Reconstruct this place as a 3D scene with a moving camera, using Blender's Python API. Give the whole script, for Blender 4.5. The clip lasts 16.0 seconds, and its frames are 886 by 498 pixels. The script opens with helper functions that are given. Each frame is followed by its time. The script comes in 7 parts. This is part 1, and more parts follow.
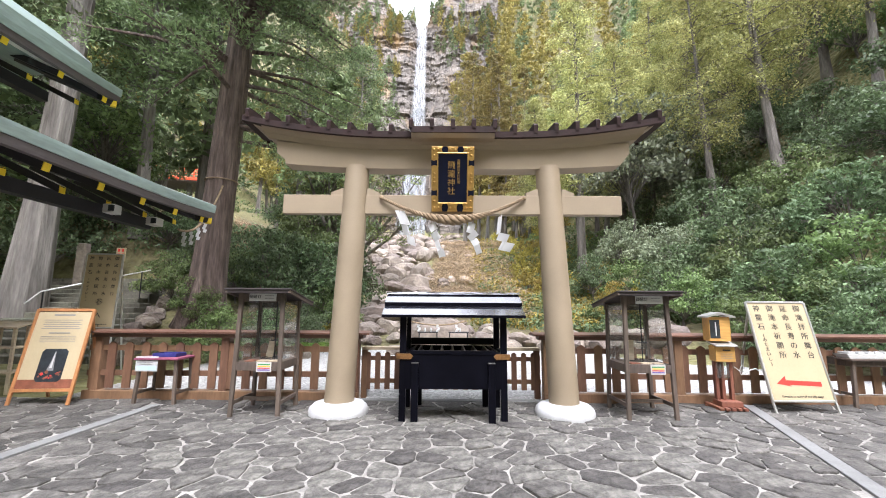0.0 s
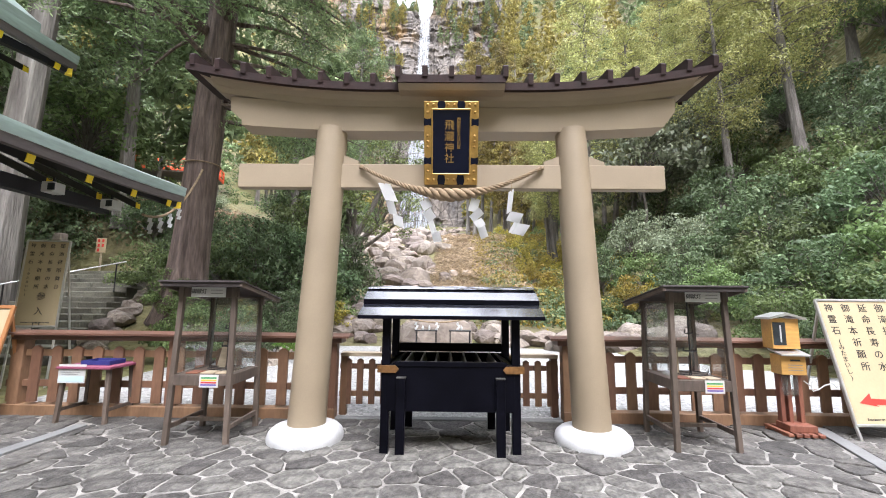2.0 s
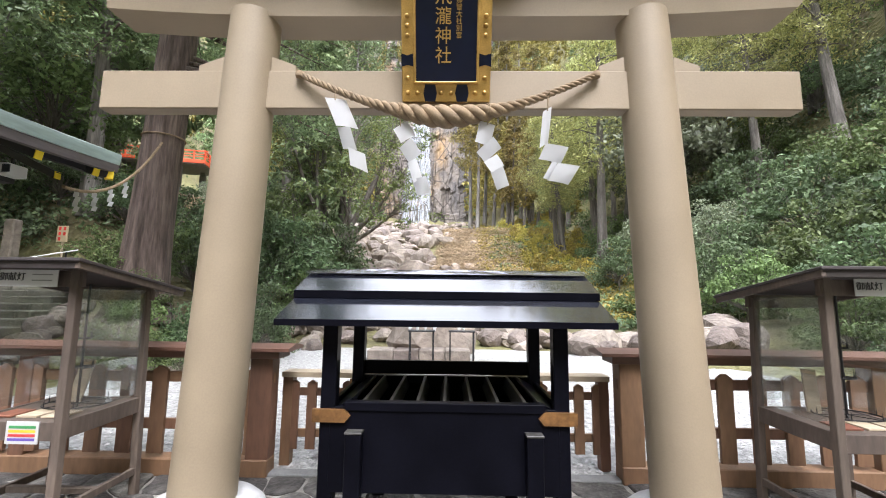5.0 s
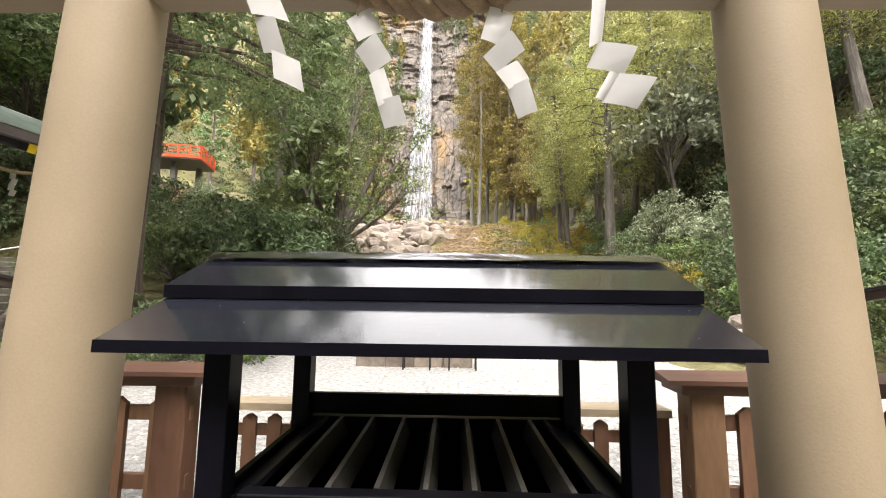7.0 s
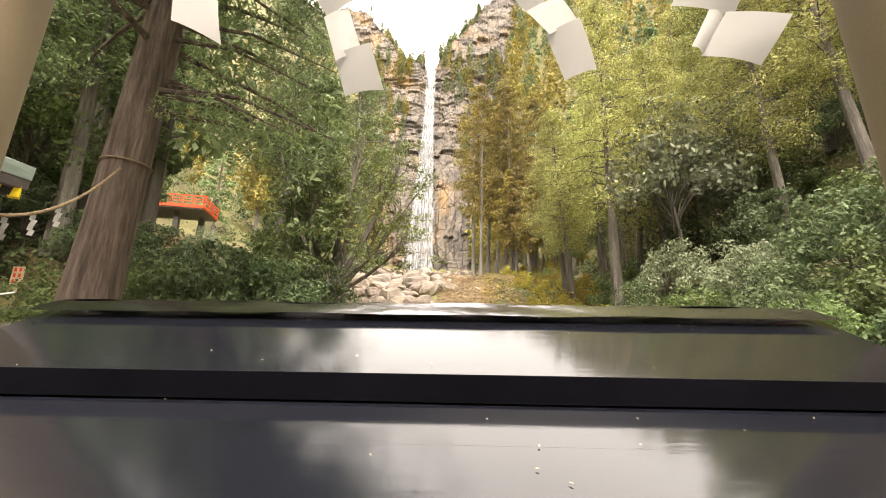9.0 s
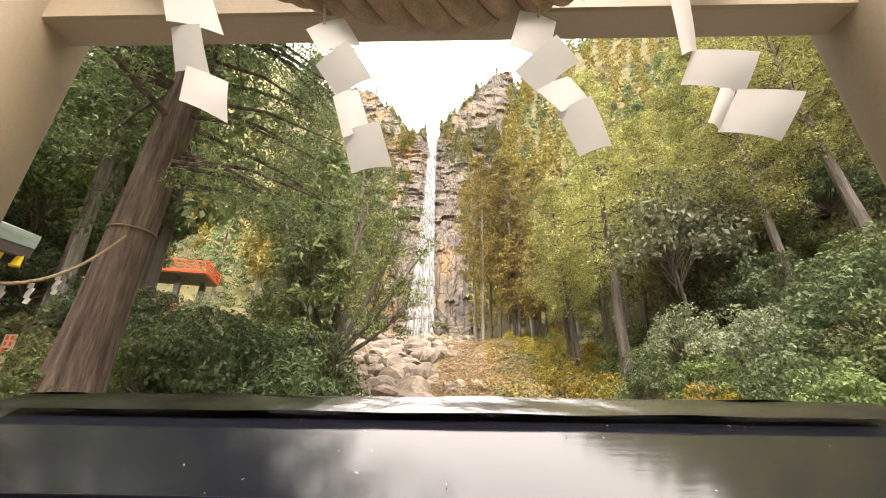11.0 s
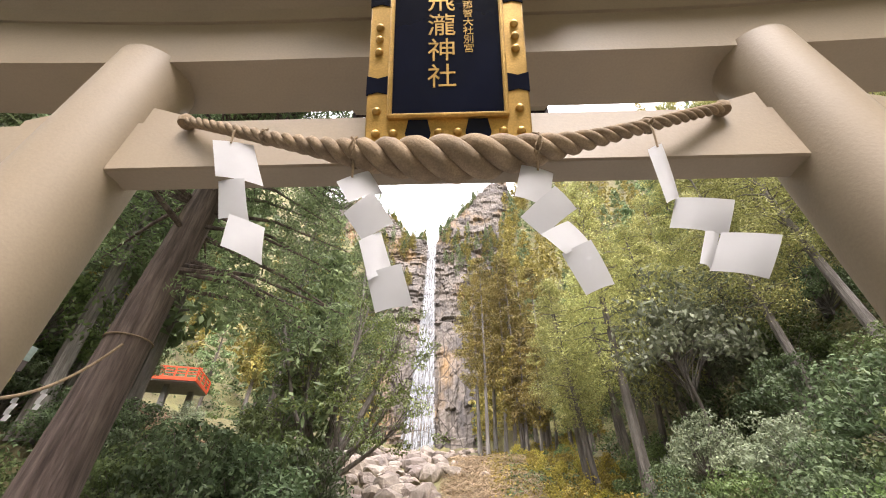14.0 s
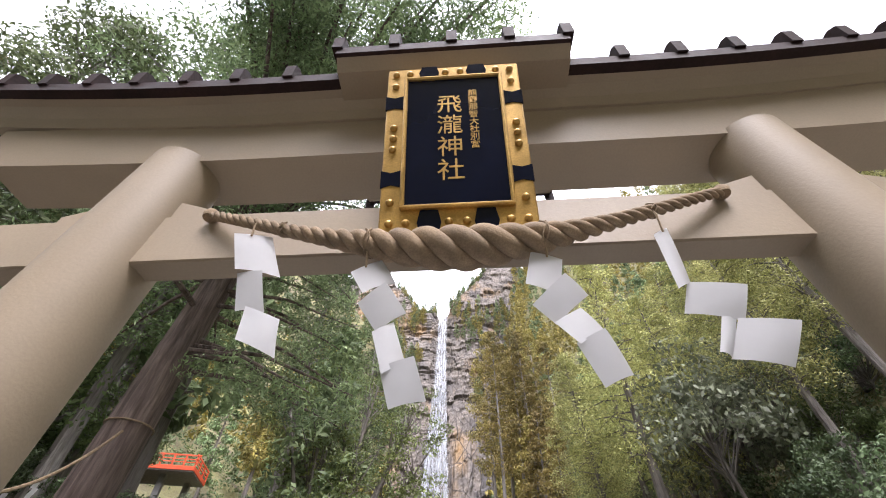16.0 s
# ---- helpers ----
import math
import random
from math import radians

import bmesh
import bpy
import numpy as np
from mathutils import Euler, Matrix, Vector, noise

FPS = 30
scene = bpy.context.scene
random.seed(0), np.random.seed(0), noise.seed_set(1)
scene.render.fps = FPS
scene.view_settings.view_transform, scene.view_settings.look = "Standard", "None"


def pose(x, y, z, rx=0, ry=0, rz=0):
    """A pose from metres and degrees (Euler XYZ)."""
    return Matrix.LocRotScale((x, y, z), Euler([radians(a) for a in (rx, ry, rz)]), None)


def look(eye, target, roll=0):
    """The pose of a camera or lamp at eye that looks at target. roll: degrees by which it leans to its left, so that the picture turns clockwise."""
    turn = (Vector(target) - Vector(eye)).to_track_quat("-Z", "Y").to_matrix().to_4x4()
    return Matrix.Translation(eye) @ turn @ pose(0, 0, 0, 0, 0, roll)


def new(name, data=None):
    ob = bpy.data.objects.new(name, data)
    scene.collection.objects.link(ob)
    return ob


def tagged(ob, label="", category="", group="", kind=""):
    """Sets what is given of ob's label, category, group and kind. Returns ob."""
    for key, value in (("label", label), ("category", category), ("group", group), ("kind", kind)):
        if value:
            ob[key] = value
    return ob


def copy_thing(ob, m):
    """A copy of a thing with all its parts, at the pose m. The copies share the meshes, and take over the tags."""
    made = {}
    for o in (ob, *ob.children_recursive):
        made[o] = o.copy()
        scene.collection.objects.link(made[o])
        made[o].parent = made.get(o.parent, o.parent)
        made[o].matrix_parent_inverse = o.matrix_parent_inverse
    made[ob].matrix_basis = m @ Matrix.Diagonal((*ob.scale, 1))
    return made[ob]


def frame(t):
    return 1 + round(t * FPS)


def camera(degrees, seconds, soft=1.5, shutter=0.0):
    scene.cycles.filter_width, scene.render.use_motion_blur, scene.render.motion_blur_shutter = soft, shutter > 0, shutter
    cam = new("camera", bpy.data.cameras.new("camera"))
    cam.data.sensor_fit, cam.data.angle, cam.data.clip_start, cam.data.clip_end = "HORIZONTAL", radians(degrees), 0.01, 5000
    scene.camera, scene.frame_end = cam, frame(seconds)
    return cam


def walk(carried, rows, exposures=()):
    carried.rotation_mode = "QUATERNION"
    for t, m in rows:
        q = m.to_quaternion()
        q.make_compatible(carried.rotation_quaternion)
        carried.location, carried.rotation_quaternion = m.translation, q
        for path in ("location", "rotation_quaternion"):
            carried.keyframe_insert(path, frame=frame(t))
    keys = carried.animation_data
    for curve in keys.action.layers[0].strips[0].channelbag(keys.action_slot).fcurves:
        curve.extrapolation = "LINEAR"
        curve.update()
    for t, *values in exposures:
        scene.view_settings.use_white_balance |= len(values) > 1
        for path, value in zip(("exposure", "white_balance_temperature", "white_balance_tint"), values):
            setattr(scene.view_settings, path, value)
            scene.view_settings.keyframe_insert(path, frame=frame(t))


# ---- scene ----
cam = camera(94.8, 16.0, soft=1.0)
PATH = [
    (0, (-0.094, -5.991, 1.453), (-0.107, -4.012, 1.741), 0.4),
    (0.5, (-0.034, -5.619, 1.456), (-0.061, -3.64, 1.747), 0.4),
    (1, (0.009, -5.36, 1.445), (-0.034, -3.381, 1.728), 0.6),
    (1.5, (-0.034, -5.109, 1.479), (-0.069, -3.127, 1.748), 0.5),
    (2, (-0.019, -4.757, 1.502), (-0.046, -2.774, 1.762), 0.6),
    (2.5, (0.032, -4.473, 1.466), (-0.006, -2.492, 1.734), 0.6),
    (3, (0.014, -4.154, 1.476), (-0.011, -2.171, 1.74), 0.8),
    (3.5, (0.053, -3.825, 1.462), (0.017, -1.843, 1.728), 0.7),
    (4, (0.063, -3.508, 1.426), (0.031, -1.528, 1.705), 0.7),
    (4.5, (0.038, -3.191, 1.482), (0.003, -1.207, 1.729), 0.7),
    (7, (0.092, -1.788, 1.502), (0.046, 0.198, 1.732), 0.7),
    (7.5, (0.076, -1.556, 1.502), (0.03, 0.426, 1.768), 0.9),
    (8, (0.074, -1.345, 1.552), (0.023, 0.628, 1.875), 0.8),
    (8.5, (0.082, -1.2, 1.568), (0.031, 0.761, 1.958), 1.0),
    (9, (0.084, -1.095, 1.575), (0.029, 0.848, 2.047), 0.9),
    (9.5, (0.071, -1.032, 1.602), (0.01, 0.889, 2.155), 0.9),
    (10, (0.074, -1.014, 1.62), (0.01, 0.882, 2.253), 0.8),
    (12.5, (0.026, -1.085, 1.655), (-0.03, 0.669, 2.614), 0.7),
    (13, (0.025, -1.102, 1.662), (-0.028, 0.61, 2.694), 0.6),
    (13.5, (0.022, -1.119, 1.671), (-0.03, 0.542, 2.785), 0.5),
    (14, (0.017, -1.133, 1.684), (-0.04, 0.468, 2.881), 0.3),
    (14.5, (0.016, -1.147, 1.694), (-0.051, 0.39, 2.972), 0.5),
    (15, (0.016, -1.159, 1.7), (-0.065, 0.312, 3.053), 0.6),
    (15.5, (0.016, -1.167, 1.708), (-0.074, 0.245, 3.121), 0.6),
    (16, (0.013, -1.176, 1.708), (-0.083, 0.183, 3.171), 0.6),
]
walk(cam, [(t, look(eye, target, roll)) for t, eye, target, roll in PATH],
     exposures=[(0, 1.78, 6000, 15), (4.5, 1.8, 5950, 14), (7, 1.8, 6850, 13), (9, 1.85, 7800, 13), (10, 1.88, 7850, 14), (12.5, 1.66, 7500, 17), (13.5, 1.65, 7200, 18), (14.5, 1.7, 6250, 18), (16, 1.45, 6100, 20)])


# ---- world and sun ----
world = bpy.data.worlds.new("world")
scene.world = world
world.use_nodes = True
wn = world.node_tree.nodes
wl = world.node_tree.links
wn.clear()
sky = wn.new("ShaderNodeTexSky")
sky.sky_type = "NISHITA"
sky.sun_disc = False
sky.sun_elevation = radians(58)
sky.sun_rotation = radians(162)
sky.air_density, sky.dust_density, sky.ozone_density = 1.0, 5.0, 1.0
pale = wn.new("ShaderNodeHueSaturation")
pale.inputs["Saturation"].default_value = 0.25
back = wn.new("ShaderNodeBackground")
back.inputs["Strength"].default_value = 0.21
wout = wn.new("ShaderNodeOutputWorld")
cloud = wn.new("ShaderNodeMix")
cloud.data_type = "RGBA"
cloud.inputs["Factor"].default_value = 0.75
cloud.inputs["B"].default_value = (8.0, 8.1, 8.3, 1)
wl.new(sky.outputs[0], pale.inputs["Color"])
wl.new(pale.outputs[0], cloud.inputs["A"])
wl.new(cloud.outputs["Result"], back.inputs["Color"])
wl.new(back.outputs[0], wout.inputs["Surface"])
sun_data = bpy.data.lights.new("sun", "SUN")
sun_data.energy, sun_data.angle, sun_data.color = 1.7, radians(30), (1.0, 0.96, 0.9)
sun = new("sun", sun_data)
sun.rotation_euler = (radians(32), 0, radians(18))


# ---- materials ----
def material(name, color, rough=0.7, metal=0.0, var=0.25, scale=3.0, fine=40.0, bump=0.2, depth=0.004,
             tint=None, stretch=(1, 1, 1), island=0.0, each=0.0, translucent=0.0, coat=0.0, specular=0.5):
    """Base colour broken by stains and by grain, with fine relief."""
    m = bpy.data.materials.new(name)
    m.use_nodes = True
    n, l = m.node_tree.nodes, m.node_tree.links
    n.clear()
    out = n.new("ShaderNodeOutputMaterial")
    b = n.new("ShaderNodeBsdfPrincipled")
    b.inputs["Roughness"].default_value = rough
    b.inputs["Metallic"].default_value = metal
    b.inputs["Specular IOR Level"].default_value = specular
    b.inputs["Coat Weight"].default_value = coat
    b.inputs["Coat Roughness"].default_value = 0.12
    tc = n.new("ShaderNodeTexCoord")
    mp = n.new("ShaderNodeMapping")
    mp.inputs["Scale"].default_value = stretch
    l.new(tc.outputs["Object"], mp.inputs["Vector"])
    big = n.new("ShaderNodeTexNoise")
    big.inputs["Scale"].default_value, big.inputs["Detail"].default_value = scale, 5
    small = n.new("ShaderNodeTexNoise")
    small.inputs["Scale"].default_value, small.inputs["Detail"].default_value = fine, 4
    l.new(mp.outputs[0], big.inputs["Vector"])
    l.new(mp.outputs[0], small.inputs["Vector"])
    mix = n.new("ShaderNodeMix")
    mix.data_type = "RGBA"
    dark = [c * (1 - var) for c in color]
    light = list(tint) if tint else [min(1, c * (1 + var)) for c in color]
    mix.inputs["A"].default_value = (*dark, 1)
    mix.inputs["B"].default_value = (*light, 1)
    ramp = n.new("ShaderNodeMapRange")
    ramp.inputs["From Min"].default_value, ramp.inputs["From Max"].default_value = 0.3, 0.7
    l.new(big.outputs["Fac"], ramp.inputs["Value"])
    l.new(ramp.outputs[0], mix.inputs["Factor"])
    hsv = n.new("ShaderNodeHueSaturation")
    l.new(mix.outputs["Result"], hsv.inputs["Color"])
    grain = n.new("ShaderNodeMapRange")
    grain.inputs["From Min"].default_value, grain.inputs["From Max"].default_value = 0.25, 0.75
    grain.inputs["To Min"].default_value, grain.inputs["To Max"].default_value = 1 - var * 0.7, 1 + var * 0.7
    l.new(small.outputs["Fac"], grain.inputs["Value"])
    last = grain.outputs[0]
    for amount, node, socket in ((island, "ShaderNodeNewGeometry", "Random Per Island"), (each, "ShaderNodeObjectInfo", "Random")):
        if amount:
            src = n.new(node)
            rg = n.new("ShaderNodeMapRange")
            rg.inputs["To Min"].default_value, rg.inputs["To Max"].default_value = 1 - amount, 1 + amount
            l.new(src.outputs[socket], rg.inputs["Value"])
            mul = n.new("ShaderNodeMath")
            mul.operation = "MULTIPLY"
            l.new(last, mul.inputs[0])
            l.new(rg.outputs[0], mul.inputs[1])
            last = mul.outputs[0]
            if node == "ShaderNodeObjectInfo":
                hue = n.new("ShaderNodeMapRange")
                hue.inputs["To Min"].default_value, hue.inputs["To Max"].default_value = 0.5 - amount * 0.05, 0.5 + amount * 0.05
                l.new(src.outputs[socket], hue.inputs["Value"])
                l.new(hue.outputs[0], hsv.inputs["Hue"])
    l.new(last, hsv.inputs["Value"])
    l.new(hsv.outputs[0], b.inputs["Base Color"])
    rr = n.new("ShaderNodeMapRange")
    rr.inputs["To Min"].default_value, rr.inputs["To Max"].default_value = max(0.02, rough * 0.75), min(1, rough * 1.25)
    l.new(big.outputs["Fac"], rr.inputs["Value"])
    l.new(rr.outputs[0], b.inputs["Roughness"])
    if bump:
        bp = n.new("ShaderNodeBump")
        bp.inputs["Strength"].default_value, bp.inputs["Distance"].default_value = bump, depth
        l.new(small.outputs["Fac"], bp.inputs["Height"])
        l.new(bp.outputs[0], b.inputs["Normal"])
    if translucent:
        tr = n.new("ShaderNodeBsdfTranslucent")
        l.new(hsv.outputs[0], tr.inputs["Color"])
        ms = n.new("ShaderNodeMixShader")
        ms.inputs[0].default_value = translucent
        l.new(b.outputs[0], ms.inputs[1])
        l.new(tr.outputs[0], ms.inputs[2])
        l.new(ms.outputs[0], out.inputs["Surface"])
    else:
        l.new(b.outputs[0], out.inputs["Surface"])
    return m


def glass_material(name, haze=0.1):
    """A thin clear sheet with a little dirt."""
    m = bpy.data.materials.new(name)
    m.use_nodes = True
    n, l = m.node_tree.nodes, m.node_tree.links
    n.clear()
    out = n.new("ShaderNodeOutputMaterial")
    clear = n.new("ShaderNodeBsdfTransparent")
    clear.inputs[0].default_value = (0.93, 0.95, 0.95, 1)
    gloss = n.new("ShaderNodeBsdfGlossy")
    gloss.inputs["Roughness"].default_value = 0.03
    dirt = n.new("ShaderNodeBsdfDiffuse")
    dirt.inputs[0].default_value = (0.6, 0.6, 0.57, 1)
    fres = n.new("ShaderNodeLayerWeight")
    fres.inputs["Blend"].default_value = 0.12
    a, c = n.new("ShaderNodeMixShader"), n.new("ShaderNodeMixShader")
    tex = n.new("ShaderNodeTexNoise")
    tex.inputs["Scale"].default_value = 4
    rg = n.new("ShaderNodeMapRange")
    rg.inputs["To Max"].default_value = haze * 2
    l.new(tex.outputs["Fac"], rg.inputs["Value"])
    l.new(rg.outputs[0], a.inputs[0])
    l.new(clear.outputs[0], a.inputs[1])
    l.new(dirt.outputs[0], a.inputs[2])
    l.new(fres.outputs["Facing"], c.inputs[0])
    l.new(a.outputs[0], c.inputs[1])
    l.new(gloss.outputs[0], c.inputs[2])
    l.new(c.outputs[0], out.inputs["Surface"])
    return m


CREAM = material("cream_paint", (0.275, 0.217, 0.148), 0.6, var=0.07, scale=2.5, fine=90, bump=0.25, depth=0.003)
COPPER_BROWN = material("dark_brown_copper", (0.026, 0.014, 0.013), 0.7, var=0.35, scale=5, fine=60, specular=0.2)
WHITE_BASE = material("white_limewash", (0.42, 0.42, 0.42), 0.8, var=0.1, scale=6, fine=80, bump=0.4)
BLACK = material("black_lacquer", (0.008, 0.009, 0.014), 0.09, var=0.3, scale=4, fine=60, bump=0.12, depth=0.002, stretch=(0.12, 1, 1), coat=0.7)
BLACK_MATT = material("black_satin_paint", (0.0035, 0.0035, 0.006), 0.35, var=0.3, scale=4, fine=60, bump=0.1, depth=0.002, specular=0.05)
BLACK_WORN = material("worn_black_slat", (0.05, 0.048, 0.045), 0.45, var=0.4, scale=8, fine=40)
BLACK_SHEET = material("black_metal_sheet", (0.28, 0.28, 0.3), 0.2, 1.0, var=0.2, scale=3, fine=9, bump=0.35, depth=0.02, specular=0.8)
BRASS = material("aged_brass", (0.2, 0.1, 0.035), 0.5, 0.5, var=0.4, scale=9)
GOLD = material("gilt_metal", (0.46, 0.285, 0.08), 0.36, 0.6, var=0.25, scale=9, fine=120, bump=0.2)
NAVY = material("navy_black_lacquer", (0.004, 0.006, 0.018), 0.14, specular=0.22, var=0.2, scale=3, bump=0.1, fine=8, depth=0.004)
ROPE = material("straw_rope", (0.25, 0.18, 0.11), 0.9, var=0.3, scale=14, fine=160, bump=0.7, depth=0.003)
PAPER = material("white_paper", (0.66, 0.66, 0.665), 0.6, var=0.015, translucent=0.25, bump=0)
FENCE_WOOD = material("brown_stained_fence_wood", (0.165, 0.088, 0.05), 0.6, var=0.25, scale=4, fine=30, stretch=(1, 1, 0.25), each=0.18)
RAIL_WOOD = material("dark_brown_rail_wood", (0.13, 0.065, 0.045), 0.5, var=0.25, scale=4, fine=30, stretch=(0.15, 1, 1))
GREY_WOOD = material("weathered_grey_brown_wood", (0.09, 0.067, 0.053), 0.75, var=0.3, scale=5, fine=40, stretch=(1, 1, 0.2), each=0.1)
PALE_WOOD = material("pale_weathered_wood", (0.38, 0.31, 0.22), 0.7, var=0.2, scale=5, fine=40, stretch=(0.2, 1, 1))
STONE = material("grey_paving_stone", (0.072, 0.066, 0.06), 0.75, var=0.5, scale=7, fine=30, bump=1.0, depth=0.03, each=0.42, tint=(0.125, 0.117, 0.106))
STONE_FAR = material("grey_paving_stone_joined", (0.072, 0.066, 0.06), 0.75, var=0.5, scale=7, fine=30, bump=1.0, depth=0.03, island=0.42, tint=(0.125, 0.117, 0.106))
MORTAR = material("pale_mortar", (0.225, 0.213, 0.195), 0.9, var=0.45, scale=5, fine=60, bump=0.5)
CONCRETE = material("pale_concrete", (0.16, 0.16, 0.157), 0.85, var=0.2, scale=3, fine=60, bump=0.4)
GRAVEL = material("white_gravel", (0.32, 0.316, 0.305), 0.85, var=0.4, scale=12, fine=45, bump=1.0, depth=0.03)
PEBBLE = material("white_pebble", (0.37, 0.365, 0.355), 0.8, var=0.2, island=0.35)
EARTH = material("leaf_litter_slope", (0.15, 0.115, 0.06), 0.95, var=0.5, scale=0.15, fine=2.5, bump=1.0, depth=0.3, tint=(0.17, 0.165, 0.06))


# ---- mesh helpers ----
def link_mesh(name, verts, faces, mat, parent=None, smooth=False):
    me = bpy.data.meshes.new(name)
    me.from_pydata([tuple(v) for v in verts], [], [tuple(f) for f in faces])
    me.materials.append(mat)
    if smooth:
        me.shade_smooth()
    ob = new(name, me)
    ob.parent = parent
    return ob


def part(name, bm, mat, parent=None, label="", smooth=False):
    """Links a bmesh, in its parent's space, as one mesh object."""
    me = bpy.data.meshes.new(name)
    bmesh.ops.recalc_face_normals(bm, faces=bm.faces)
    bm.to_mesh(me)
    bm.free()
    me.materials.append(mat)
    if smooth:
        me.shade_smooth()
        me.set_sharp_from_angle(angle=radians(40))
    ob = new(name, me)
    ob.parent = parent
    if label:
        ob["label"] = label
    return ob


def thing(name, m, label, category, group="", kind=""):
    ob = new(name)
    ob.empty_display_size = 0.1
    ob.matrix_world = m
    return tagged(ob, label, category, group, kind)


def bx(bm, c, s, m=None, bev=0.0):
    """A box about c of size s, with bevelled edges, turned by m."""
    t = bmesh.new()
    bmesh.ops.create_cube(t, size=1)
    bmesh.ops.scale(t, vec=s, verts=t.verts)
    if bev:
        bmesh.ops.bevel(t, geom=t.edges[:], offset=bev, segments=1, affect="EDGES", profile=0.5)
    mm = Matrix.Translation(c) @ (m if m else Matrix())
    made = {v: bm.verts.new(mm @ v.co) for v in t.verts}
    for f in t.faces:
        bm.faces.new([made[v] for v in f.verts])
    t.free()
    return bm


def beam(bm, p0, p1, w, h, bev=0.004):
    """A squared bar from p0 to p1."""
    p0, p1 = Vector(p0), Vector(p1)
    d = p1 - p0
    up = Vector((0, 0, 1)) if abs(d.normalized().z) < 0.9 else Vector((0, 1, 0))
    x = d.normalized()
    y = up.cross(x).normalized()
    z = x.cross(y)
    m = Matrix((x, y, z)).transposed().to_4x4()
    return bx(bm, (p0 + p1) / 2, (d.length, w, h), m, bev)


def tube(bm, pts, radii, seg=10, caps=True):
    """A round bar swept along points with a radius at each."""
    pts = [Vector(p) for p in pts]
    if not hasattr(radii, "__len__"):
        radii = [radii] * len(pts)
    rings = []
    side = None
    for i, p in enumerate(pts):
        d = (pts[min(i + 1, len(pts) - 1)] - pts[max(i - 1, 0)]).normalized()
        if side is None:
            side = d.orthogonal().normalized()
        side = (side - d * side.dot(d)).normalized()
        other = d.cross(side)
        rings.append([bm.verts.new(p + (side * math.cos(a) + other * math.sin(a)) * radii[i])
                      for a in (2 * math.pi * k / seg for k in range(seg))])
    for a, b in zip(rings, rings[1:]):
        for k in range(seg):
            bm.faces.new((a[k], a[(k + 1) % seg], b[(k + 1) % seg], b[k]))
    if caps:
        bm.faces.new(rings[0][::-1])
        bm.faces.new(rings[-1])
    return bm


def lathe(bm, profile, c=(0, 0, 0), seg=32):
    rings = [[bm.verts.new((c[0] + r * math.cos(2 * math.pi * k / seg), c[1] + r * math.sin(2 * math.pi * k / seg), c[2] + z))
              for k in range(seg)] for r, z in profile]
    for a, b in zip(rings, rings[1:]):
        for k in range(seg):
            bm.faces.new((a[k], a[(k + 1) % seg], b[(k + 1) % seg], b[k]))
    bm.faces.new(rings[0][::-1])
    bm.faces.new(rings[-1])
    return bm


def prism(bm, outline, axis, a, b, m=None):
    """A closed outline of (u, v) drawn out along an axis from a to b."""
    def put(u, v, w):
        p = {"x": (w, u, v), "y": (u, w, v), "z": (u, v, w)}[axis]
        return bm.verts.new(m @ Vector(p) if m else p)
    low, high = [put(u, v, a) for u, v in outline], [put(u, v, b) for u, v in outline]
    bm.faces.new(low)
    bm.faces.new(high[::-1])
    for i in range(len(outline)):
        j = (i + 1) % len(outline)
        bm.faces.new((low[i], high[i], high[j], low[j]))
    return bm


# ---- ground ----
def steps_between(v, table):
    xs, ys = zip(*table)
    return float(np.interp(v, xs, ys))


VALLEY = [(-60, 0), (9.5, 0), (12, 0.5), (30, 4.5), (60, 11), (120, 23), (170, 31), (200, 50), (260, 60)]
RIGHT_FOOT = [(-60, 9.5), (1.5, 9.5), (8, 5), (12, 5.5), (40, 10), (120, 14), (170, 9)]
LEFT_FOOT = [(-60, -16), (-2, -16), (3, -9.5), (6, -6.5), (9, -5.5), (18, -6), (45, -10), (170, -22)]


def height(x, y):
    """The lie of the land: a flat court, a stream bed, and steep sides."""
    z = steps_between(y, VALLEY)
    r, q = x - steps_between(y, RIGHT_FOOT), steps_between(y, LEFT_FOOT) - x
    if r > 0:
        z += r * 0.9 * min(1, 0.12 + r / 24)
        z += max(0, y - 105) * 1.0 * min(1, r / 20)
    if q > 0:
        z += q * (steps_between(y, [(0, 0.3), (4, 0.42), (12, 0.42), (20, 0.26)])) + max(0, q - 26) * 0.55
        z += max(0, y - 105) * 0.9 * min(1, max(0, q - 12) / 20)
    # unseen bare bank added behind the court to block skylight from the back
    z += min(45.0, max(0.0, -20.5 - y) * 1.6)
    if x < -8.6 and 2 < y < 12.8:
        z = min(z, max(0.0, (y - 4.7) * 0.35 - 0.2))
        q = min(q, 0.5)
    rough = min(1, max(0, max(r, q, (y - 17) / 10)) / 4)
    z += rough * (noise.noise(Vector((x, y, 0)) * 0.12) * 1.2 + noise.noise(Vector((x, y, 5)) * 0.5) * 0.3)
    return z


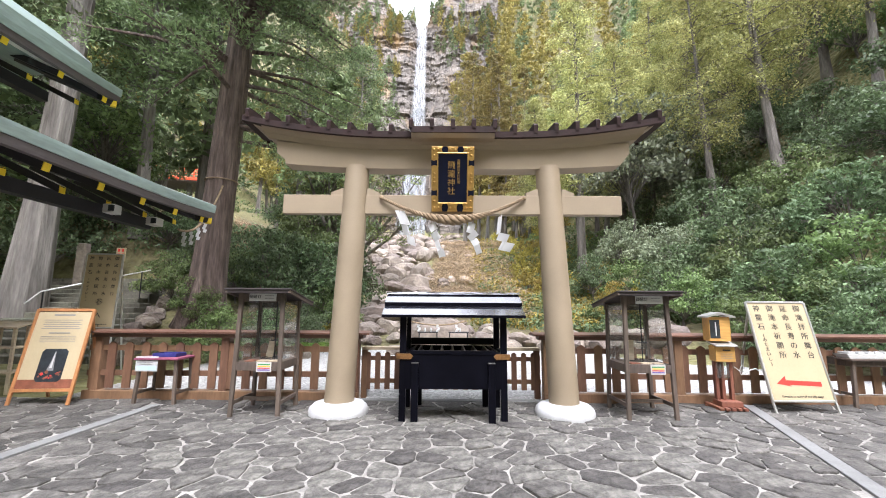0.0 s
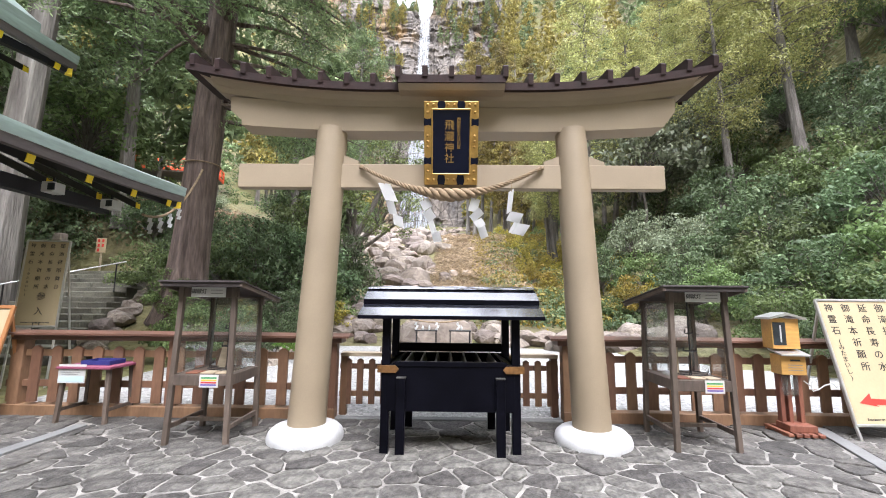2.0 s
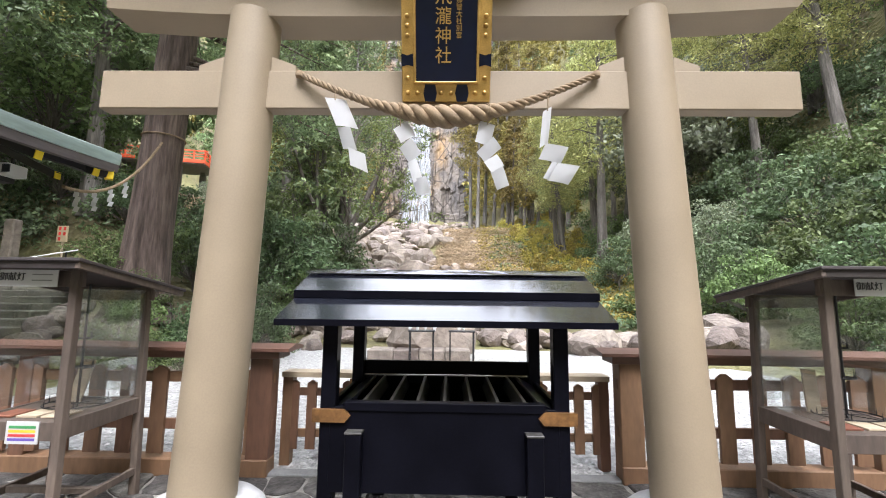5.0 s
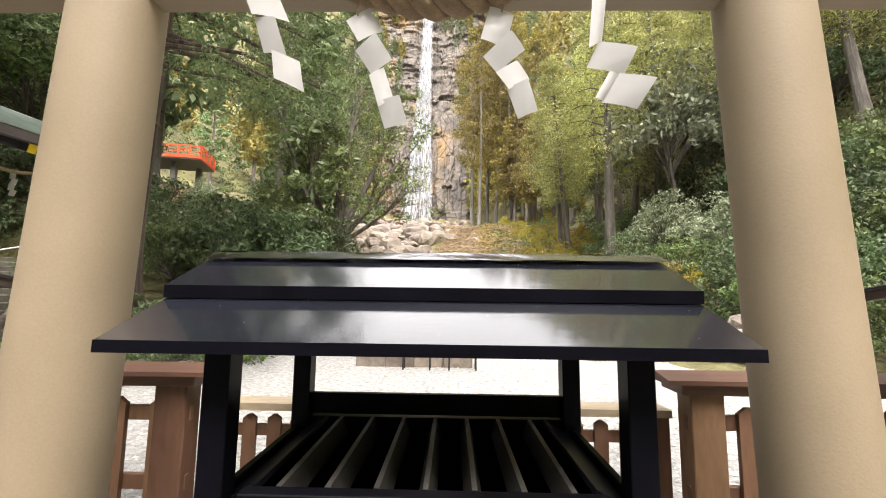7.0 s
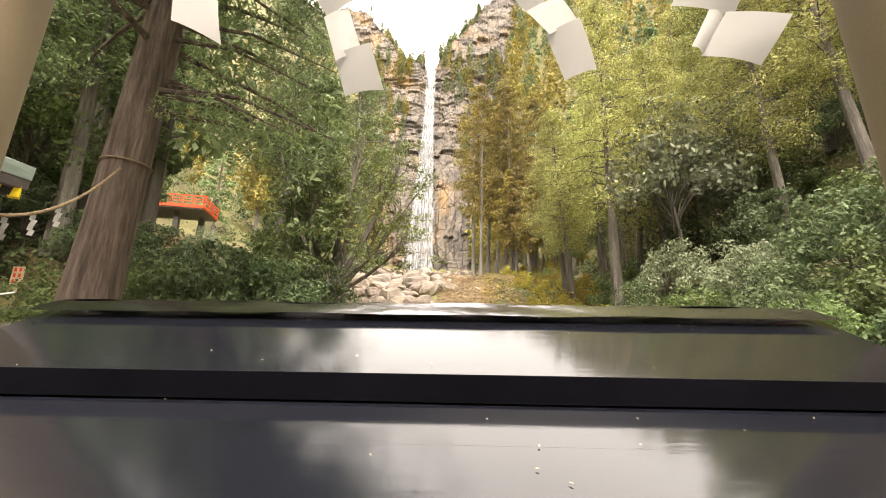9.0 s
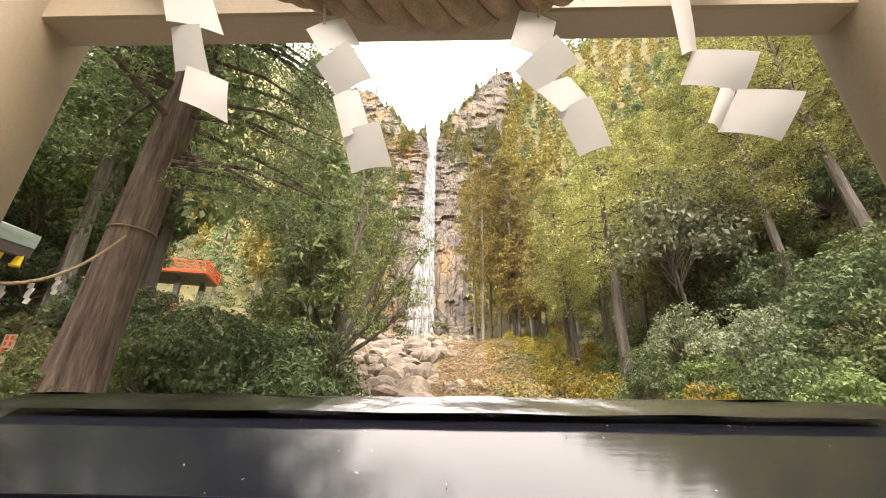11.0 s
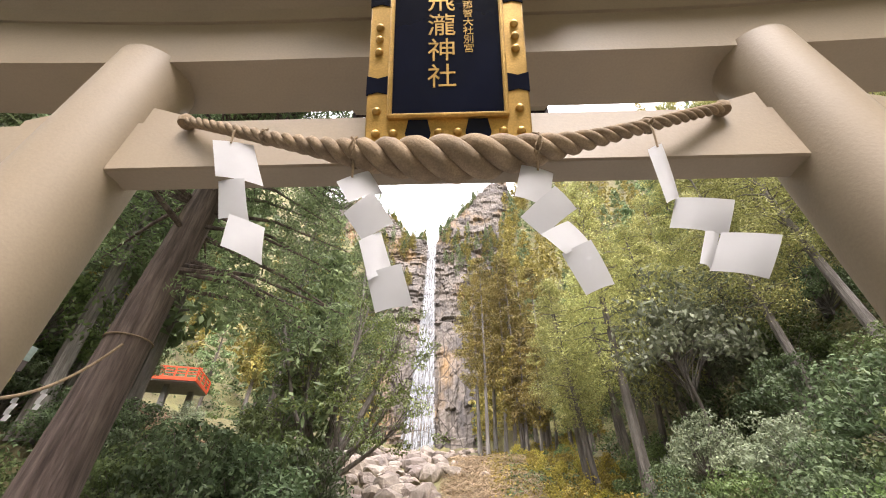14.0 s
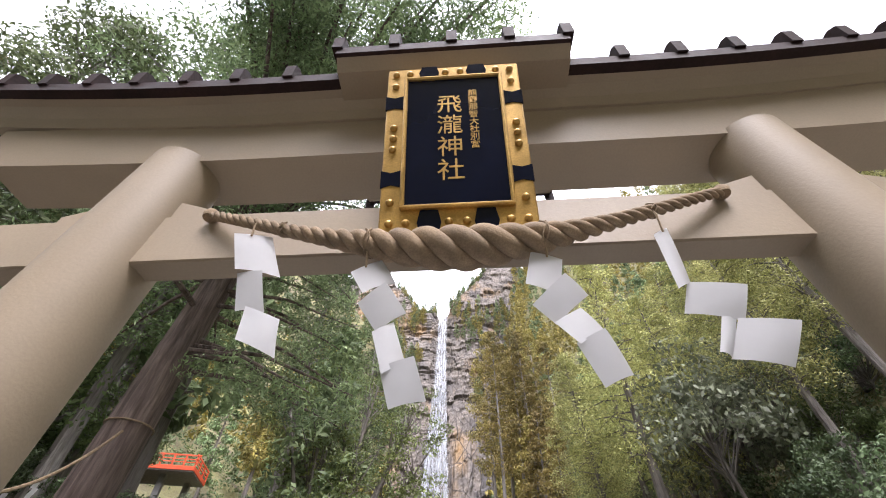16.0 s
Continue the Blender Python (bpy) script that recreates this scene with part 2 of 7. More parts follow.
def ground_sheet():
    def axis(parts):
        out = []
        for a, b, s in parts:
            out += list(np.arange(a, b, s))
        return out
    xs = axis([(-1500, -300, 200), (-300, -100, 20), (-100, -30, 5), (-30, 40, 1.25), (40, 110, 5), (110, 300, 20), (300, 1501, 200)])
    ys = axis([(-1500, -300, 200), (-300, -60, 20), (-60, -20, 4), (-20, 60, 1.25), (60, 260, 5), (260, 400, 20), (400, 1501, 220)])
    verts = []
    for y in ys:
        for x in xs:
            z = height(min(150, max(-150, x)), min(260, max(-60, y)))
            verts.append((x, y, z - 0.05))
    w = len(xs)
    faces = [(j * w + i, j * w + i + 1, (j + 1) * w + i + 1, (j + 1) * w + i) for j in range(len(ys) - 1) for i in range(w - 1)]
    return tagged(link_mesh("ground", verts, faces, EARTH, smooth=True), "steep valley ground of leaf litter, earth and dry grass", "ground", kind="structure")


ground_sheet()

# ---- paving of irregular stones ----
def clip(poly, px, py, nx, ny):
    """The part of a polygon on the side of a line towards which (nx, ny) does not point."""
    out = []
    for i, a in enumerate(poly):
        b = poly[(i + 1) % len(poly)]
        da = (a[0] - px) * nx + (a[1] - py) * ny
        db = (b[0] - px) * nx + (b[1] - py) * ny
        if da <= 0:
            out.append(a)
        if da * db < 0:
            k = da / (da - db)
            out.append((a[0] + (b[0] - a[0]) * k, a[1] + (b[1] - a[1]) * k))
    return out


def stone_cells(x0, x1, y0, y1, size, rng):
    seeds = []
    row = 0
    y = y0
    while y < y1:
        x = x0 + (row % 2) * size * 0.5
        while x < x1:
            if rng.random() > 0.13:
                seeds.append((x + rng.uniform(-0.4, 0.4) * size, y + rng.uniform(-0.38, 0.38) * size))
            x += size
        y += size * 0.8
        row += 1
    cells = []
    arr = np.array(seeds)
    for sx, sy in seeds:
        d = (arr[:, 0] - sx) ** 2 + (arr[:, 1] - sy) ** 2
        poly = [(sx - size * 1.6, sy - size * 1.6), (sx + size * 1.6, sy - size * 1.6), (sx + size * 1.6, sy + size * 1.6), (sx - size * 1.6, sy + size * 1.6)]
        for k in np.argsort(d)[1:19]:
            qx, qy = arr[k]
            nx, ny = qx - sx, qy - sy
            ln = math.hypot(nx, ny)
            nx, ny = nx / ln, ny / ln
            gap = rng.uniform(0.003, 0.013)
            poly = clip(poly, (sx + qx) / 2 - nx * gap, (sy + qy) / 2 - ny * gap, nx, ny)
        if len(poly) >= 3:
            cells.append((sx, sy, poly))
    return cells


def stone_mesh(poly, cx, cy, rng):
    """A slab with a worn rim: outer ring low, middle ring, and a top with a slight dome."""
    pts = []
    for i, a in enumerate(poly):
        b = poly[(i + 1) % len(poly)]
        ln = math.hypot(b[0] - a[0], b[1] - a[1])
        if ln < 0.02:
            continue
        pts.append((a[0] * 0.84 + b[0] * 0.16, a[1] * 0.84 + b[1] * 0.16))
        if ln > 0.16:
            j = rng.uniform(-0.012, 0.012)
            pts.append(((a[0] + b[0]) / 2 + j, (a[1] + b[1]) / 2 + j))
        pts.append((a[0] * 0.16 + b[0] * 0.84, a[1] * 0.16 + b[1] * 0.84))
    n = len(pts)
    top = rng.uniform(0.004, 0.022)
    tilt = (rng.uniform(-0.035, 0.035), rng.uniform(-0.035, 0.035))
    verts = []
    for s, z in ((1.0, -0.01), (0.985, top - 0.007), (0.91, top)):
        for x, y in pts:
            dx, dy = (x - cx) * s, (y - cy) * s
            verts.append((dx, dy, z + (dx * tilt[0] + dy * tilt[1] if z > 0 else 0)))
    verts.append((0, 0, top + 0.002))
    faces = []
    for r in (0, 1):
        for i in range(n):
            j = (i + 1) % n
            faces.append((r * n + i, r * n + j, (r + 1) * n + j, (r + 1) * n + i))
    faces += [(2 * n + i, 2 * n + (i + 1) % n, 3 * n) for i in range(n)]
    return verts, faces


BANDS = [((-4.35, -3.0), (-4.35, 0.25)), ((2.82, -4.0), (4.55, 0.55))]


def beside_bands(poly, cx, cy):
    """A stone cut back to the edge of the concrete bands."""
    for (ax, ay), (bx_, by) in BANDS:
        ln = math.hypot(bx_ - ax, by - ay)
        ux, uy = (bx_ - ax) / ln, (by - ay) / ln
        along = (cx - ax) * ux + (cy - ay) * uy
        across = (cx - ax) * -uy + (cy - ay) * ux
        if not -0.1 < along < ln + 0.1 or abs(across) > 0.5:
            continue
        k = 1 if across > 0 else -1
        poly = clip(poly, ax - uy * k * 0.085, ay + ux * k * 0.085, uy * k, -ux * k)
        if len(poly) < 3:
            return []
    return poly


def paving():
    rng = random.Random(4)
    bm = bmesh.new()
    bx(bm, (0, -9.6, -0.03), (30, 20.7, 0.06))
    bed = part("paving", bm, MORTAR)
    tagged(bed, "irregular grey flagstone paving with pale mortar joints", "paving", kind="structure")
    rest_v, rest_f, count = [], [], 0
    for cx, cy, poly in stone_cells(-9.5, 9.5, -6.5, 0.66, 0.3, rng) + stone_cells(-12, 12, -16, -6.6, 0.5, rng):
        poly = clip(poly, 0, 0.68, 0, 1)
        poly = beside_bands(poly, cx, cy) if len(poly) > 2 else poly
        if len(poly) < 3:
            continue
        cx, cy = sum(p[0] for p in poly) / len(poly), sum(p[1] for p in poly) / len(poly)
        v, f = stone_mesh(poly, cx, cy, rng)
        if abs(cx) < 3.1 and -3.5 < cy < 0.6 and count < 300:
            ob = link_mesh("stone", v, f, STONE, bed, smooth=False)
            ob.location = (cx, cy, 0)
            count += 1
        else:
            k = len(rest_v)
            rest_v += [(a + cx, b + cy, c) for a, b, c in v]
            rest_f += [tuple(i + k for i in q) for q in f]
    tagged(link_mesh("outer_stones", rest_v, rest_f, STONE_FAR, bed), kind="stuff")
    for (ax, ay), (bx_, by) in BANDS:
        bm = bmesh.new()
        beam(bm, (ax, ay, 0.008), (bx_, by, 0.008), 0.15, 0.034, 0.004)
        part("concrete_band", bm, CONCRETE, bed, "pale concrete band")
    bm = bmesh.new()
    bx(bm, (0, 0.73, 0.0), (3.0, 0.12, 0.05), None, 0.01)
    tagged(part("kerb", bm, CONCRETE), "worn pale stone kerb below the low gate", "kerb", kind="structure")


def gravel_yard():
    """White gravel with a wavering far edge."""
    rng = random.Random(9)
    outline = []
    for k in range(40):
        x = -6.3 + 13.8 * k / 39
        outline.append((x, 9.6 - 0.16 * max(0, x - 1) ** 1.5 - 0.10 * max(0, -3 - x) ** 2 + rng.uniform(-0.12, 0.12)))
    bm = bmesh.new()
    pts = [(-6.3, 0.79), (9, 0.79), (9, 4.5)] + outline[::-1]
    prism(bm, pts, "z", -0.06, 0.0)
    yard = tagged(part("gravel_yard", bm, GRAVEL), "white gravel yard raked flat behind the fence", "gravel", kind="structure")
    verts, faces = [], []
    for k in range(9000):
        y = 0.85 + 7.5 * rng.random() ** 1.4
        x = rng.uniform(-6, 6)
        s = rng.uniform(0.012, 0.034)
        a = rng.uniform(0, 3.1)
        i = len(verts)
        ca, sa = math.cos(a), math.sin(a)
        for u, v, w in ((1, 0, 0.3), (0.2, 0.8, 0.4), (-1, 0.2, 0.3), (-0.1, -0.8, 0.35), (0.1, 0.05, 0.8)):
            u, v = u * s * rng.uniform(0.8, 1.3), v * s
            verts.append((x + u * ca - v * sa, y + u * sa + v * ca, w * s - 0.004))
        faces += [(i, i + 1, i + 4), (i + 1, i + 2, i + 4), (i + 2, i + 3, i + 4), (i + 3, i, i + 4)]
    tagged(link_mesh("pebbles", verts, faces, PEBBLE, yard), kind="stuff")


# ---- torii ----
def kasagi_lift(x):
    return 0.25 * (max(0.0, abs(x) - 0.85) / 2.22) ** 1.9


def sweep_x(bm, xs, section):
    """Rings of section(x) joined along x, closed at both ends."""
    rings = [[bm.verts.new(p) for p in section(x)] for x in xs]
    n = len(rings[0])
    for a, b in zip(rings, rings[1:]):
        for i in range(n):
            bm.faces.new((a[i], a[(i + 1) % n], b[(i + 1) % n], b[i]))
    bm.faces.new(rings[0][::-1])
    bm.faces.new(rings[-1])


def torii():
    t = thing("torii", pose(0, 0, 0), "cream-painted torii gate with a dark brown copper roof and white feet", "torii gate")
    yc = -0.04
    for s in (-1, 1):
        bm = bmesh.new()
        pts = [(s * (1.57 - 0.14 * k / 8), -0.07, 0.05 + 3.5 * k / 8) for k in range(9)]
        tube(bm, pts, [0.207 - 0.03 * k / 8 for k in range(9)], 48)
        part("pillar", bm, CREAM, t, smooth=True)
        bm = bmesh.new()
        lathe(bm, [(0.37, -0.02), (0.405, 0.0), (0.408, 0.05), (0.39, 0.1), (0.34, 0.145), (0.28, 0.165), (0.19, 0.17)], (s * 1.57, -0.07, 0), 40)
        part("foot", bm, WHITE_BASE, t, "white limewashed rounded foot", smooth=True)
        # wedges on the tie beam beside the pillar
        for x in (s * 1.18, s * 1.71):
            bm = bmesh.new()
            o = 1 if abs(x) > 1.4 else -1
            prism(bm, [(x - 0.09, 3.1), (x + 0.09, 3.1), (x + 0.09, 3.1 + (0.05 if s * o > 0 else 0.12)), (x - 0.09, 3.1 + (0.12 if s * o > 0 else 0.05))], "y", -0.13, -0.03)
            part("wedge", bm, CREAM, t)
    bm = bmesh.new()
    bx(bm, (-0.005, -0.08, 2.965), (5.0, 0.115, 0.29), None, 0.008)
    part("tie_beam", bm, CREAM, t)
    bm = bmesh.new()
    xs = [2.62 * k / 20 for k in range(-20, 21)]

    def lower(x):
        z = 0.5 * kasagi_lift(x)
        q = 0.93 if abs(x) > 2.5 else 1.0
        return [(x * q, yc - 0.14, 3.5 + z), (x * q, yc + 0.14, 3.5 + z), (x, yc + 0.16, 3.66 + z), (x, yc + 0.18, 3.82 + z), (x, yc - 0.18, 3.82 + z), (x, yc - 0.16, 3.66 + z)]
    sweep_x(bm, xs, lower)
    part("lintel", bm, CREAM, t)
    bm = bmesh.new()
    xs = [3.02 * k / 30 for k in range(-30, 31)]

    def upper(x):
        z = kasagi_lift(x)
        q = x * (0.94 if abs(x) > 2.9 else 1)
        return [(q * 0.97, yc - 0.19, 3.78 + z * 0.85), (q * 0.97, yc + 0.19, 3.78 + z * 0.85), (q, yc + 0.215, 3.84 + z), (q, yc + 0.265, 3.885 + z), (x, yc + 0.345, 3.915 + z), (x, yc - 0.345, 3.915 + z), (q, yc - 0.265, 3.885 + z), (q, yc - 0.215, 3.84 + z)]
    sweep_x(bm, xs, upper)
    part("top_beam", bm, CREAM, t)
    bm = bmesh.new()
    prism(bm, [(yc - 0.4, 3.875), (yc + 0.4, 3.875), (yc + 0.46, 3.923), (yc - 0.46, 3.923)], "x", -0.598, 0.598)
    part("raised_block", bm, CREAM, t)
    for a, b, up, out in ((-3.08, -0.6, 0.0, 0.0), (-0.6, 0.6, 0.025, 0.12), (0.6, 3.08, 0.0, 0.0)):
        bm = bmesh.new()
        xs = [a + (b - a) * k / 24 for k in range(25)]

        def roof(x, up=up, out=out):
            z = kasagi_lift(x) + up
            f = 0.36 + out
            return [(x, yc - f, 3.90 + z), (x, yc + f, 3.90 + z), (x, yc + f, 3.99 + z), (x, yc + 0.2, 4.05 + z), (x, yc, 4.1 + z), (x, yc - 0.2, 4.05 + z), (x, yc - f, 3.99 + z)]
        sweep_x(bm, xs, roof)
        part("roof", bm, COPPER_BROWN, t, "dark brown copper roof")
    for k in range(-10, 11):
        x = k * 0.3
        z = kasagi_lift(x) + (0.025 if abs(x) < 0.61 else 0)
        bm = bmesh.new()
        o = 0.375 + (0.12 if abs(x) < 0.61 else 0)
        prism(bm, [(yc - o, 3.96 + z), (yc - o - 0.012, 4.075 + z), (yc - o + 0.02, 4.108 + z), (yc - 0.2, 4.13 + z), (yc, 4.165 + z), (yc + 0.2, 4.13 + z), (yc + o - 0.02, 4.108 + z), (yc + o + 0.012, 4.075 + z), (yc + o, 3.865 + z), (yc + o - 0.012, 3.865 + z), (yc + o - 0.014, 3.96 + z), (yc, 4.07 + z)], "x", x - 0.028, x + 0.028)
        part("batten", bm, COPPER_BROWN, t)


def text_mesh(words, size, mat, parent, m, name="lettering", deep=0.002, tall=None):
    cu = bpy.data.curves.new(name, "FONT")
    cu.body, cu.size, cu.extrude = words, size, deep
    cu.align_x, cu.align_y = "CENTER", "CENTER"
    tmp = new("tmp_text", cu)
    me = bpy.data.meshes.new_from_object(tmp.evaluated_get(bpy.context.evaluated_depsgraph_get()))
    bpy.data.objects.remove(tmp)
    me.materials.clear()
    me.materials.append(mat)
    ob = new(name, me)
    ob.parent = parent
    ob.matrix_local = m
    return ob


def column(words, size, step, mat, parent, m, name="lettering"):
    """Upright writing: one mesh a column."""
    cu = bpy.data.curves.new(name, "FONT")
    cu.body, cu.size, cu.extrude = "\n".join(words), size, 0.002
    cu.space_line = step / size
    cu.align_x, cu.align_y = "CENTER", "TOP"
    tmp = new("tmp_text", cu)
    me = bpy.data.meshes.new_from_object(tmp.evaluated_get(bpy.context.evaluated_depsgraph_get()))
    bpy.data.objects.remove(tmp)
    me.materials.clear()
    me.materials.append(mat)
    ob = new(name, me)
    ob.parent = parent
    ob.matrix_local = m
    return ob


def plaque():
    """Local x right, y up the board, z out of its face."""
    m = pose(0.0, -0.148, 2.9) @ pose(0, 0, 0, 90 + 19.5, 0, 0)
    t = thing("name_plaque", m, "navy lacquer shrine name plaque in a gilt riveted frame", "plaque")
    w, h = 0.61, 0.885
    bm = bmesh.new()
    bx(bm, (0, h / 2 - 0.018, 0.01), (w, h + 0.036, 0.08), None, 0.006)
    part("frame", bm, GOLD, t)
    bm = bmesh.new()
    bx(bm, (0, h / 2, 0.052), (w - 0.19, h - 0.19, 0.012), None, 0.002)
    part("panel", bm, NAVY, t, "navy black lacquer panel")
    for a, s in (((0, 0.088), (w - 0.165, 0.018)), ((0, h - 0.088), (w - 0.165, 0.018)), ((-w / 2 + 0.09, h / 2), (0.018, h - 0.16)), ((w / 2 - 0.09, h / 2), (0.018, h - 0.16))):
        bm = bmesh.new()
        bx(bm, (a[0], a[1], 0.058), (s[0], s[1], 0.03), None, 0.006)
        part("moulding", bm, GOLD, t)
    bands = [(-0.11, 0.022, 0.07, 0.112), (0.11, 0.022, 0.07, 0.112), (-0.11, h - 0.04, 0.07, 0.084), (0.11, h - 0.04, 0.07, 0.084)]
    bands += [(sx * (w / 2 - 0.04), y, 0.084, 0.085) for sx in (-1, 1) for y in (0.235, 0.66)]
    for x, y, a, b in bands:
        bm = bmesh.new()
        c = 0.012
        if a < b:
            o = [(x - a / 2, y - b / 2), (x + a / 2, y - b / 2), (x + a / 2 + c, y), (x + a / 2, y + b / 2), (x - a / 2, y + b / 2), (x - a / 2 - c, y)]
        else:
            o = [(x - a / 2, y - b / 2), (x, y - b / 2 - c), (x + a / 2, y - b / 2), (x + a / 2, y + b / 2), (x, y + b / 2 + c), (x - a / 2, y + b / 2)]
        if abs(x) > 0.2:
            o = [(x - a / 2, y - b / 2), (x, y - b / 2 + c), (x + a / 2, y - b / 2), (x + a / 2, y + b / 2), (x, y + b / 2 - c), (x - a / 2, y + b / 2)]
        prism(bm, o, "z", 0.046, 0.0535)
        part("black_band", bm, NAVY, t, "black lacquer band")
    spots = [(x, y) for y in (0.024, h - 0.04) for x in (-0.265, -0.2, -0.035, 0.035, 0.2, 0.265)]
    spots += [(s * 0.265, y) for s in (-1, 1) for y in (0.12, 0.39, 0.45, 0.51, h - 0.12)]
    for x, y in spots:
        bm = bmesh.new()
        lathe(bm, [(0.017, 0.045), (0.016, 0.056), (0.011, 0.063), (0.004, 0.066)], (x, y, 0), 12)
        part("rivet", bm, GOLD, t, smooth=True)
    column("飛瀧神社", 0.115, 0.122, GOLD, t, pose(-0.02, 0.68, 0.0585))
    column("熊野那智大社別宮", 0.043, 0.043, GOLD, t, pose(0.085, 0.71, 0.0585))


def rope_center(u):
    """u from -1 to 1 along the straw rope."""
    x = 1.048 * u + 0.004
    sag = 0.35 * (1 - abs(u) ** 1.75)
    return Vector((x, -0.168 - 0.077 * (1 - u ** 4), 3.062 - sag))


def straw_rope():
    t = thing("straw_rope", pose(0, -0.2, 3.07), "thick twisted straw rope sagging across the torii", "rope")
    base = Vector((0, -0.2, 3.07))
    n = 260
    for s in range(3):
        bm = bmesh.new()
        pts, rad = [], []
        phase = 2 * math.pi * s / 3
        turn = 0.0
        for k in range(n + 1):
            u = -1 + 2 * k / n
            thick = 0.018 + 0.04 * math.exp(-(u / 0.34) ** 2) + 0.007 * (1 - abs(u))
            c = rope_center(u)
            d = (rope_center(min(1, u + 0.01)) - rope_center(max(-1, u - 0.01))).normalized()
            side = Vector((0, 1, 0))
            up = d.cross(side).normalized()
            turn += (2.13 / n) / (0.018 + thick * 2.0) * 3.0
            a = phase + turn
            pts.append(c - base + (side * math.cos(a) + up * math.sin(a)) * thick * 0.66)
            rad.append(thick * 0.6)
        tube(bm, pts, rad, 10)
        part("strand", bm, ROPE, t, smooth=True)
    for u in (-0.62, -0.3, 0.27, 0.66):
        bm = bmesh.new()
        thick = (0.018 + 0.04 * math.exp(-(u / 0.34) ** 2) + 0.007 * (1 - abs(u))) * 1.28
        c = rope_center(u) - base
        pts = [c + Vector((0.012 * math.sin(a * 2.3), math.cos(a) * thick, math.sin(a) * thick)) for a in (k * 0.4 for k in range(33))]
        tube(bm, pts, 0.003, 5)
        part("twine", bm, ROPE, t, "thin twine binding")
    for s in (-1, 1):
        bm = bmesh.new()
        c = rope_center(s) - base
        lathe(bm, [(0.028, -0.02), (0.033, 0.0), (0.024, 0.02)], c, 12)
        part("rope_end", bm, ROPE, t, smooth=True)


def shide(u, leaves_of):
    """A zigzag of folded paper. Each leaf: centre x, centre z, width, drop, slope of its width, slant of its drop."""
    c = rope_center(u) + Vector((0, -0.01, -0.045))
    t = thing("paper_streamer", pose(*c), "white folded paper zigzag streamer hanging from the rope", "paper streamer", "shide on the rope")
    n = 6
    for k, (x, z, w, h, slope, slant) in enumerate(leaves_of):
        across = Vector((math.cos(radians(slope)), 0.16 * (-1) ** k, math.sin(radians(slope)))) * w
        down = Vector((-math.sin(radians(slant)), 0.1 * (-1) ** (k + 1), -math.cos(radians(slant)))) * h
        mid = Vector((x, -0.235 - 0.004 * (k % 2), z)) - c
        bm = bmesh.new()
        rows = []
        for j in range(n + 1):
            row = []
            for i in range(n + 1):
                a, b = i / n - 0.5, j / n - 0.5
                curl = Vector((0, 0.02 * max(0, a + b) ** 2 - 0.004 * math.cos(math.pi * a), 0))
                row.append(bm.verts.new(mid + across * a + down * b * 1.06 + curl))
            rows.append(row)
        for j in range(n):
            for i in range(n):
                bm.faces.new((rows[j][i], rows[j][i + 1], rows[j + 1][i + 1], rows[j + 1][i]))
        bmesh.ops.solidify(bm, geom=bm.faces[:], thickness=0.0012)
        part("leaf", bm, PAPER, t, smooth=True)
    bm = bmesh.new()
    x, z, w, h, slope, slant = leaves_of[0]
    top = Vector((x + math.sin(radians(slant)) * h * 0.5, -0.235, z + math.cos(radians(slant)) * h * 0.5)) - c
    tube(bm, [top + Vector((0, 0, -0.01)), top.lerp(Vector((0, -0.02, 0.04)), 0.6), Vector((0, 0.0, 0.06))], 0.004, 5)
    part("cord", bm, ROPE, t, "thin straw tie")


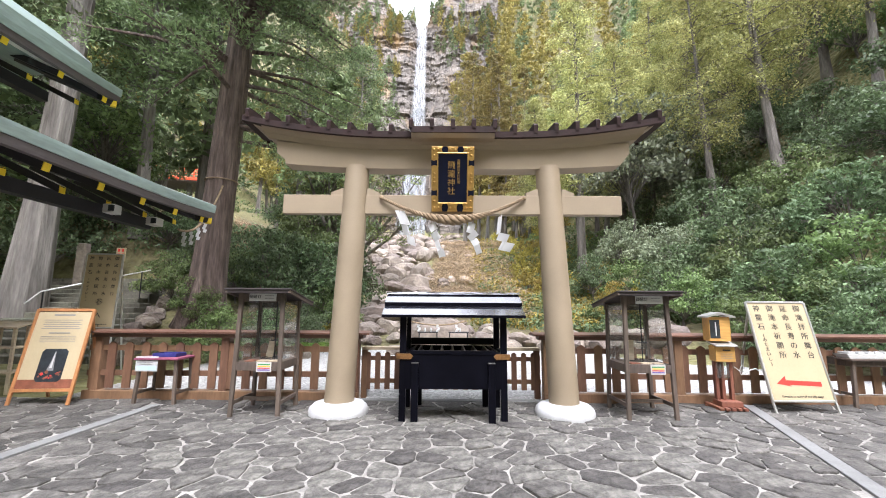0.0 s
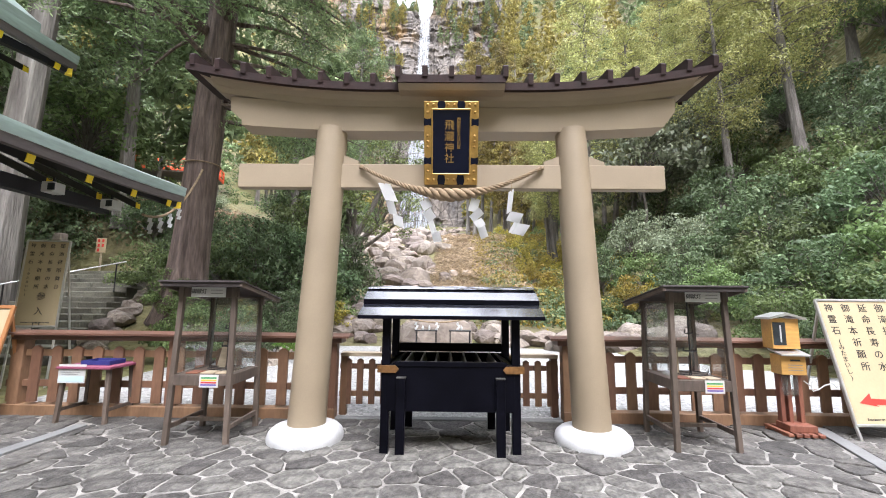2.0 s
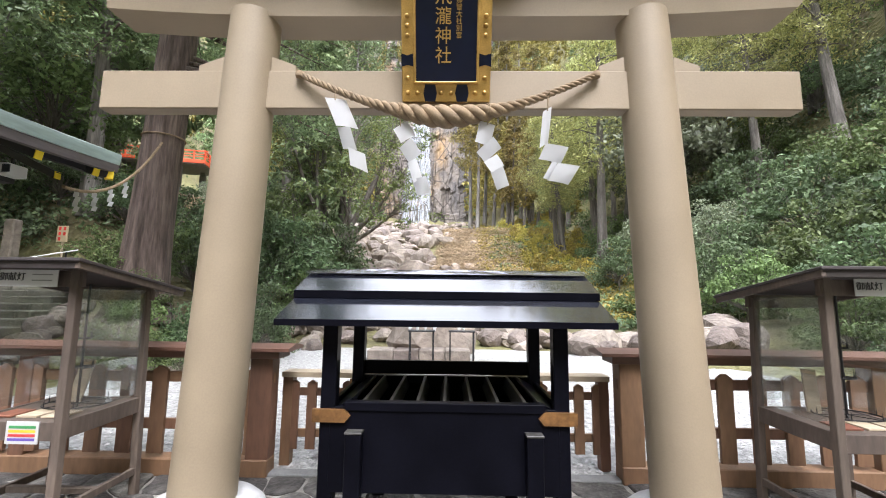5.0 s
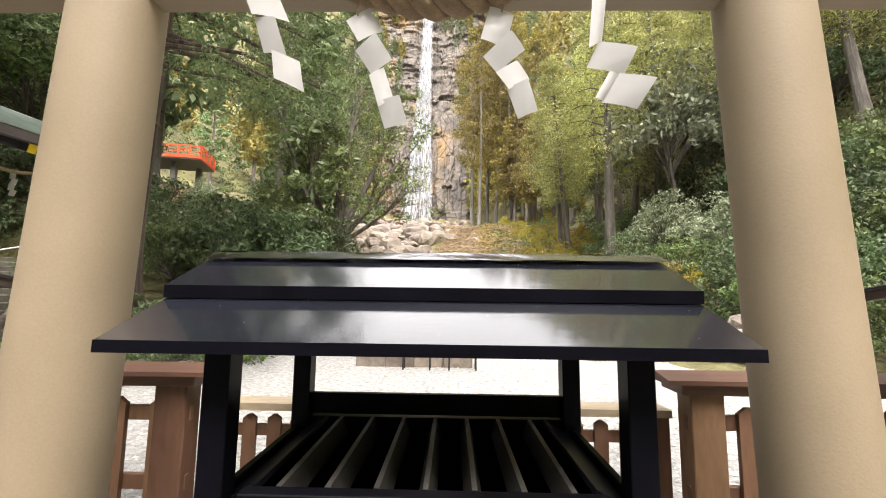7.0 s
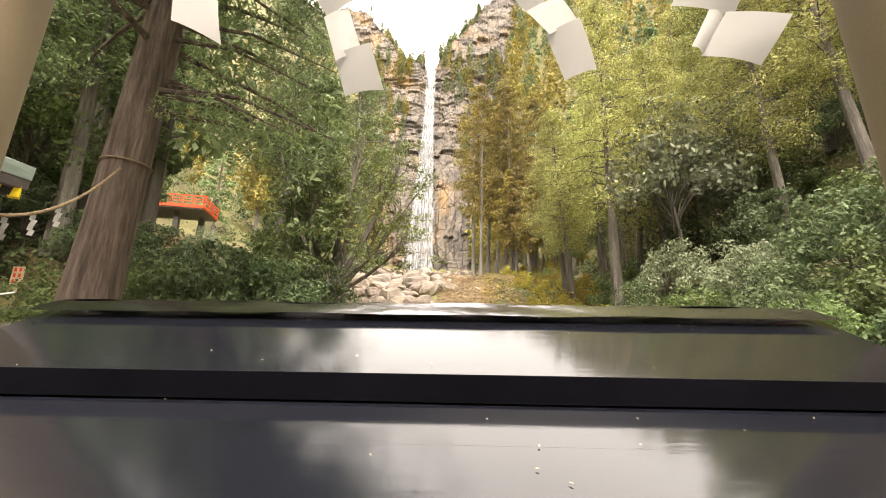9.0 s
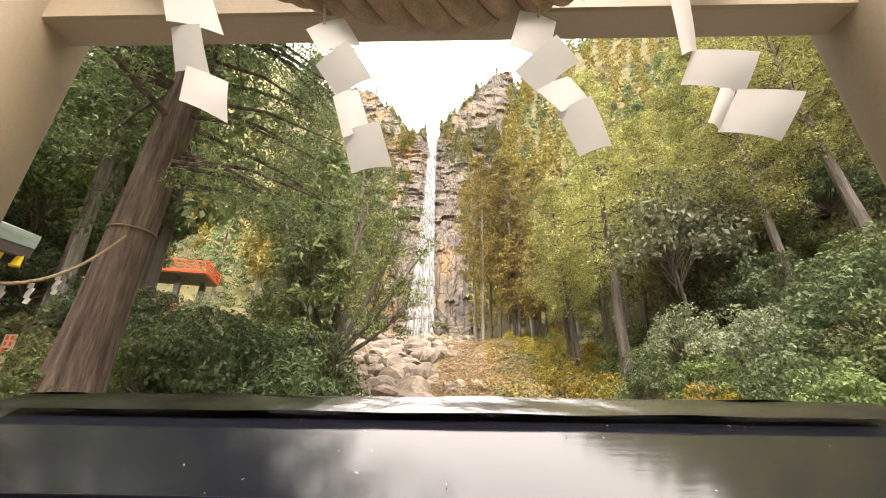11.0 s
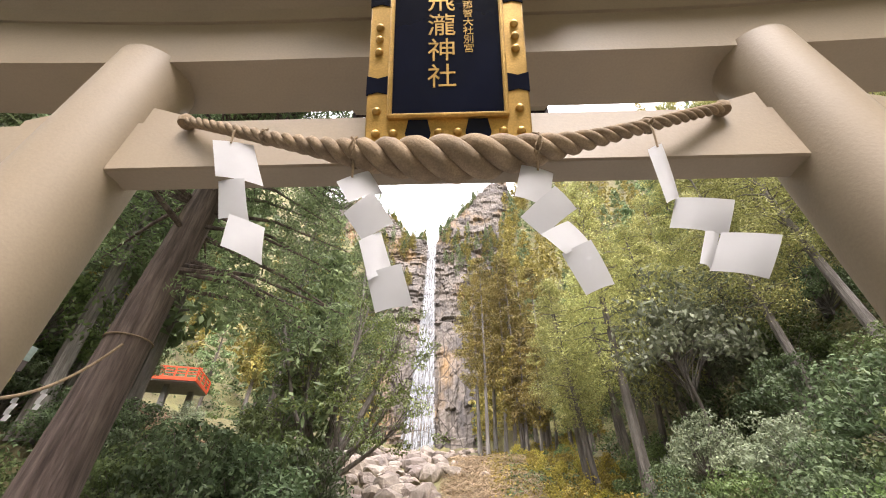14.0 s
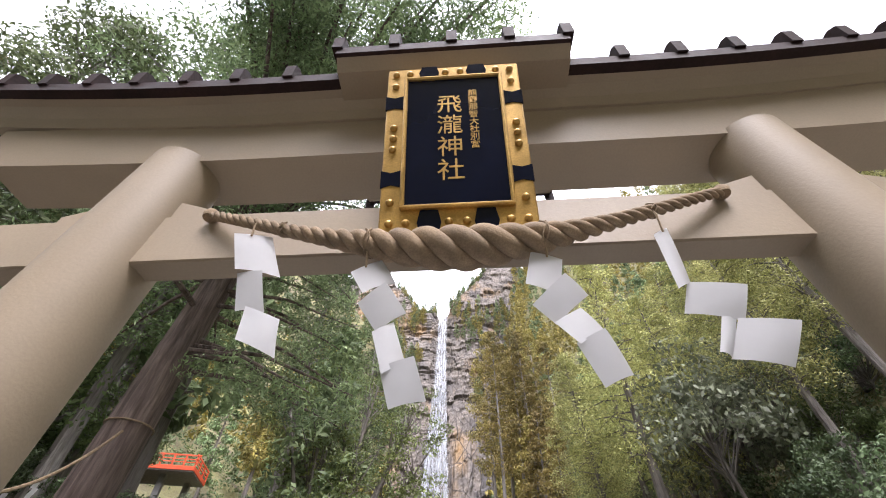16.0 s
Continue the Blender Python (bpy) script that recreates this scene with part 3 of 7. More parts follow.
# ---- offertory box ----
def offertory_box():
    cx, cy = 0.015, -0.055
    t = thing("offertory_box", pose(cx, cy, 0), "black lacquered wooden offertory box under a small gabled roof", "offertory box")
    for sx in (-1, 1):
        for y in (-0.385, 0.375):
            bm = bmesh.new()
            bx(bm, (sx * 0.665, y, 0.71), (0.085, 0.085, 1.42), None, 0.004)
            part("post", bm, BLACK_MATT, t)
        for y in (-0.46, 0.45):
            bm = bmesh.new()
            bx(bm, (sx * 0.5, y, 0.37), (0.09, 0.07, 0.74), None, 0.004)
            part("leg", bm, BLACK_MATT, t)
            bm = bmesh.new()
            bx(bm, (sx * 0.5, y, 0.745), (0.096, 0.076, 0.012), None, 0.002)
            part("leg_cap", bm, BLACK_WORN, t, "worn metal leg cap")
            bm = bmesh.new()
            s = -1 if y < 0 else 1
            prism(bm, [(sx * 0.56, 0.79), (sx * 0.53, 0.825), (sx * 0.56, 0.86), (sx * 0.745, 0.86), (sx * 0.745, 0.79)], "y", s * 0.425, s * 0.45)
            part("corner_band", bm, BRASS, t, "aged brass corner band")
    for y in (-0.415, 0.405):
        bm = bmesh.new()
        bx(bm, (0, y, 0.64), (1.30, 0.03, 0.46), None, 0.004)
        part("side_panel", bm, BLACK_MATT, t)
    for x in (-0.675, 0.675):
        bm = bmesh.new()
        bx(bm, (x, 0, 0.64), (0.03, 0.74, 0.46), None, 0.004)
        part("side_panel", bm, BLACK_MATT, t)
    bm = bmesh.new()
    bx(bm, (0, 0, 0.5), (1.3, 0.78, 0.03), None, 0.003)
    part("floor_panel", bm, BLACK_MATT, t)
    for y in (-0.41, 0.4):
        bm = bmesh.new()
        bx(bm, (0, y, 0.875), (1.14 if y < 0 else 1.30, 0.06, 0.05), None, 0.004)
        part("top_rail", bm, BLACK_MATT, t)
    bm = bmesh.new()
    bx(bm, (0, 0.40, 0.96), (1.28, 0.04, 0.1), None, 0.004)
    part("back_board", bm, BLACK_MATT, t)
    for sx in (-1, 1):
        bm = bmesh.new()
        m = pose(0, 0, 0, 0, sx * 28, 0)
        bx(bm, (sx * 0.6, 0, 0.86), (0.16, 0.74, 0.02), m, 0.003)
        part("hopper_board", bm, BLACK_MATT, t)
    for k in range(7):
        x = -0.465 + 0.155 * k
        bm = bmesh.new()
        prism(bm, [(x - 0.032, 0.82), (x + 0.032, 0.82), (x + 0.009, 0.9), (x - 0.009, 0.9)], "y", -0.38, 0.38)
        part("slat", bm, BLACK_WORN, t)
    for s in (-1, 1):
        bm = bmesh.new()
        prism(bm, [(s * 0.572, 1.334), (s * 0.582, 1.368), (s * 0.2, 1.525), (s * 0.2, 1.485)], "x", -0.935, 0.935)
        part("lower_roof", bm, BLACK, t)
        bm = bmesh.new()
        prism(bm, [(s * 0.302, 1.488), (s * 0.305, 1.53), (0.0, 1.668), (0.0, 1.625)], "x", -0.94, 0.94)
        part("upper_roof", bm, BLACK, t)
        # matt black strips added over the lacquered edges, standing in for their shade
        bm = bmesh.new()
        bx(bm, (0, s * 0.3065, 1.508), (1.882, 0.006, 0.046), None, 0.001)
        part("edge_board", bm, BLACK_MATT, t)
        bm = bmesh.new()
        bx(bm, (0, s * 0.583, 1.351), (1.872, 0.006, 0.036), None, 0.001)
        part("edge_board", bm, BLACK_MATT, t)
        # sheet-metal ridge cover with dents
        bm = bmesh.new()
        rng = random.Random(3 + s)
        n = 60
        rows = []
        for j in range(4):
            row = []
            for i in range(n + 1):
                x = -0.95 + 1.9 * i / n
                wob = noise.noise(Vector((x * 5, j * 0.7, s * 3.0))) * 0.007 * (1 if j in (0, 1) else 0.5)
                yy = s * (0.0 + 0.085 * j / 3)
                row.append(bm.verts.new((x, yy, 1.684 - abs(yy) * 0.40 + wob)))
            rows.append(row)
        for j in range(3):
            for i in range(n):
                bm.faces.new((rows[j][i], rows[j][i + 1], rows[j + 1][i + 1], rows[j + 1][i]))
        part("ridge_cover", bm, BLACK_SHEET, t, "dented black metal ridge cover", smooth=True)
    for sx in (-1, 1):
        bm = bmesh.new()
        prism(bm, [(-0.42, 1.40), (0.42, 1.40), (0.12, 1.57), (-0.12, 1.57)], "x", sx * 0.66 - 0.02, sx * 0.66 + 0.02)
        part("gable_board", bm, BLACK_MATT, t)
    for y in (-0.385, 0.375):
        bm = bmesh.new()
        bx(bm, (0, y, 1.41), (1.7, 0.05, 0.06), None, 0.003)
        part("roof_beam", bm, BLACK_MATT, t)


def roof_litter():
    """Dry needles and petals fallen on the lacquered roof."""
    rng = np.random.default_rng(2)
    n = 46
    x = rng.uniform(-0.9, 0.92, n)
    y = rng.uniform(0.03, 0.57, n)
    z = np.where(y > 0.31, 1.368 + (0.582 - y) * 0.411, 1.53 + (0.305 - y) * 0.4525) + 0.004
    c = np.stack([x + 0.015, -0.055 - y, z], axis=1)
    up = np.tile(np.array([0.0, -0.4, 1.0]) * 6, (n, 1))
    tagged(new("roof_litter", quads_mesh("roof_litter", leaves(rng, c, up, 0.0065, 0.0025), PALE_WOOD)), "dry needles and petals fallen on the roof", "litter", kind="stuff")


# ---- fences ----
def picket(bm, x, y, z0, z1, w, d):
    prism(bm, [(x - w / 2, z0), (x + w / 2, z0), (x + w / 2, z1 - w * 0.28), (x + w * 0.12, z1), (x - w * 0.12, z1), (x - w / 2, z1 - w * 0.28)], "y", y - d / 2, y + d / 2)


def fence(xa, xb, first):
    """first: the x of the first picket."""
    y = 0.72
    t = thing("picket_fence", pose(0, y, 0), "brown-stained wooden picket fence with a dark capped rail", "fence", "fences along the yard")
    x = first
    shared = None
    while x < xb - 0.1:
        if shared is None:
            bm = bmesh.new()
            picket(bm, 0, 0, 0.17, 0.885, 0.125, 0.03)
            ob = part("picket", bm, FENCE_WOOD, t)
            shared = ob.data
        else:
            ob = new("picket", shared)
            ob.parent = t
        ob.location = (x, -0.035, 0)
        x += 0.272
    for z, h in ((0.40, 0.085), (0.79, 0.085)):
        bm = bmesh.new()
        bx(bm, ((xa + xb) / 2, 0, z), (xb - xa, 0.035, h), None, 0.004)
        part("rail", bm, FENCE_WOOD, t)
    bm = bmesh.new()
    bx(bm, ((xa + xb) / 2, 0, 0.07), (xb - xa, 0.16, 0.14), None, 0.008)
    part("sill_beam", bm, FENCE_WOOD, t)
    k = 0
    end = xa if abs(xa) < abs(xb) else xb
    posts = [end + (0.1 if end == xa else -0.1) + (1 if end == xa else -1) * 2.05 * i for i in range(4)]
    for px in posts:
        if xa <= px <= xb:
            bm = bmesh.new()
            bx(bm, (px, 0.012, 0.5), (0.19 if px == posts[0] else 0.13, 0.15, 1.0), None, 0.006)
            part("post", bm, FENCE_WOOD, t)
    # capped handrail: two stepped boards with an upturned end
    a, b = (xa - 0.0, xb + 0.17) if end == xb else (xa - 0.17, xb)
    bm = bmesh.new()
    prism(bm, [(-0.17, 1.03), (-0.17, 1.055), (0, 1.085), (0.17, 1.055), (0.17, 1.03)], "x", a, b)
    part("cap_board", bm, RAIL_WOOD, t)
    bm = bmesh.new()
    bx(bm, ((a + b) / 2, 0, 0.995), (b - a - 0.2, 0.24, 0.06), None, 0.005)
    part("under_board", bm, RAIL_WOOD, t)


def low_gate():
    t = thing("low_gate", pose(0, 0.95, 0), "low brown picket gate closing the gap in the fence", "gate")
    shared = None
    n = 18
    for k in range(n):
        x = -1.36 + 2.72 * k / (n - 1)
        if shared is None:
            bm = bmesh.new()
            picket(bm, 0, 0, 0.14, 0.735, 0.085, 0.025)
            ob = part("picket", bm, FENCE_WOOD, t)
            shared = ob.data
        else:
            ob = new("picket", shared)
            ob.parent = t
        ob.location = (x, -0.03, 0)
    for z in (0.27, 0.63):
        bm = bmesh.new()
        bx(bm, (0, 0, z), (2.96, 0.03, 0.07), None, 0.003)
        part("rail", bm, FENCE_WOOD, t)
    for s in (-1, 1):
        bm = bmesh.new()
        prism(bm, [(s * 0.5, 0.77), (s * 0.42, 0.815), (s * 1.46, 0.815), (s * 1.46, 0.77)], "y", -0.09, 0.09)
        part("top_board", bm, PALE_WOOD, t, "pale weathered top board")
        bm = bmesh.new()
        bx(bm, (s * 1.42, 0, 0.385), (0.09, 0.09, 0.77), None, 0.004)
        part("gate_post", bm, FENCE_WOOD, t)


paving()
gravel_yard()
torii()
plaque()
straw_rope()
shide(-0.73, [(-0.717, 2.745, 0.141, 0.22, -3, -24), (-0.67, 2.562, 0.093, 0.145, -3, -16), (-0.59, 2.412, 0.12, 0.125, -20, -10)])
shide(-0.297, [(-0.28, 2.609, 0.115, 0.11, 37, -29), (-0.236, 2.478, 0.107, 0.115, 40, -34), (-0.202, 2.34, 0.07, 0.14, 35, -18), (-0.155, 2.231, 0.095, 0.108, 13, -17)])
shide(0.27, [(0.268, 2.6, 0.105, 0.15, -14, 14), (0.295, 2.486, 0.15, 0.085, 42, -41), (0.33, 2.391, 0.108, 0.088, 35, -34), (0.367, 2.287, 0.089, 0.122, 24, -20)])
shide(0.657, [(0.677, 2.647, 0.079, 0.252, 35, 7), (0.725, 2.463, 0.15, 0.11, -14, 24), (0.703, 2.345, 0.04, 0.129, -7, 29), (0.788, 2.324, 0.141, 0.129, -12, 31)])
offertory_box()
fence(-5.82, -1.46, -5.70)
fence(1.46, 8.6, 1.8)
low_gate()


# ---- cliff, waterfall and rocks ----


def cliff_material():
    """Beige-grey jointed rock with ochre patches, dark seepage and cracks."""
    m = material("jointed_cliff_rock", (0.115, 0.1, 0.09), 0.9, var=0.3, scale=0.11, fine=0.8, bump=0.8, depth=0.8, tint=(0.21, 0.18, 0.152), stretch=(1, 1, 0.8))
    n, l = m.node_tree.nodes, m.node_tree.links
    base = next(k for k in n if k.type == "BSDF_PRINCIPLED")
    plain = base.inputs["Base Color"].links[0].from_socket
    tc = n.new("ShaderNodeTexCoord")

    def layer(before, scale, stretch, low, high, color, cracks=False):
        mp = n.new("ShaderNodeMapping")
        mp.inputs["Scale"].default_value = stretch
        l.new(tc.outputs["Object"], mp.inputs["Vector"])
        tex = n.new("ShaderNodeTexVoronoi" if cracks else "ShaderNodeTexNoise")
        if cracks:
            tex.feature = "DISTANCE_TO_EDGE"
        else:
            tex.inputs["Detail"].default_value = 5
        tex.inputs["Scale"].default_value = scale
        l.new(mp.outputs[0], tex.inputs["Vector"])
        rg = n.new("ShaderNodeMapRange")
        rg.inputs["From Min"].default_value, rg.inputs["From Max"].default_value = low, high
        l.new(tex.outputs[0], rg.inputs["Value"])
        mix = n.new("ShaderNodeMix")
        mix.data_type = "RGBA"
        l.new(rg.outputs[0], mix.inputs["Factor"])
        l.new(before, mix.inputs["A"])
        mix.inputs["B"].default_value = (*color, 1)
        return mix.outputs["Result"]
    out = layer(plain, 0.06, (1, 1, 0.6), 0.52, 0.68, (0.26, 0.165, 0.075))
    out = layer(out, 0.16, (1, 1, 0.14), 0.54, 0.72, (0.085, 0.078, 0.075))
    out = layer(out, 0.2, (1, 0.3, 0.55), 0.05, 0.0, (0.05, 0.042, 0.036), True)
    l.new(out, base.inputs["Base Color"])
    return m


CLIFF = cliff_material()
ROCK = material("grey_boulder", (0.2, 0.165, 0.14), 0.85, var=0.35, scale=0.8, fine=7, bump=0.8, depth=0.06, each=0.3)
ROCK_FAR = material("grey_scree", (0.24, 0.195, 0.16), 0.9, var=0.3, scale=0.5, fine=5, bump=0.7, depth=0.06, island=0.35)
STEP_STONE = material("mossy_step_stone", (0.12, 0.115, 0.09), 0.9, var=0.4, scale=1.5, fine=20, bump=0.7, depth=0.02, each=0.2)
BARK = material("reddish_cedar_bark", (0.075, 0.045, 0.036), 0.95, var=0.5, scale=6, fine=26, bump=1.0, depth=0.06, stretch=(1, 1, 0.1), tint=(0.2, 0.15, 0.13))
BARK_GREY = material("grey_bark", (0.1, 0.085, 0.07), 0.95, var=0.4, scale=4, fine=22, bump=0.9, depth=0.04, stretch=(1, 1, 0.15), tint=(0.19, 0.17, 0.15))
BARK_PALE = material("pale_grey_bark", (0.15, 0.13, 0.115), 0.95, var=0.4, scale=4, fine=22, bump=0.9, depth=0.05, stretch=(1, 1, 0.12), tint=(0.27, 0.25, 0.23))


FALL_X = -13.8
OVERHANGS = [(149, 2.2), (145, 1.6), (131, 1.5), (116, 1.8), (99, 2.6), (80, 1.2)]


def cliff_face(x, z):
    """The smooth lie of the rock, a shallow gully behind the water."""
    y = 172 + (z - 31) * 0.17 + 0.0016 * (x + 14) ** 2 + 2.0 * math.exp(-((x - FALL_X) / 7) ** 2)
    return y + (2.4 if z > 98 else 0)


def cliff_y(x, z):
    """Set back block by block: flat-lying blocks above, upright columns below."""
    wob = 2.5 * noise.noise(Vector((x * 0.07, z * 0.07, 2)))
    if z > 96 + 6 * noise.noise(Vector((x * 0.1, 4, 0))):
        big, small = ((x + wob) / 6.5, 1, (z + wob) / 3.6), ((x - wob) / 2.6, 6, (z + wob) / 1.9)
    else:
        big, small = ((x + wob) / 3.4, 1, (z + wob) / 13.0), ((x - wob) / 1.4, 6, (z + wob) / 5.5)
    y = cliff_face(x, z) + 1.1 * (1 + noise.cell(Vector(big))) + 0.5 * (1 + noise.cell(Vector(small)))
    y += 2.2 * (1 + noise.noise(Vector((x * 0.055, 3, z * 0.025)))) + 0.35 * noise.noise(Vector((x * 0.9, 5, z * 0.9)))
    for top, deep in OVERHANGS:
        low = top + 3.5 * noise.noise(Vector((x * 0.05, top, 0))) - z
        if 0 < low < 7:
            y += deep * (1 - low / 7) * max(0.0, 0.7 + noise.noise(Vector((x * 0.09, top, 7))))
    return y


def cliff_top(x):
    d = x - FALL_X
    return 155.5 + 6.5 * min(1, max(0, abs(d) - 2) / 3.5) + (min(45.0, 1.6 * max(0, -d - 15)) if d < 0 else min(40.0, 1.0 * d)) + 2.0 * noise.noise(Vector((x * 0.2, 1, 1))) + max(0, x + 5) * 0.6


def cliff():
    cols, rows = 210, 190
    verts, faces = [], []
    for j in range(rows + 1):
        for i in range(cols + 1):
            x = -90 + 130 * i / cols
            z = 16 + (cliff_top(x) - 16) * j / rows
            verts.append((x, cliff_y(x, z), z))
    for i in range(cols + 1):
        x = -90 + 130 * i / cols
        verts.append((x, 240, cliff_top(x) + 4))
    w = cols + 1
    for j in range(rows + 1):
        for i in range(cols):
            faces.append((j * w + i, j * w + i + 1, (j + 1) * w + i + 1, (j + 1) * w + i))
    tagged(link_mesh("cliff", verts, faces, CLIFF), "tall cracked beige-grey rock cliff in stepped ledges", "cliff", kind="structure")


def water_material():
    m = bpy.data.materials.new("falling_water")
    m.use_nodes = True
    n, l = m.node_tree.nodes, m.node_tree.links
    n.clear()
    out = n.new("ShaderNodeOutputMaterial")
    d = n.new("ShaderNodeBsdfPrincipled")
    d.inputs["Base Color"].default_value = (0.42, 0.44, 0.465, 1)
    d.inputs["Roughness"].default_value = 0.5
    tr = n.new("ShaderNodeBsdfTranslucent")
    tr.inputs[0].default_value = (0.42, 0.44, 0.465, 1)
    body = n.new("ShaderNodeMixShader")
    body.inputs[0].default_value = 0.3
    clear = n.new("ShaderNodeBsdfTransparent")
    tc = n.new("ShaderNodeTexCoord")
    mp = n.new("ShaderNodeMapping")
    mp.inputs["Scale"].default_value = (1.6, 1.0, 0.09)
    tex = n.new("ShaderNodeTexNoise")
    tex.inputs["Scale"].default_value, tex.inputs["Detail"].default_value = 1.3, 6
    rg = n.new("ShaderNodeMapRange")
    rg.inputs["From Min"].default_value, rg.inputs["From Max"].default_value = 0.28, 0.76
    mix = n.new("ShaderNodeMixShader")
    l.new(tc.outputs["Object"], mp.inputs["Vector"])
    l.new(mp.outputs[0], tex.inputs["Vector"])
    l.new(tex.outputs["Fac"], rg.inputs["Value"])
    l.new(d.outputs[0], body.inputs[1])
    l.new(tr.outputs[0], body.inputs[2])
    # thin towards both edges of a strand
    uv = n.new("ShaderNodeUVMap")
    sep = n.new("ShaderNodeSeparateXYZ")
    l.new(uv.outputs[0], sep.inputs[0])
    edge = n.new("ShaderNodeMath")
    edge.operation = "PINGPONG"
    edge.inputs[1].default_value = 0.5
    l.new(sep.outputs[0], edge.inputs[0])
    fade = n.new("ShaderNodeMapRange")
    fade.inputs["From Max"].default_value = 0.3
    l.new(edge.outputs[0], fade.inputs["Value"])
    cover = n.new("ShaderNodeMath")
    cover.operation = "MULTIPLY"
    l.new(rg.outputs[0], cover.inputs[0])
    l.new(fade.outputs[0], cover.inputs[1])
    l.new(cover.outputs[0], mix.inputs[0])
    l.new(clear.outputs[0], mix.inputs[1])
    l.new(body.outputs[0], mix.inputs[2])
    l.new(mix.outputs[0], out.inputs["Surface"])
    return m


def waterfall():
    """A narrow fall to the middle ledge, then a fan of thinner strands down to the rocks."""
    rng = random.Random(12)
    water = water_material()
    base = Vector((FALL_X, 190, 154.5))
    t = thing("waterfall", pose(*base), "tall white waterfall in thin streaming strands down the cliff", "waterfall")
    strands = [(-1.5, -2.0, 1.9, 155.6, 96), (0.2, 0.0, 2.6, 155.8, 95), (1.7, 1.7, 1.7, 155.6, 97), (0.4, 0.9, 1.6, 155.8, 90)]
    for k in range(9):
        a = -1 + 2 * k / 8
        strands.append((a * 3.0, a * 5.5 - 1.2 + rng.uniform(-0.7, 0.7), rng.uniform(0.7, 1.5), 99 - rng.uniform(0, 4), rng.uniform(31, 36)))
    strands += [(0.3, 1.6, 2.0, 99, 31), (-2.2, -5.6, 1.7, 97, 31), (-1.0, -2.4, 1.2, 99, 32), (3.2, 5.0, 0.9, 76, 40), (-4.2, -8.0, 0.8, 70, 38)]
    for start, finish, wide, top, low in strands:
        bm = bmesh.new()
        uv = bm.loops.layers.uv.new("UVMap")
        rows = []
        n = 30
        for k in range(n + 1):
            g = k / n
            z = top + (low - top) * g
            f = (154.5 - z) / 123
            x = FALL_X - 0.6 * f + start + (finish - start) * g + noise.noise(Vector((start * 3, z * 0.09, 1))) * 0.7 * g
            w = wide * (0.75 + 0.35 * g + 0.3 * noise.noise(Vector((start * 7, z * 0.12, 4))))
            y = cliff_face(x, min(z, 97) if top < 100 else max(z, 99)) + 0.4 - 0.25 * (start % 1.0) - (2.2 * (1 - abs(z - 99) / 6) if top < 100 and z > 93 else 0)
            rows.append([bm.verts.new(Vector((x + q * w, y - (0.35 if abs(q) < 0.6 else 0), z)) - base) for q in (-1, -0.4, 0.4, 1)])
        for a, b in zip(rows, rows[1:]):
            for i in range(3):
                f = bm.faces.new((a[i], a[i + 1], b[i + 1], b[i]))
                for lp, u in zip(f.loops, (i, i + 1, i + 1, i)):
                    lp[uv].uv = ((0, 0.3, 0.7, 1)[u], 0)
        part("strand", bm, water, t, smooth=True)


def boulder_mesh(seed, flat=0.75):
    rng = random.Random(seed)
    bm = bmesh.new()
    bmesh.ops.create_icosphere(bm, subdivisions=2, radius=1)
    planes = []
    for k in range(9):
        n = Vector((rng.gauss(0, 1), rng.gauss(0, 1), rng.gauss(0, 0.8))).normalized()
        planes.append((n, rng.uniform(0.55, 0.85)))
    for v in bm.verts:
        for n, d in planes:
            h = v.co.dot(n) - d
            if h > 0:
                v.co -= n * h * 0.92
        v.co += Vector((noise.noise(v.co * 2 + Vector((seed, 0, 0))), noise.noise(v.co * 2 + Vector((0, seed, 0))), 0)) * 0.08
        v.co.z *= flat
    me = bpy.data.meshes.new("boulder")
    bm.to_mesh(me)
    bm.free()
    me.materials.append(ROCK)
    return me


BOULDERS = [boulder_mesh(s, f) for s, f in ((1, 0.8), (2, 0.65), (3, 0.9), (4, 0.7), (5, 0.6))]


def boulder(x, y, size, rng, z=None):
    ob = new("boulder", rng.choice(BOULDERS))
    s = (size * rng.uniform(0.8, 1.3), size * rng.uniform(0.8, 1.2), size * rng.uniform(0.75, 1.1))
    zz = (height(x, y) if z is None else z) + s[2] * 0.22
    ob.matrix_world = Matrix.LocRotScale((x, y, zz), Euler((rng.uniform(-0.3, 0.3), rng.uniform(-0.3, 0.3), rng.uniform(0, 6.3))), s)
    tagged(ob, "angular grey-brown boulder lying in the stream bed", "rock", "boulders in the stream bed")


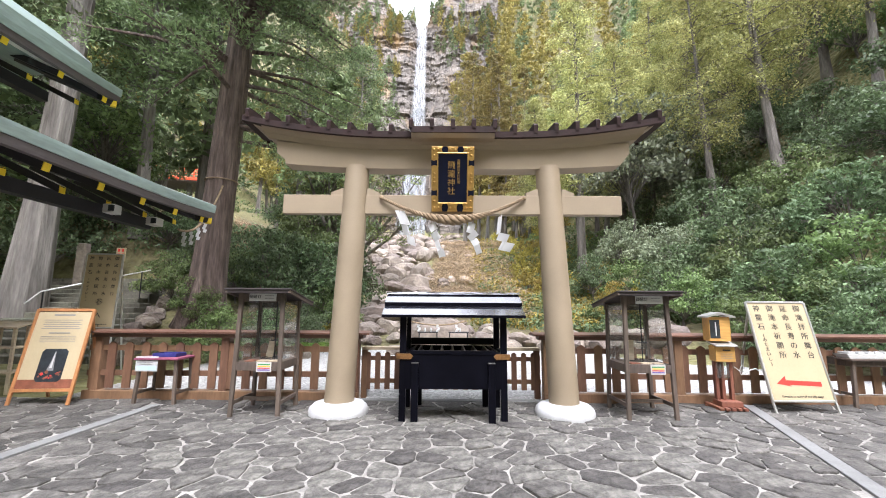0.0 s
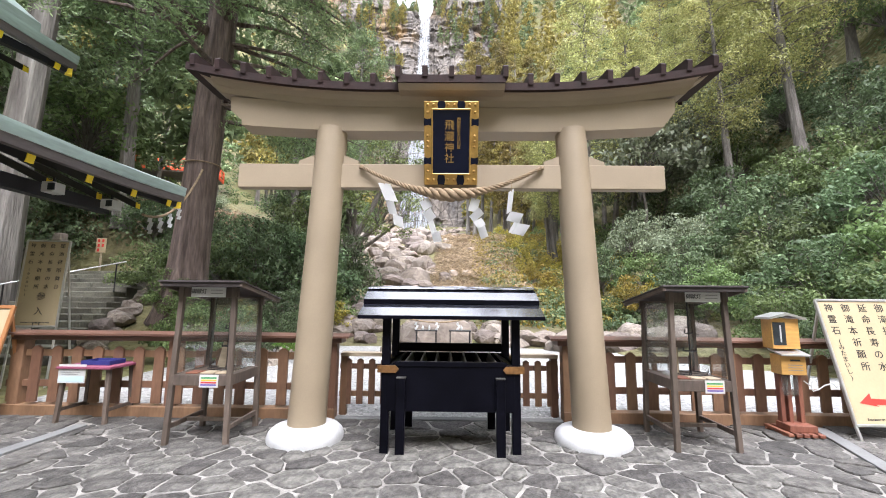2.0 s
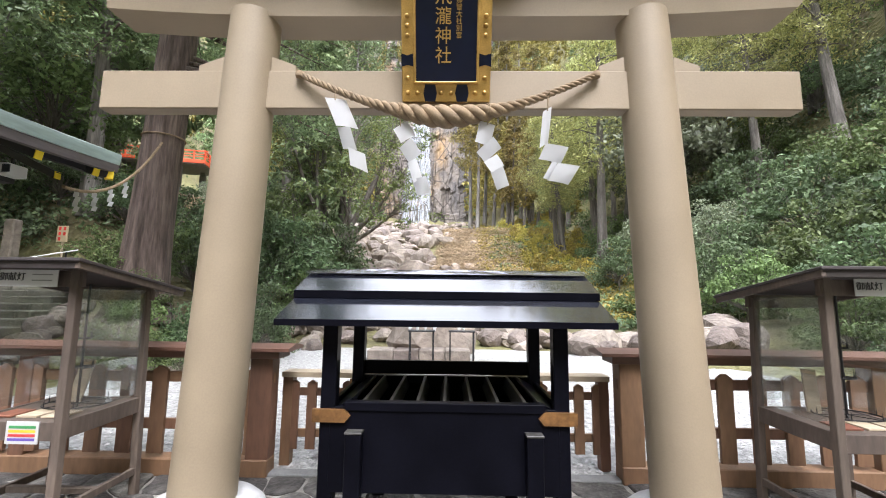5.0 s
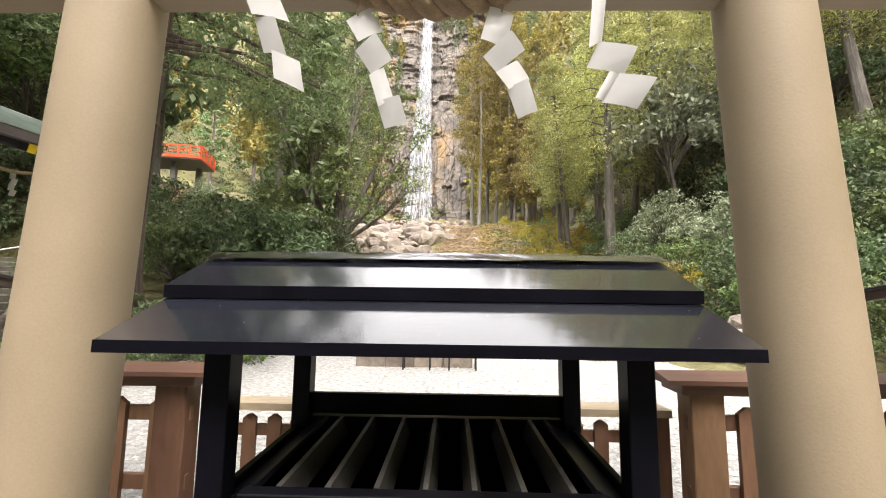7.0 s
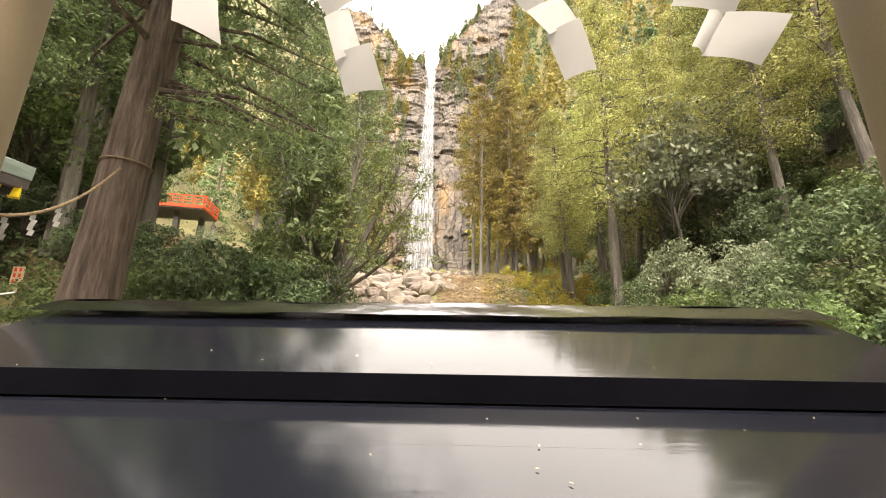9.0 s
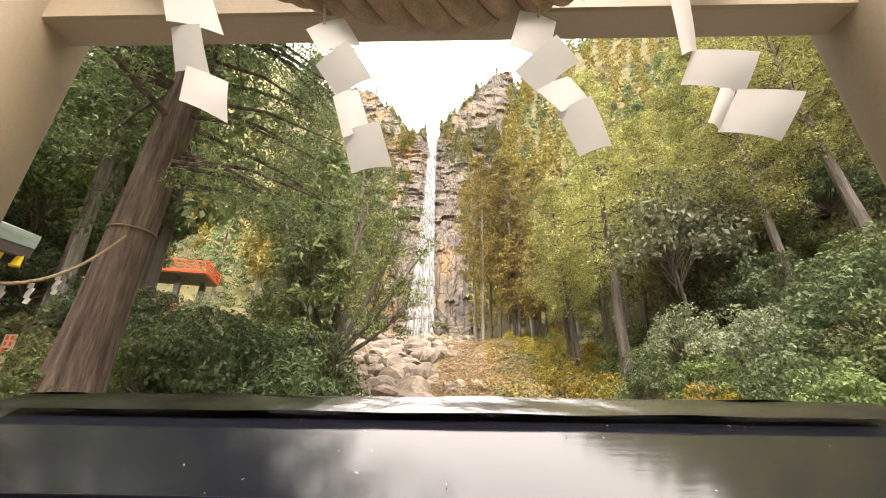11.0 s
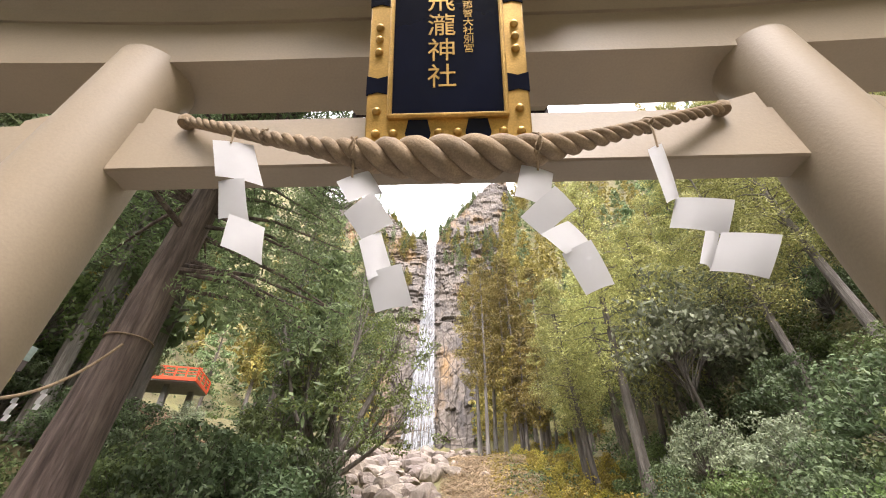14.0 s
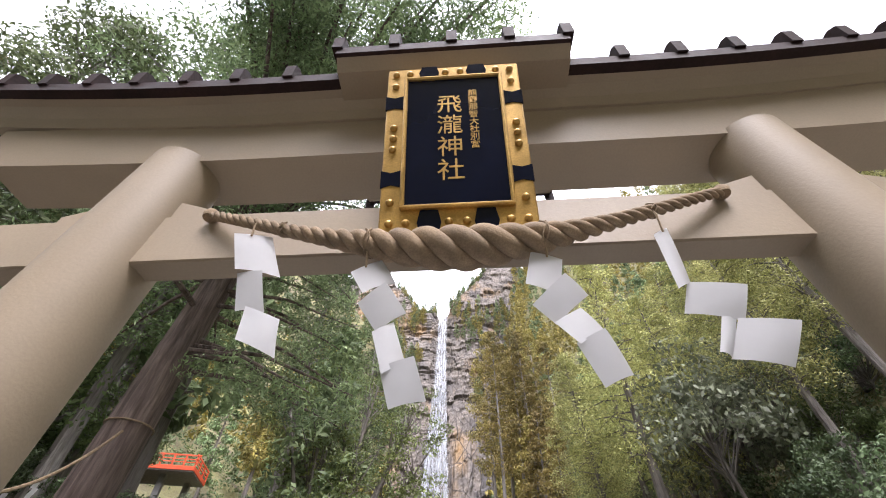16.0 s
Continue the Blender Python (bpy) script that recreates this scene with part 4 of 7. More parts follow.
def rocks():
    rng = random.Random(21)
    # rim of the gravel yard
    for k in range(34):
        x = rng.uniform(1.8, 8)
        y = 9.0 - 0.25 * max(0, x - 2) + rng.uniform(-0.3, 1.8)
        boulder(x, y, rng.uniform(0.22, 0.75), rng)
    for k in range(26):
        x = rng.uniform(-6, 2)
        boulder(x, 9.8 + rng.uniform(0, 2.0) - 0.05 * x, rng.uniform(0.2, 0.6), rng)
    for k in range(22):
        boulder(rng.uniform(-6.2, -3.7), rng.uniform(4.2, 9.4), rng.uniform(0.2, 0.45), rng)
    # stream bed going up to the fall
    n = 0
    while n < 190:
        y = 11 + 60 * rng.random() ** 1.3
        mid = -2.6 - 0.1 * y
        x = mid + rng.gauss(0, 1) * (1.5 + 0.055 * y)
        if -6.8 - 0.15 * y < x < 0.5 - 0.02 * y:
            boulder(x, y, rng.uniform(0.25, 0.9) * (0.8 + y / 55), rng)
            n += 1
    verts, faces = [], []
    for k in range(1500):
        y = 11 + 155 * rng.random() ** 1.2
        mid = -2.8 - 0.09 * y
        x = mid + rng.gauss(0, 1) * (2.4 + 0.05 * y)
        me = rng.choice(BOULDERS)
        s = rng.uniform(0.1, 0.5) * (0.6 + y / 55)
        m = Matrix.LocRotScale((x, y, height(x, y) + s * 0.15), Euler((rng.uniform(-0.5, 0.5), rng.uniform(-0.5, 0.5), rng.uniform(0, 6.3))), (s, s * rng.uniform(0.7, 1.2), s))
        i = len(verts)
        if k % 3 == 0 or s > 0.6:
            verts += [m @ v.co for v in me.vertices]
            faces += [tuple(q + i for q in p.vertices) for p in me.polygons]
    tagged(link_mesh("scree", verts, faces, ROCK_FAR), "loose grey scree of broken stones below the fall", "scree", kind="stuff")


# ---- trees ----
def leaf_material(name, color, tint, island=0.45, each=0.3):
    return material(name, color, 0.6, var=0.3, scale=0.35, fine=3, bump=0, tint=tint, island=island, each=each, translucent=0.35, specular=0.4)


CEDAR_OLIVE = leaf_material("olive_cedar_foliage", (0.185, 0.16, 0.045), (0.33, 0.265, 0.08))
CEDAR_GREEN = leaf_material("fresh_green_cedar_foliage", (0.32, 0.35, 0.115), (0.54, 0.54, 0.21))
CEDAR_DARK = leaf_material("dark_cedar_foliage", (0.135, 0.195, 0.085), (0.26, 0.33, 0.16))
BROAD_GREEN = leaf_material("green_broad_leaves", (0.105, 0.16, 0.055), (0.2, 0.265, 0.1))
FINE_GREEN = leaf_material("fine_green_leaves", (0.155, 0.225, 0.065), (0.29, 0.37, 0.125))
BROAD_DARK = leaf_material("dark_evergreen_leaves", (0.08, 0.125, 0.055), (0.16, 0.215, 0.105))
BROAD_GREY = leaf_material("grey_green_leaves", (0.16, 0.19, 0.115), (0.28, 0.31, 0.2))
YELLOW_SHRUB = leaf_material("yellow_green_shrub_leaves", (0.24, 0.23, 0.04), (0.44, 0.34, 0.065))
DRY_GRASS = leaf_material("dry_straw_grass", (0.3, 0.22, 0.125), (0.42, 0.32, 0.19))
TWIG_GREY = leaf_material("bare_grey_twigs", (0.17, 0.14, 0.12), (0.26, 0.22, 0.19))
FERN = leaf_material("bright_fern_fronds", (0.1, 0.19, 0.03), (0.16, 0.28, 0.05))


def quads_mesh(name, verts, mat):
    """A mesh of separate quads from an array of (n, 4, 3)."""
    n = len(verts)
    me = bpy.data.meshes.new(name)
    me.vertices.add(n * 4)
    me.vertices.foreach_set("co", np.ascontiguousarray(verts, dtype=np.float32).ravel())
    me.loops.add(n * 4)
    me.loops.foreach_set("vertex_index", np.arange(n * 4, dtype=np.int32))
    me.polygons.add(n)
    me.polygons.foreach_set("loop_start", np.arange(0, n * 4, 4, dtype=np.int32))
    me.update(calc_edges=True)
    me.materials.append(mat)
    return me


def unit(v):
    return v / np.maximum(1e-6, np.linalg.norm(v, axis=-1, keepdims=True))


def leaves(rng, centers, dirs, length, width):
    """Diamond leaves at centers that point along dirs."""
    n = len(centers)
    face = unit(dirs + rng.normal(0, 0.5, (n, 3)))
    a = unit(np.cross(face, rng.normal(0, 1, (n, 3))))
    b = np.cross(face, a)
    ln = (length * rng.uniform(0.6, 1.3, (n, 1)))
    wd = (width * rng.uniform(0.6, 1.3, (n, 1)))
    c = centers
    bend = np.zeros((n, 3))
    bend[:, 2] = -0.12 * ln[:, 0]
    return np.stack([c - a * ln * 0.5, c + b * wd * 0.5, c + a * ln * 0.5 + bend, c - b * wd * 0.5], axis=1)


def puff(rng, c, r, flat, count, length, width, up=0.35):
    """Leaves round a centre, the most near the skin of a flattened ball."""
    d = unit(rng.normal(0, 1, (count, 3)))
    rad = rng.uniform(0.3, 1.08, (count, 1)) ** 0.45
    p = np.array(c) + d * rad * np.array([r, r, r * flat])
    o = d.copy()
    o[:, 2] += up
    return leaves(rng, p, o, length, width)


def trunk_bm(pts, radii, seg=8):
    bm = bmesh.new()
    tube(bm, pts, radii, seg)
    return bm


def cedar_parts(seed, tall, wide, bare, puffs, count, length, trunk_r):
    """Trunk and limbs as one bmesh, and the crown's leaf quads."""
    rng = np.random.default_rng(seed)
    bend = rng.normal(0, 0.012 * tall, 2)
    axis = [Vector((bend[0] * math.sin(k / 8 * 2), bend[1] * math.sin(k / 8 * 2.4), tall * 0.97 * k / 8)) for k in range(9)]
    bm = bmesh.new()
    tube(bm, axis, [trunk_r * (1.25 if k == 0 else 1) * (1 - 0.85 * k / 8) for k in range(9)], 8)
    out = []
    for k in range(puffs):
        f = bare + (1 - bare) * (k + rng.random()) / puffs
        z = f * tall
        i = min(7, int(f / 0.97 * 8))
        root = axis[i].lerp(axis[i + 1], min(1, f / 0.97 * 8 - i))
        g = (f - bare) / (1 - bare)
        reach = wide * (0.3 + 0.7 * min(1, g * 4)) * (1 - g) ** 0.55 * rng.uniform(0.45, 1.1)
        ang = k * 2.4 + rng.normal(0, 0.4)
        tip = Vector((root.x + math.cos(ang) * reach, root.y + math.sin(ang) * reach, z + reach * rng.uniform(-0.15, 0.2)))
        if reach > 0.5:
            tube(bm, [root, root.lerp(tip, 0.5) + Vector((0, 0, 0.12 * reach)), tip], [0.05 * trunk_r * 4 * (1 - g * 0.6), 0.04 * trunk_r * 3, 0.012], 4, False)
        r = wide * rng.uniform(0.24, 0.4) * (1 - 0.45 * g)
        out.append(puff(rng, tip, r, 0.62, count, length, length * 0.36))
        if reach > wide * 0.55:
            mid = root.lerp(tip, 0.55)
            out.append(puff(rng, (mid.x, mid.y, mid.z + 0.2), r * 0.8, 0.5, count // 2, length, length * 0.36))
    return bm, np.concatenate(out)


def broad_parts(seed, tall, wide, bare, limbs, count, length, trunk_r, fork=0.35, slim=0.5):
    rng = np.random.default_rng(seed)
    bm = bmesh.new()
    top = Vector((rng.normal(0, 0.05) * tall, rng.normal(0, 0.05) * tall, tall * fork))
    tube(bm, [Vector((0, 0, -0.1)), top * 0.5 + Vector((0.03 * tall, 0, 0)), top], [trunk_r * 1.2, trunk_r * 0.9, trunk_r * 0.75], 8)
    out = []
    for k in range(limbs):
        ang = k * 2.4 + rng.normal(0, 0.3)
        g = rng.random()
        reach = wide * math.sqrt(rng.uniform(0.05, 1))
        z = tall * (bare + (1 - bare) * (1 - 0.75 * (reach / wide) ** 2) * rng.uniform(0.35, 1.0))
        tip = Vector((math.cos(ang) * reach, math.sin(ang) * reach, z))
        mid = top.lerp(tip, 0.5) + Vector((rng.normal(0, 0.05) * wide, rng.normal(0, 0.05) * wide, 0.05 * tall))
        tube(bm, [top * rng.uniform(0.6, 1.0), mid, tip], [trunk_r * 0.42, trunk_r * 0.24, 0.012], 5, False)
        r = wide * rng.uniform(0.2, 0.34)
        out.append(puff(rng, tip, r, 0.6, count, length, length * slim, 0.15))
        out.append(puff(rng, mid.lerp(tip, 0.5), r * 0.7, 0.6, count // 2, length, length * slim, 0.15))
    return bm, np.concatenate(out)


def make_tree(name, built, bark, leaf, label, category, group):
    t = thing(name, pose(0, 0, -500), label, category, group)
    bm, quads = built
    part("trunk", bm, bark, t, smooth=True)
    crown = new("crown", quads_mesh("crown", quads, leaf))
    crown.parent = t
    return t


def plant(proto, x, y, scale, rng, z=None, lean=0.03):
    zz = height(x, y) - 0.1 if z is None else z
    m = pose(x, y, zz, rng.gauss(0, lean) * 57, rng.gauss(0, lean) * 57, rng.uniform(0, 360)) @ Matrix.Diagonal((scale, scale, scale * rng.uniform(0.9, 1.15), 1))
    t = copy_thing(proto, Matrix())
    t.matrix_basis = m
    return t


def drop(proto):
    for o in (*proto.children_recursive, proto):
        bpy.data.objects.remove(o)


def forest():
    rng = random.Random(77)
    far_g, near_g, shrub_g = "cedars on the slopes", "broadleaf trees by the stream", "shrubs at the foot of the slopes"
    olive = [make_tree("cedar_tree", cedar_parts(10 + k, 20, 3.4, 0.28, 56, 44, 0.66, 0.3), BARK_GREY, CEDAR_OLIVE, "tall cedar with olive-yellow tufted foliage on the slope", "tree", far_g) for k in range(3)]
    green = [make_tree("cedar_tree", cedar_parts(20 + k, 20, 3.6, 0.3, 56, 44, 0.66, 0.3), BARK_GREY, CEDAR_GREEN, "tall cedar with fresh yellow-green tufted foliage on the slope", "tree", far_g) for k in range(2)]
    dark = [make_tree("cedar_tree", cedar_parts(30 + k, 20, 3.3, 0.2, 56, 44, 0.66, 0.3), BARK_GREY, CEDAR_DARK, "dark green cedar on the shaded slope", "tree", far_g) for k in range(2)]
    fine = [make_tree("cedar_tree", cedar_parts(24 + k, 20, 3.7, 0.3, 66, 230, 0.2, 0.3), BARK_GREY, CEDAR_GREEN, "tall cedar with fresh yellow-green tufted foliage on the slope", "tree", far_g) for k in range(3)]
    slim = [make_tree("cedar_tree", cedar_parts(90 + k, 20, 2.6, 0.3, 60, 120, 0.24, 0.2), BARK_PALE, CEDAR_OLIVE, "very tall cedar with olive-yellow foliage beside the fall", "tree", far_g) for k in range(2)]
    broad = [make_tree("broadleaf_tree", broad_parts(40 + k, 9, 3.2, 0.3, 46, 60, 0.3, 0.09, 0.5), BARK_GREY, lf, lb, "tree", near_g)
             for k, (lf, lb) in enumerate(((BROAD_DARK, "dark evergreen broadleaf tree on the slope"), (BROAD_GREEN, "green broadleaf tree on the slope"), (BROAD_GREY, "grey-green broadleaf tree on the slope")))]
    bare = make_tree("bare_tree", broad_parts(50, 9, 2.8, 0.3, 46, 60, 0.6, 0.12, 0.35, 0.05), BARK_GREY, TWIG_GREY, "leafless grey twiggy tree among the evergreens", "tree", near_g)
    kinds = ((BROAD_DARK, "dense dark evergreen shrub at the slope foot"), (BROAD_GREEN, "dense green leafy shrub on the slope"), (YELLOW_SHRUB, "yellow-green shrub on the rocky slope"), (BROAD_GREY, "pale grey-green shrub on the slope"))
    near = [make_tree("shrub", broad_parts(80 + k, 3.2, 1.7, 0.12, 36, 88, 0.155, 0.06, 0.2), BARK_GREY, lf, lb, "shrub", shrub_g) for k, (lf, lb) in enumerate(kinds)]
    shrub = [make_tree("shrub", broad_parts(60 + k, 3.2, 1.7, 0.12, 28, 32, 0.26, 0.06, 0.2), BARK_GREY, lf, lb, "shrub", shrub_g)
             for k, (lf, lb) in enumerate(kinds)]
    far_quads = {}
    thin = {"olive": [cedar_parts(110 + k, 20, 3.5, 0.2, 34, 12, 1.4, 0.3)[1] for k in range(2)], "dark": [cedar_parts(120, 20, 3.4, 0.2, 34, 12, 1.4, 0.3)[1]]}

    def far_tree(kind, x, y, s, z=None):
        q = rng.choice(thin[kind])
        a = rng.uniform(0, 6.3)
        turn = np.array([[math.cos(a), math.sin(a), 0], [-math.sin(a), math.cos(a), 0], [0, 0, rng.uniform(0.85, 1.15)]]) * s
        far_quads.setdefault(kind, []).append(q @ turn + np.array([x, y, height(x, y) - 0.5 if z is None else z]))

    spots = []

    def free(x, y, gap):
        if any((x - a) ** 2 + (y - b) ** 2 < gap * gap for a, b in spots):
            return False
        spots.append((x, y))
        return True

    # right-hand slope
    tries = 0
    placed = 0
    while placed < 420 and tries < 14000:
        tries += 1
        az = radians(rng.uniform(2.5, 62))
        d = 24 + 230 * rng.random() ** 1.2
        x, y = d * math.sin(az), d * math.cos(az)
        a = math.degrees(az)
        if y > (178 if a < 4.5 else 240) or (a < 16 and d < 62) or (a < 8 and d < 120):
            continue
        if not free(x, y, 2.6 + 0.022 * d):
            continue
        r = rng.random()
        if d < 42:
            p = rng.choice(fine) if r < 0.8 else rng.choice(broad)
        elif a < 22:
            p = rng.choice(olive) if r < 0.72 else rng.choice(green) if r < 0.85 else rng.choice(dark)
        else:
            p = rng.choice(olive) if r < 0.4 else rng.choice(green) if r < 0.75 else rng.choice(dark)
        s = rng.uniform(0.8, 1.2) * (1.0 if d < 110 else 1.15)
        placed += 1
        if d > 92:
            far_tree("olive" if r < 0.7 else "dark", x, y, s)
        else:
            plant(p, x, y, s, rng)
    # left-hand slope
    tries = placed = 0
    while placed < 240 and tries < 9000:
        tries += 1
        az = radians(rng.uniform(-80, -9))
        d = 21 + 210 * rng.random() ** 1.3
        x, y = d * math.sin(az), d * math.cos(az)
        a = math.degrees(az)
        if y > (168 if a > -11 else 230) or (a > -19 and d < 100) or (-40 < a < -27 and d < 62) or y < 3:
            continue
        if not free(x, y, 2.7 + 0.025 * d):
            continue
        r = rng.random()
        p = rng.choice(dark) if r < 0.35 else rng.choice(broad[:2]) if r < 0.65 else rng.choice(olive + green) if r < 0.9 else broad[2]
        placed += 1
        if d > 80:
            far_tree('olive' if r > 0.65 else 'dark', x, y, rng.uniform(0.8, 1.15))
        else:
            plant(p, x, y, rng.uniform(0.8, 1.15), rng)
    for k in range(70):
        a, dd = radians(rng.uniform(4.5, 13)), rng.uniform(140, 225)
        far_tree('olive' if k % 4 else 'dark', dd * math.sin(a), dd * math.cos(a), rng.uniform(0.8, 1.2))
    # trees clinging to the sides of the cliff
    n = 0
    while n < 380:
        z = rng.uniform(42, 165)
        x = rng.uniform(-70, 42)
        right = x > FALL_X + (6 if z > 138 else 9 + (150 - z) / 120 * 15)
        left = x < -25 - max(0, 75 - z) * 0.8
        if (right or left) and z < cliff_top(x) - 4:
            far_tree("olive" if rng.random() < 0.6 else "dark", x, cliff_y(x, z) - 0.5, rng.uniform(0.42, 0.75), z - 3)
            n += 1
    for k in range(150):
        x = FALL_X + rng.choice((-1, 1)) * rng.uniform(4.5, 30)
        far_tree("dark" if k % 3 else "olive", x, cliff_y(x, cliff_top(x)) + rng.uniform(0, 6), rng.uniform(0.3, 0.55), cliff_top(x) - 3)
    for kind, mat in (('olive', CEDAR_OLIVE), ('dark', CEDAR_DARK)):
        tagged(new('far_forest', quads_mesh('far_forest', np.concatenate(far_quads[kind]), mat)), 'far cedar forest on the upper slopes', 'forest', kind='stuff')
    # rim of the cliff
    for k in range(26):
        x = rng.uniform(-60, 40)
        if abs(x - FALL_X) < 5:
            continue
        plant(rng.choice(dark + broad), x, cliff_y(x, cliff_top(x)) + rng.uniform(1, 4), rng.uniform(0.35, 0.6), rng, z=cliff_top(x) - 1)
    # foot of the right slope: shrubs, low trees and a bare one
    for x, y, s, k in ((9.2, 11, 1.2, 0), (11.5, 9.5, 1.5, 1), (13.5, 12.5, 1.7, 0), (16, 14, 1.5, 1), (18.5, 12, 1.6, 0), (21, 15.5, 1.6, 0), (12, 15.5, 1.4, 3),
                       (15, 18, 1.6, 0), (9.5, 15, 1.2, 1), (11, 19, 1.5, 3), (18, 20, 1.7, 1), (22, 21, 1.8, 0), (25, 17, 1.7, 1), (14, 8.2, 1.5, 0), (17.5, 8.8, 1.7, 0),
                       (21, 10, 1.8, 0), (14.5, 23, 1.7, 0), (20, 26, 1.8, 3), (10, 24, 1.3, 1), (26, 25, 1.8, 0), (13, 29, 1.6, 1), (10.5, 7.2, 1.3, 0), (12.5, 6.2, 1.5, 1), (16, 6, 1.7, 0), (19.5, 6.5, 1.9, 0), (8.6, 9, 1.0, 1), (23, 8, 2.0, 0), (11, 12.5, 1.3, 0), (24, 12.5, 1.9, 1), (7.6, 12.5, 0.8, 2), (8.2, 17, 1.1, 0), (13, 10, 1.5, 0), (15.5, 10.5, 1.6, 1),
                       (8.6, 4.4, 0.75, 0), (9.6, 3.2, 0.95, 0), (10.9, 4.4, 1.1, 0), (12.3, 3, 1.25, 0), (13.8, 4.4, 1.4, 0), (8.6, 6, 0.85, 1), (15.4, 3.2, 1.4, 0), (11.2, 2.3, 0.9, 0), (10.2, 6, 1.1, 1), (17, 4.8, 1.5, 0)):
        plant(near[k], x, y, s * 0.72, rng)
    for k in range(90):
        y = rng.uniform(12.5, 75)
        x = 2.2 + 0.09 * y + rng.uniform(0, 5 + 0.14 * y)
        plant(shrub[rng.choice((2, 2, 2, 2, 2, 1))], x, y, rng.uniform(0.25, 0.5) * (0.8 + y / 70), rng)
    for x, y, s in ((20.5, 41, 1.2), (27, 57, 1.4), (23, 30, 0.8)):
        plant(bare, x, y, s, rng)
    for az, d, s in ((2.9, 88, 2.2), (3.9, 82, 2.0), (4.9, 93, 2.35), (6.2, 86, 2.1), (7.4, 92, 2.3), (8.8, 84, 2.0), (10.2, 90, 2.2), (11.8, 82, 1.95)):
        plant(rng.choice(slim), d * math.sin(radians(az)), d * math.cos(radians(az)), s, rng, lean=0.01)
    plant(fine[0], 27.2, 31.3, 1.35, rng, lean=0.0)
    plant(fine[1], 35, 29, 1.3, rng, lean=0.01)
    for x, y, s in ((22.5, 35, 1.15), (31, 37, 1.2), (40, 34, 1.2), (31.5, 23, 1.0)):
        plant(fine[2], x, y, s, rng, lean=0.01)
    # left side: shrubs below the viewing platform and beside the stream
    for x, y, s, k in ((-6.2, 13, 1.35, 0), (-7.6, 12, 1.2, 0), (-5.6, 15.5, 1.15, 0), (-7.2, 16.5, 1.3, 1), (-9.4, 14.5, 1.1, 0), (-5.0, 11.6, 0.7, 1), (-8.9, 11.2, 0.75, 1), (-10.6, 9.6, 0.7, 1),
                       (-8.0, 7.6, 0.4, 1), (-8.6, 7.9, 0.45, 1), (-10.5, 21, 1.3, 1), (-21, 16, 1.6, 0),
                       (-24, 20, 1.7, 0), (-27.5, 41.5, 1.0, 3), (-18, 12, 1.3, 0), (-22, 11, 1.5, 0), (-4.4, 11.2, 0.45, 2), (-4.9, 5.4, 0.3, 0), (-5.6, 4.6, 0.32, 1), (-4.5, 7.0, 0.4, 0), (-5.6, 6.2, 0.5, 0), (-6.4, 5.2, 0.5, 1), (-5.2, 8.2, 0.6, 0), (-12, 13.6, 0.7, 0), (-14, 14.2, 0.85, 0), (-16.6, 13.8, 0.9, 0), (-10.8, 12.8, 0.5, 1), (-13, 16.2, 1.0, 0), (-15.5, 16.8, 1.1, 1)):
        plant(near[k], x, y, s, rng)
    for k in range(26):
        y = rng.uniform(22, 120)
        x = -6.5 - 0.12 * y - rng.uniform(0, 6)
        plant(shrub[rng.choice((0, 1, 3))], x, y, rng.uniform(0.6, 1.1) * (0.8 + y / 90), rng)
    for p in fine + slim + olive + green + dark + broad + [bare] + shrub + near:
        drop(p)


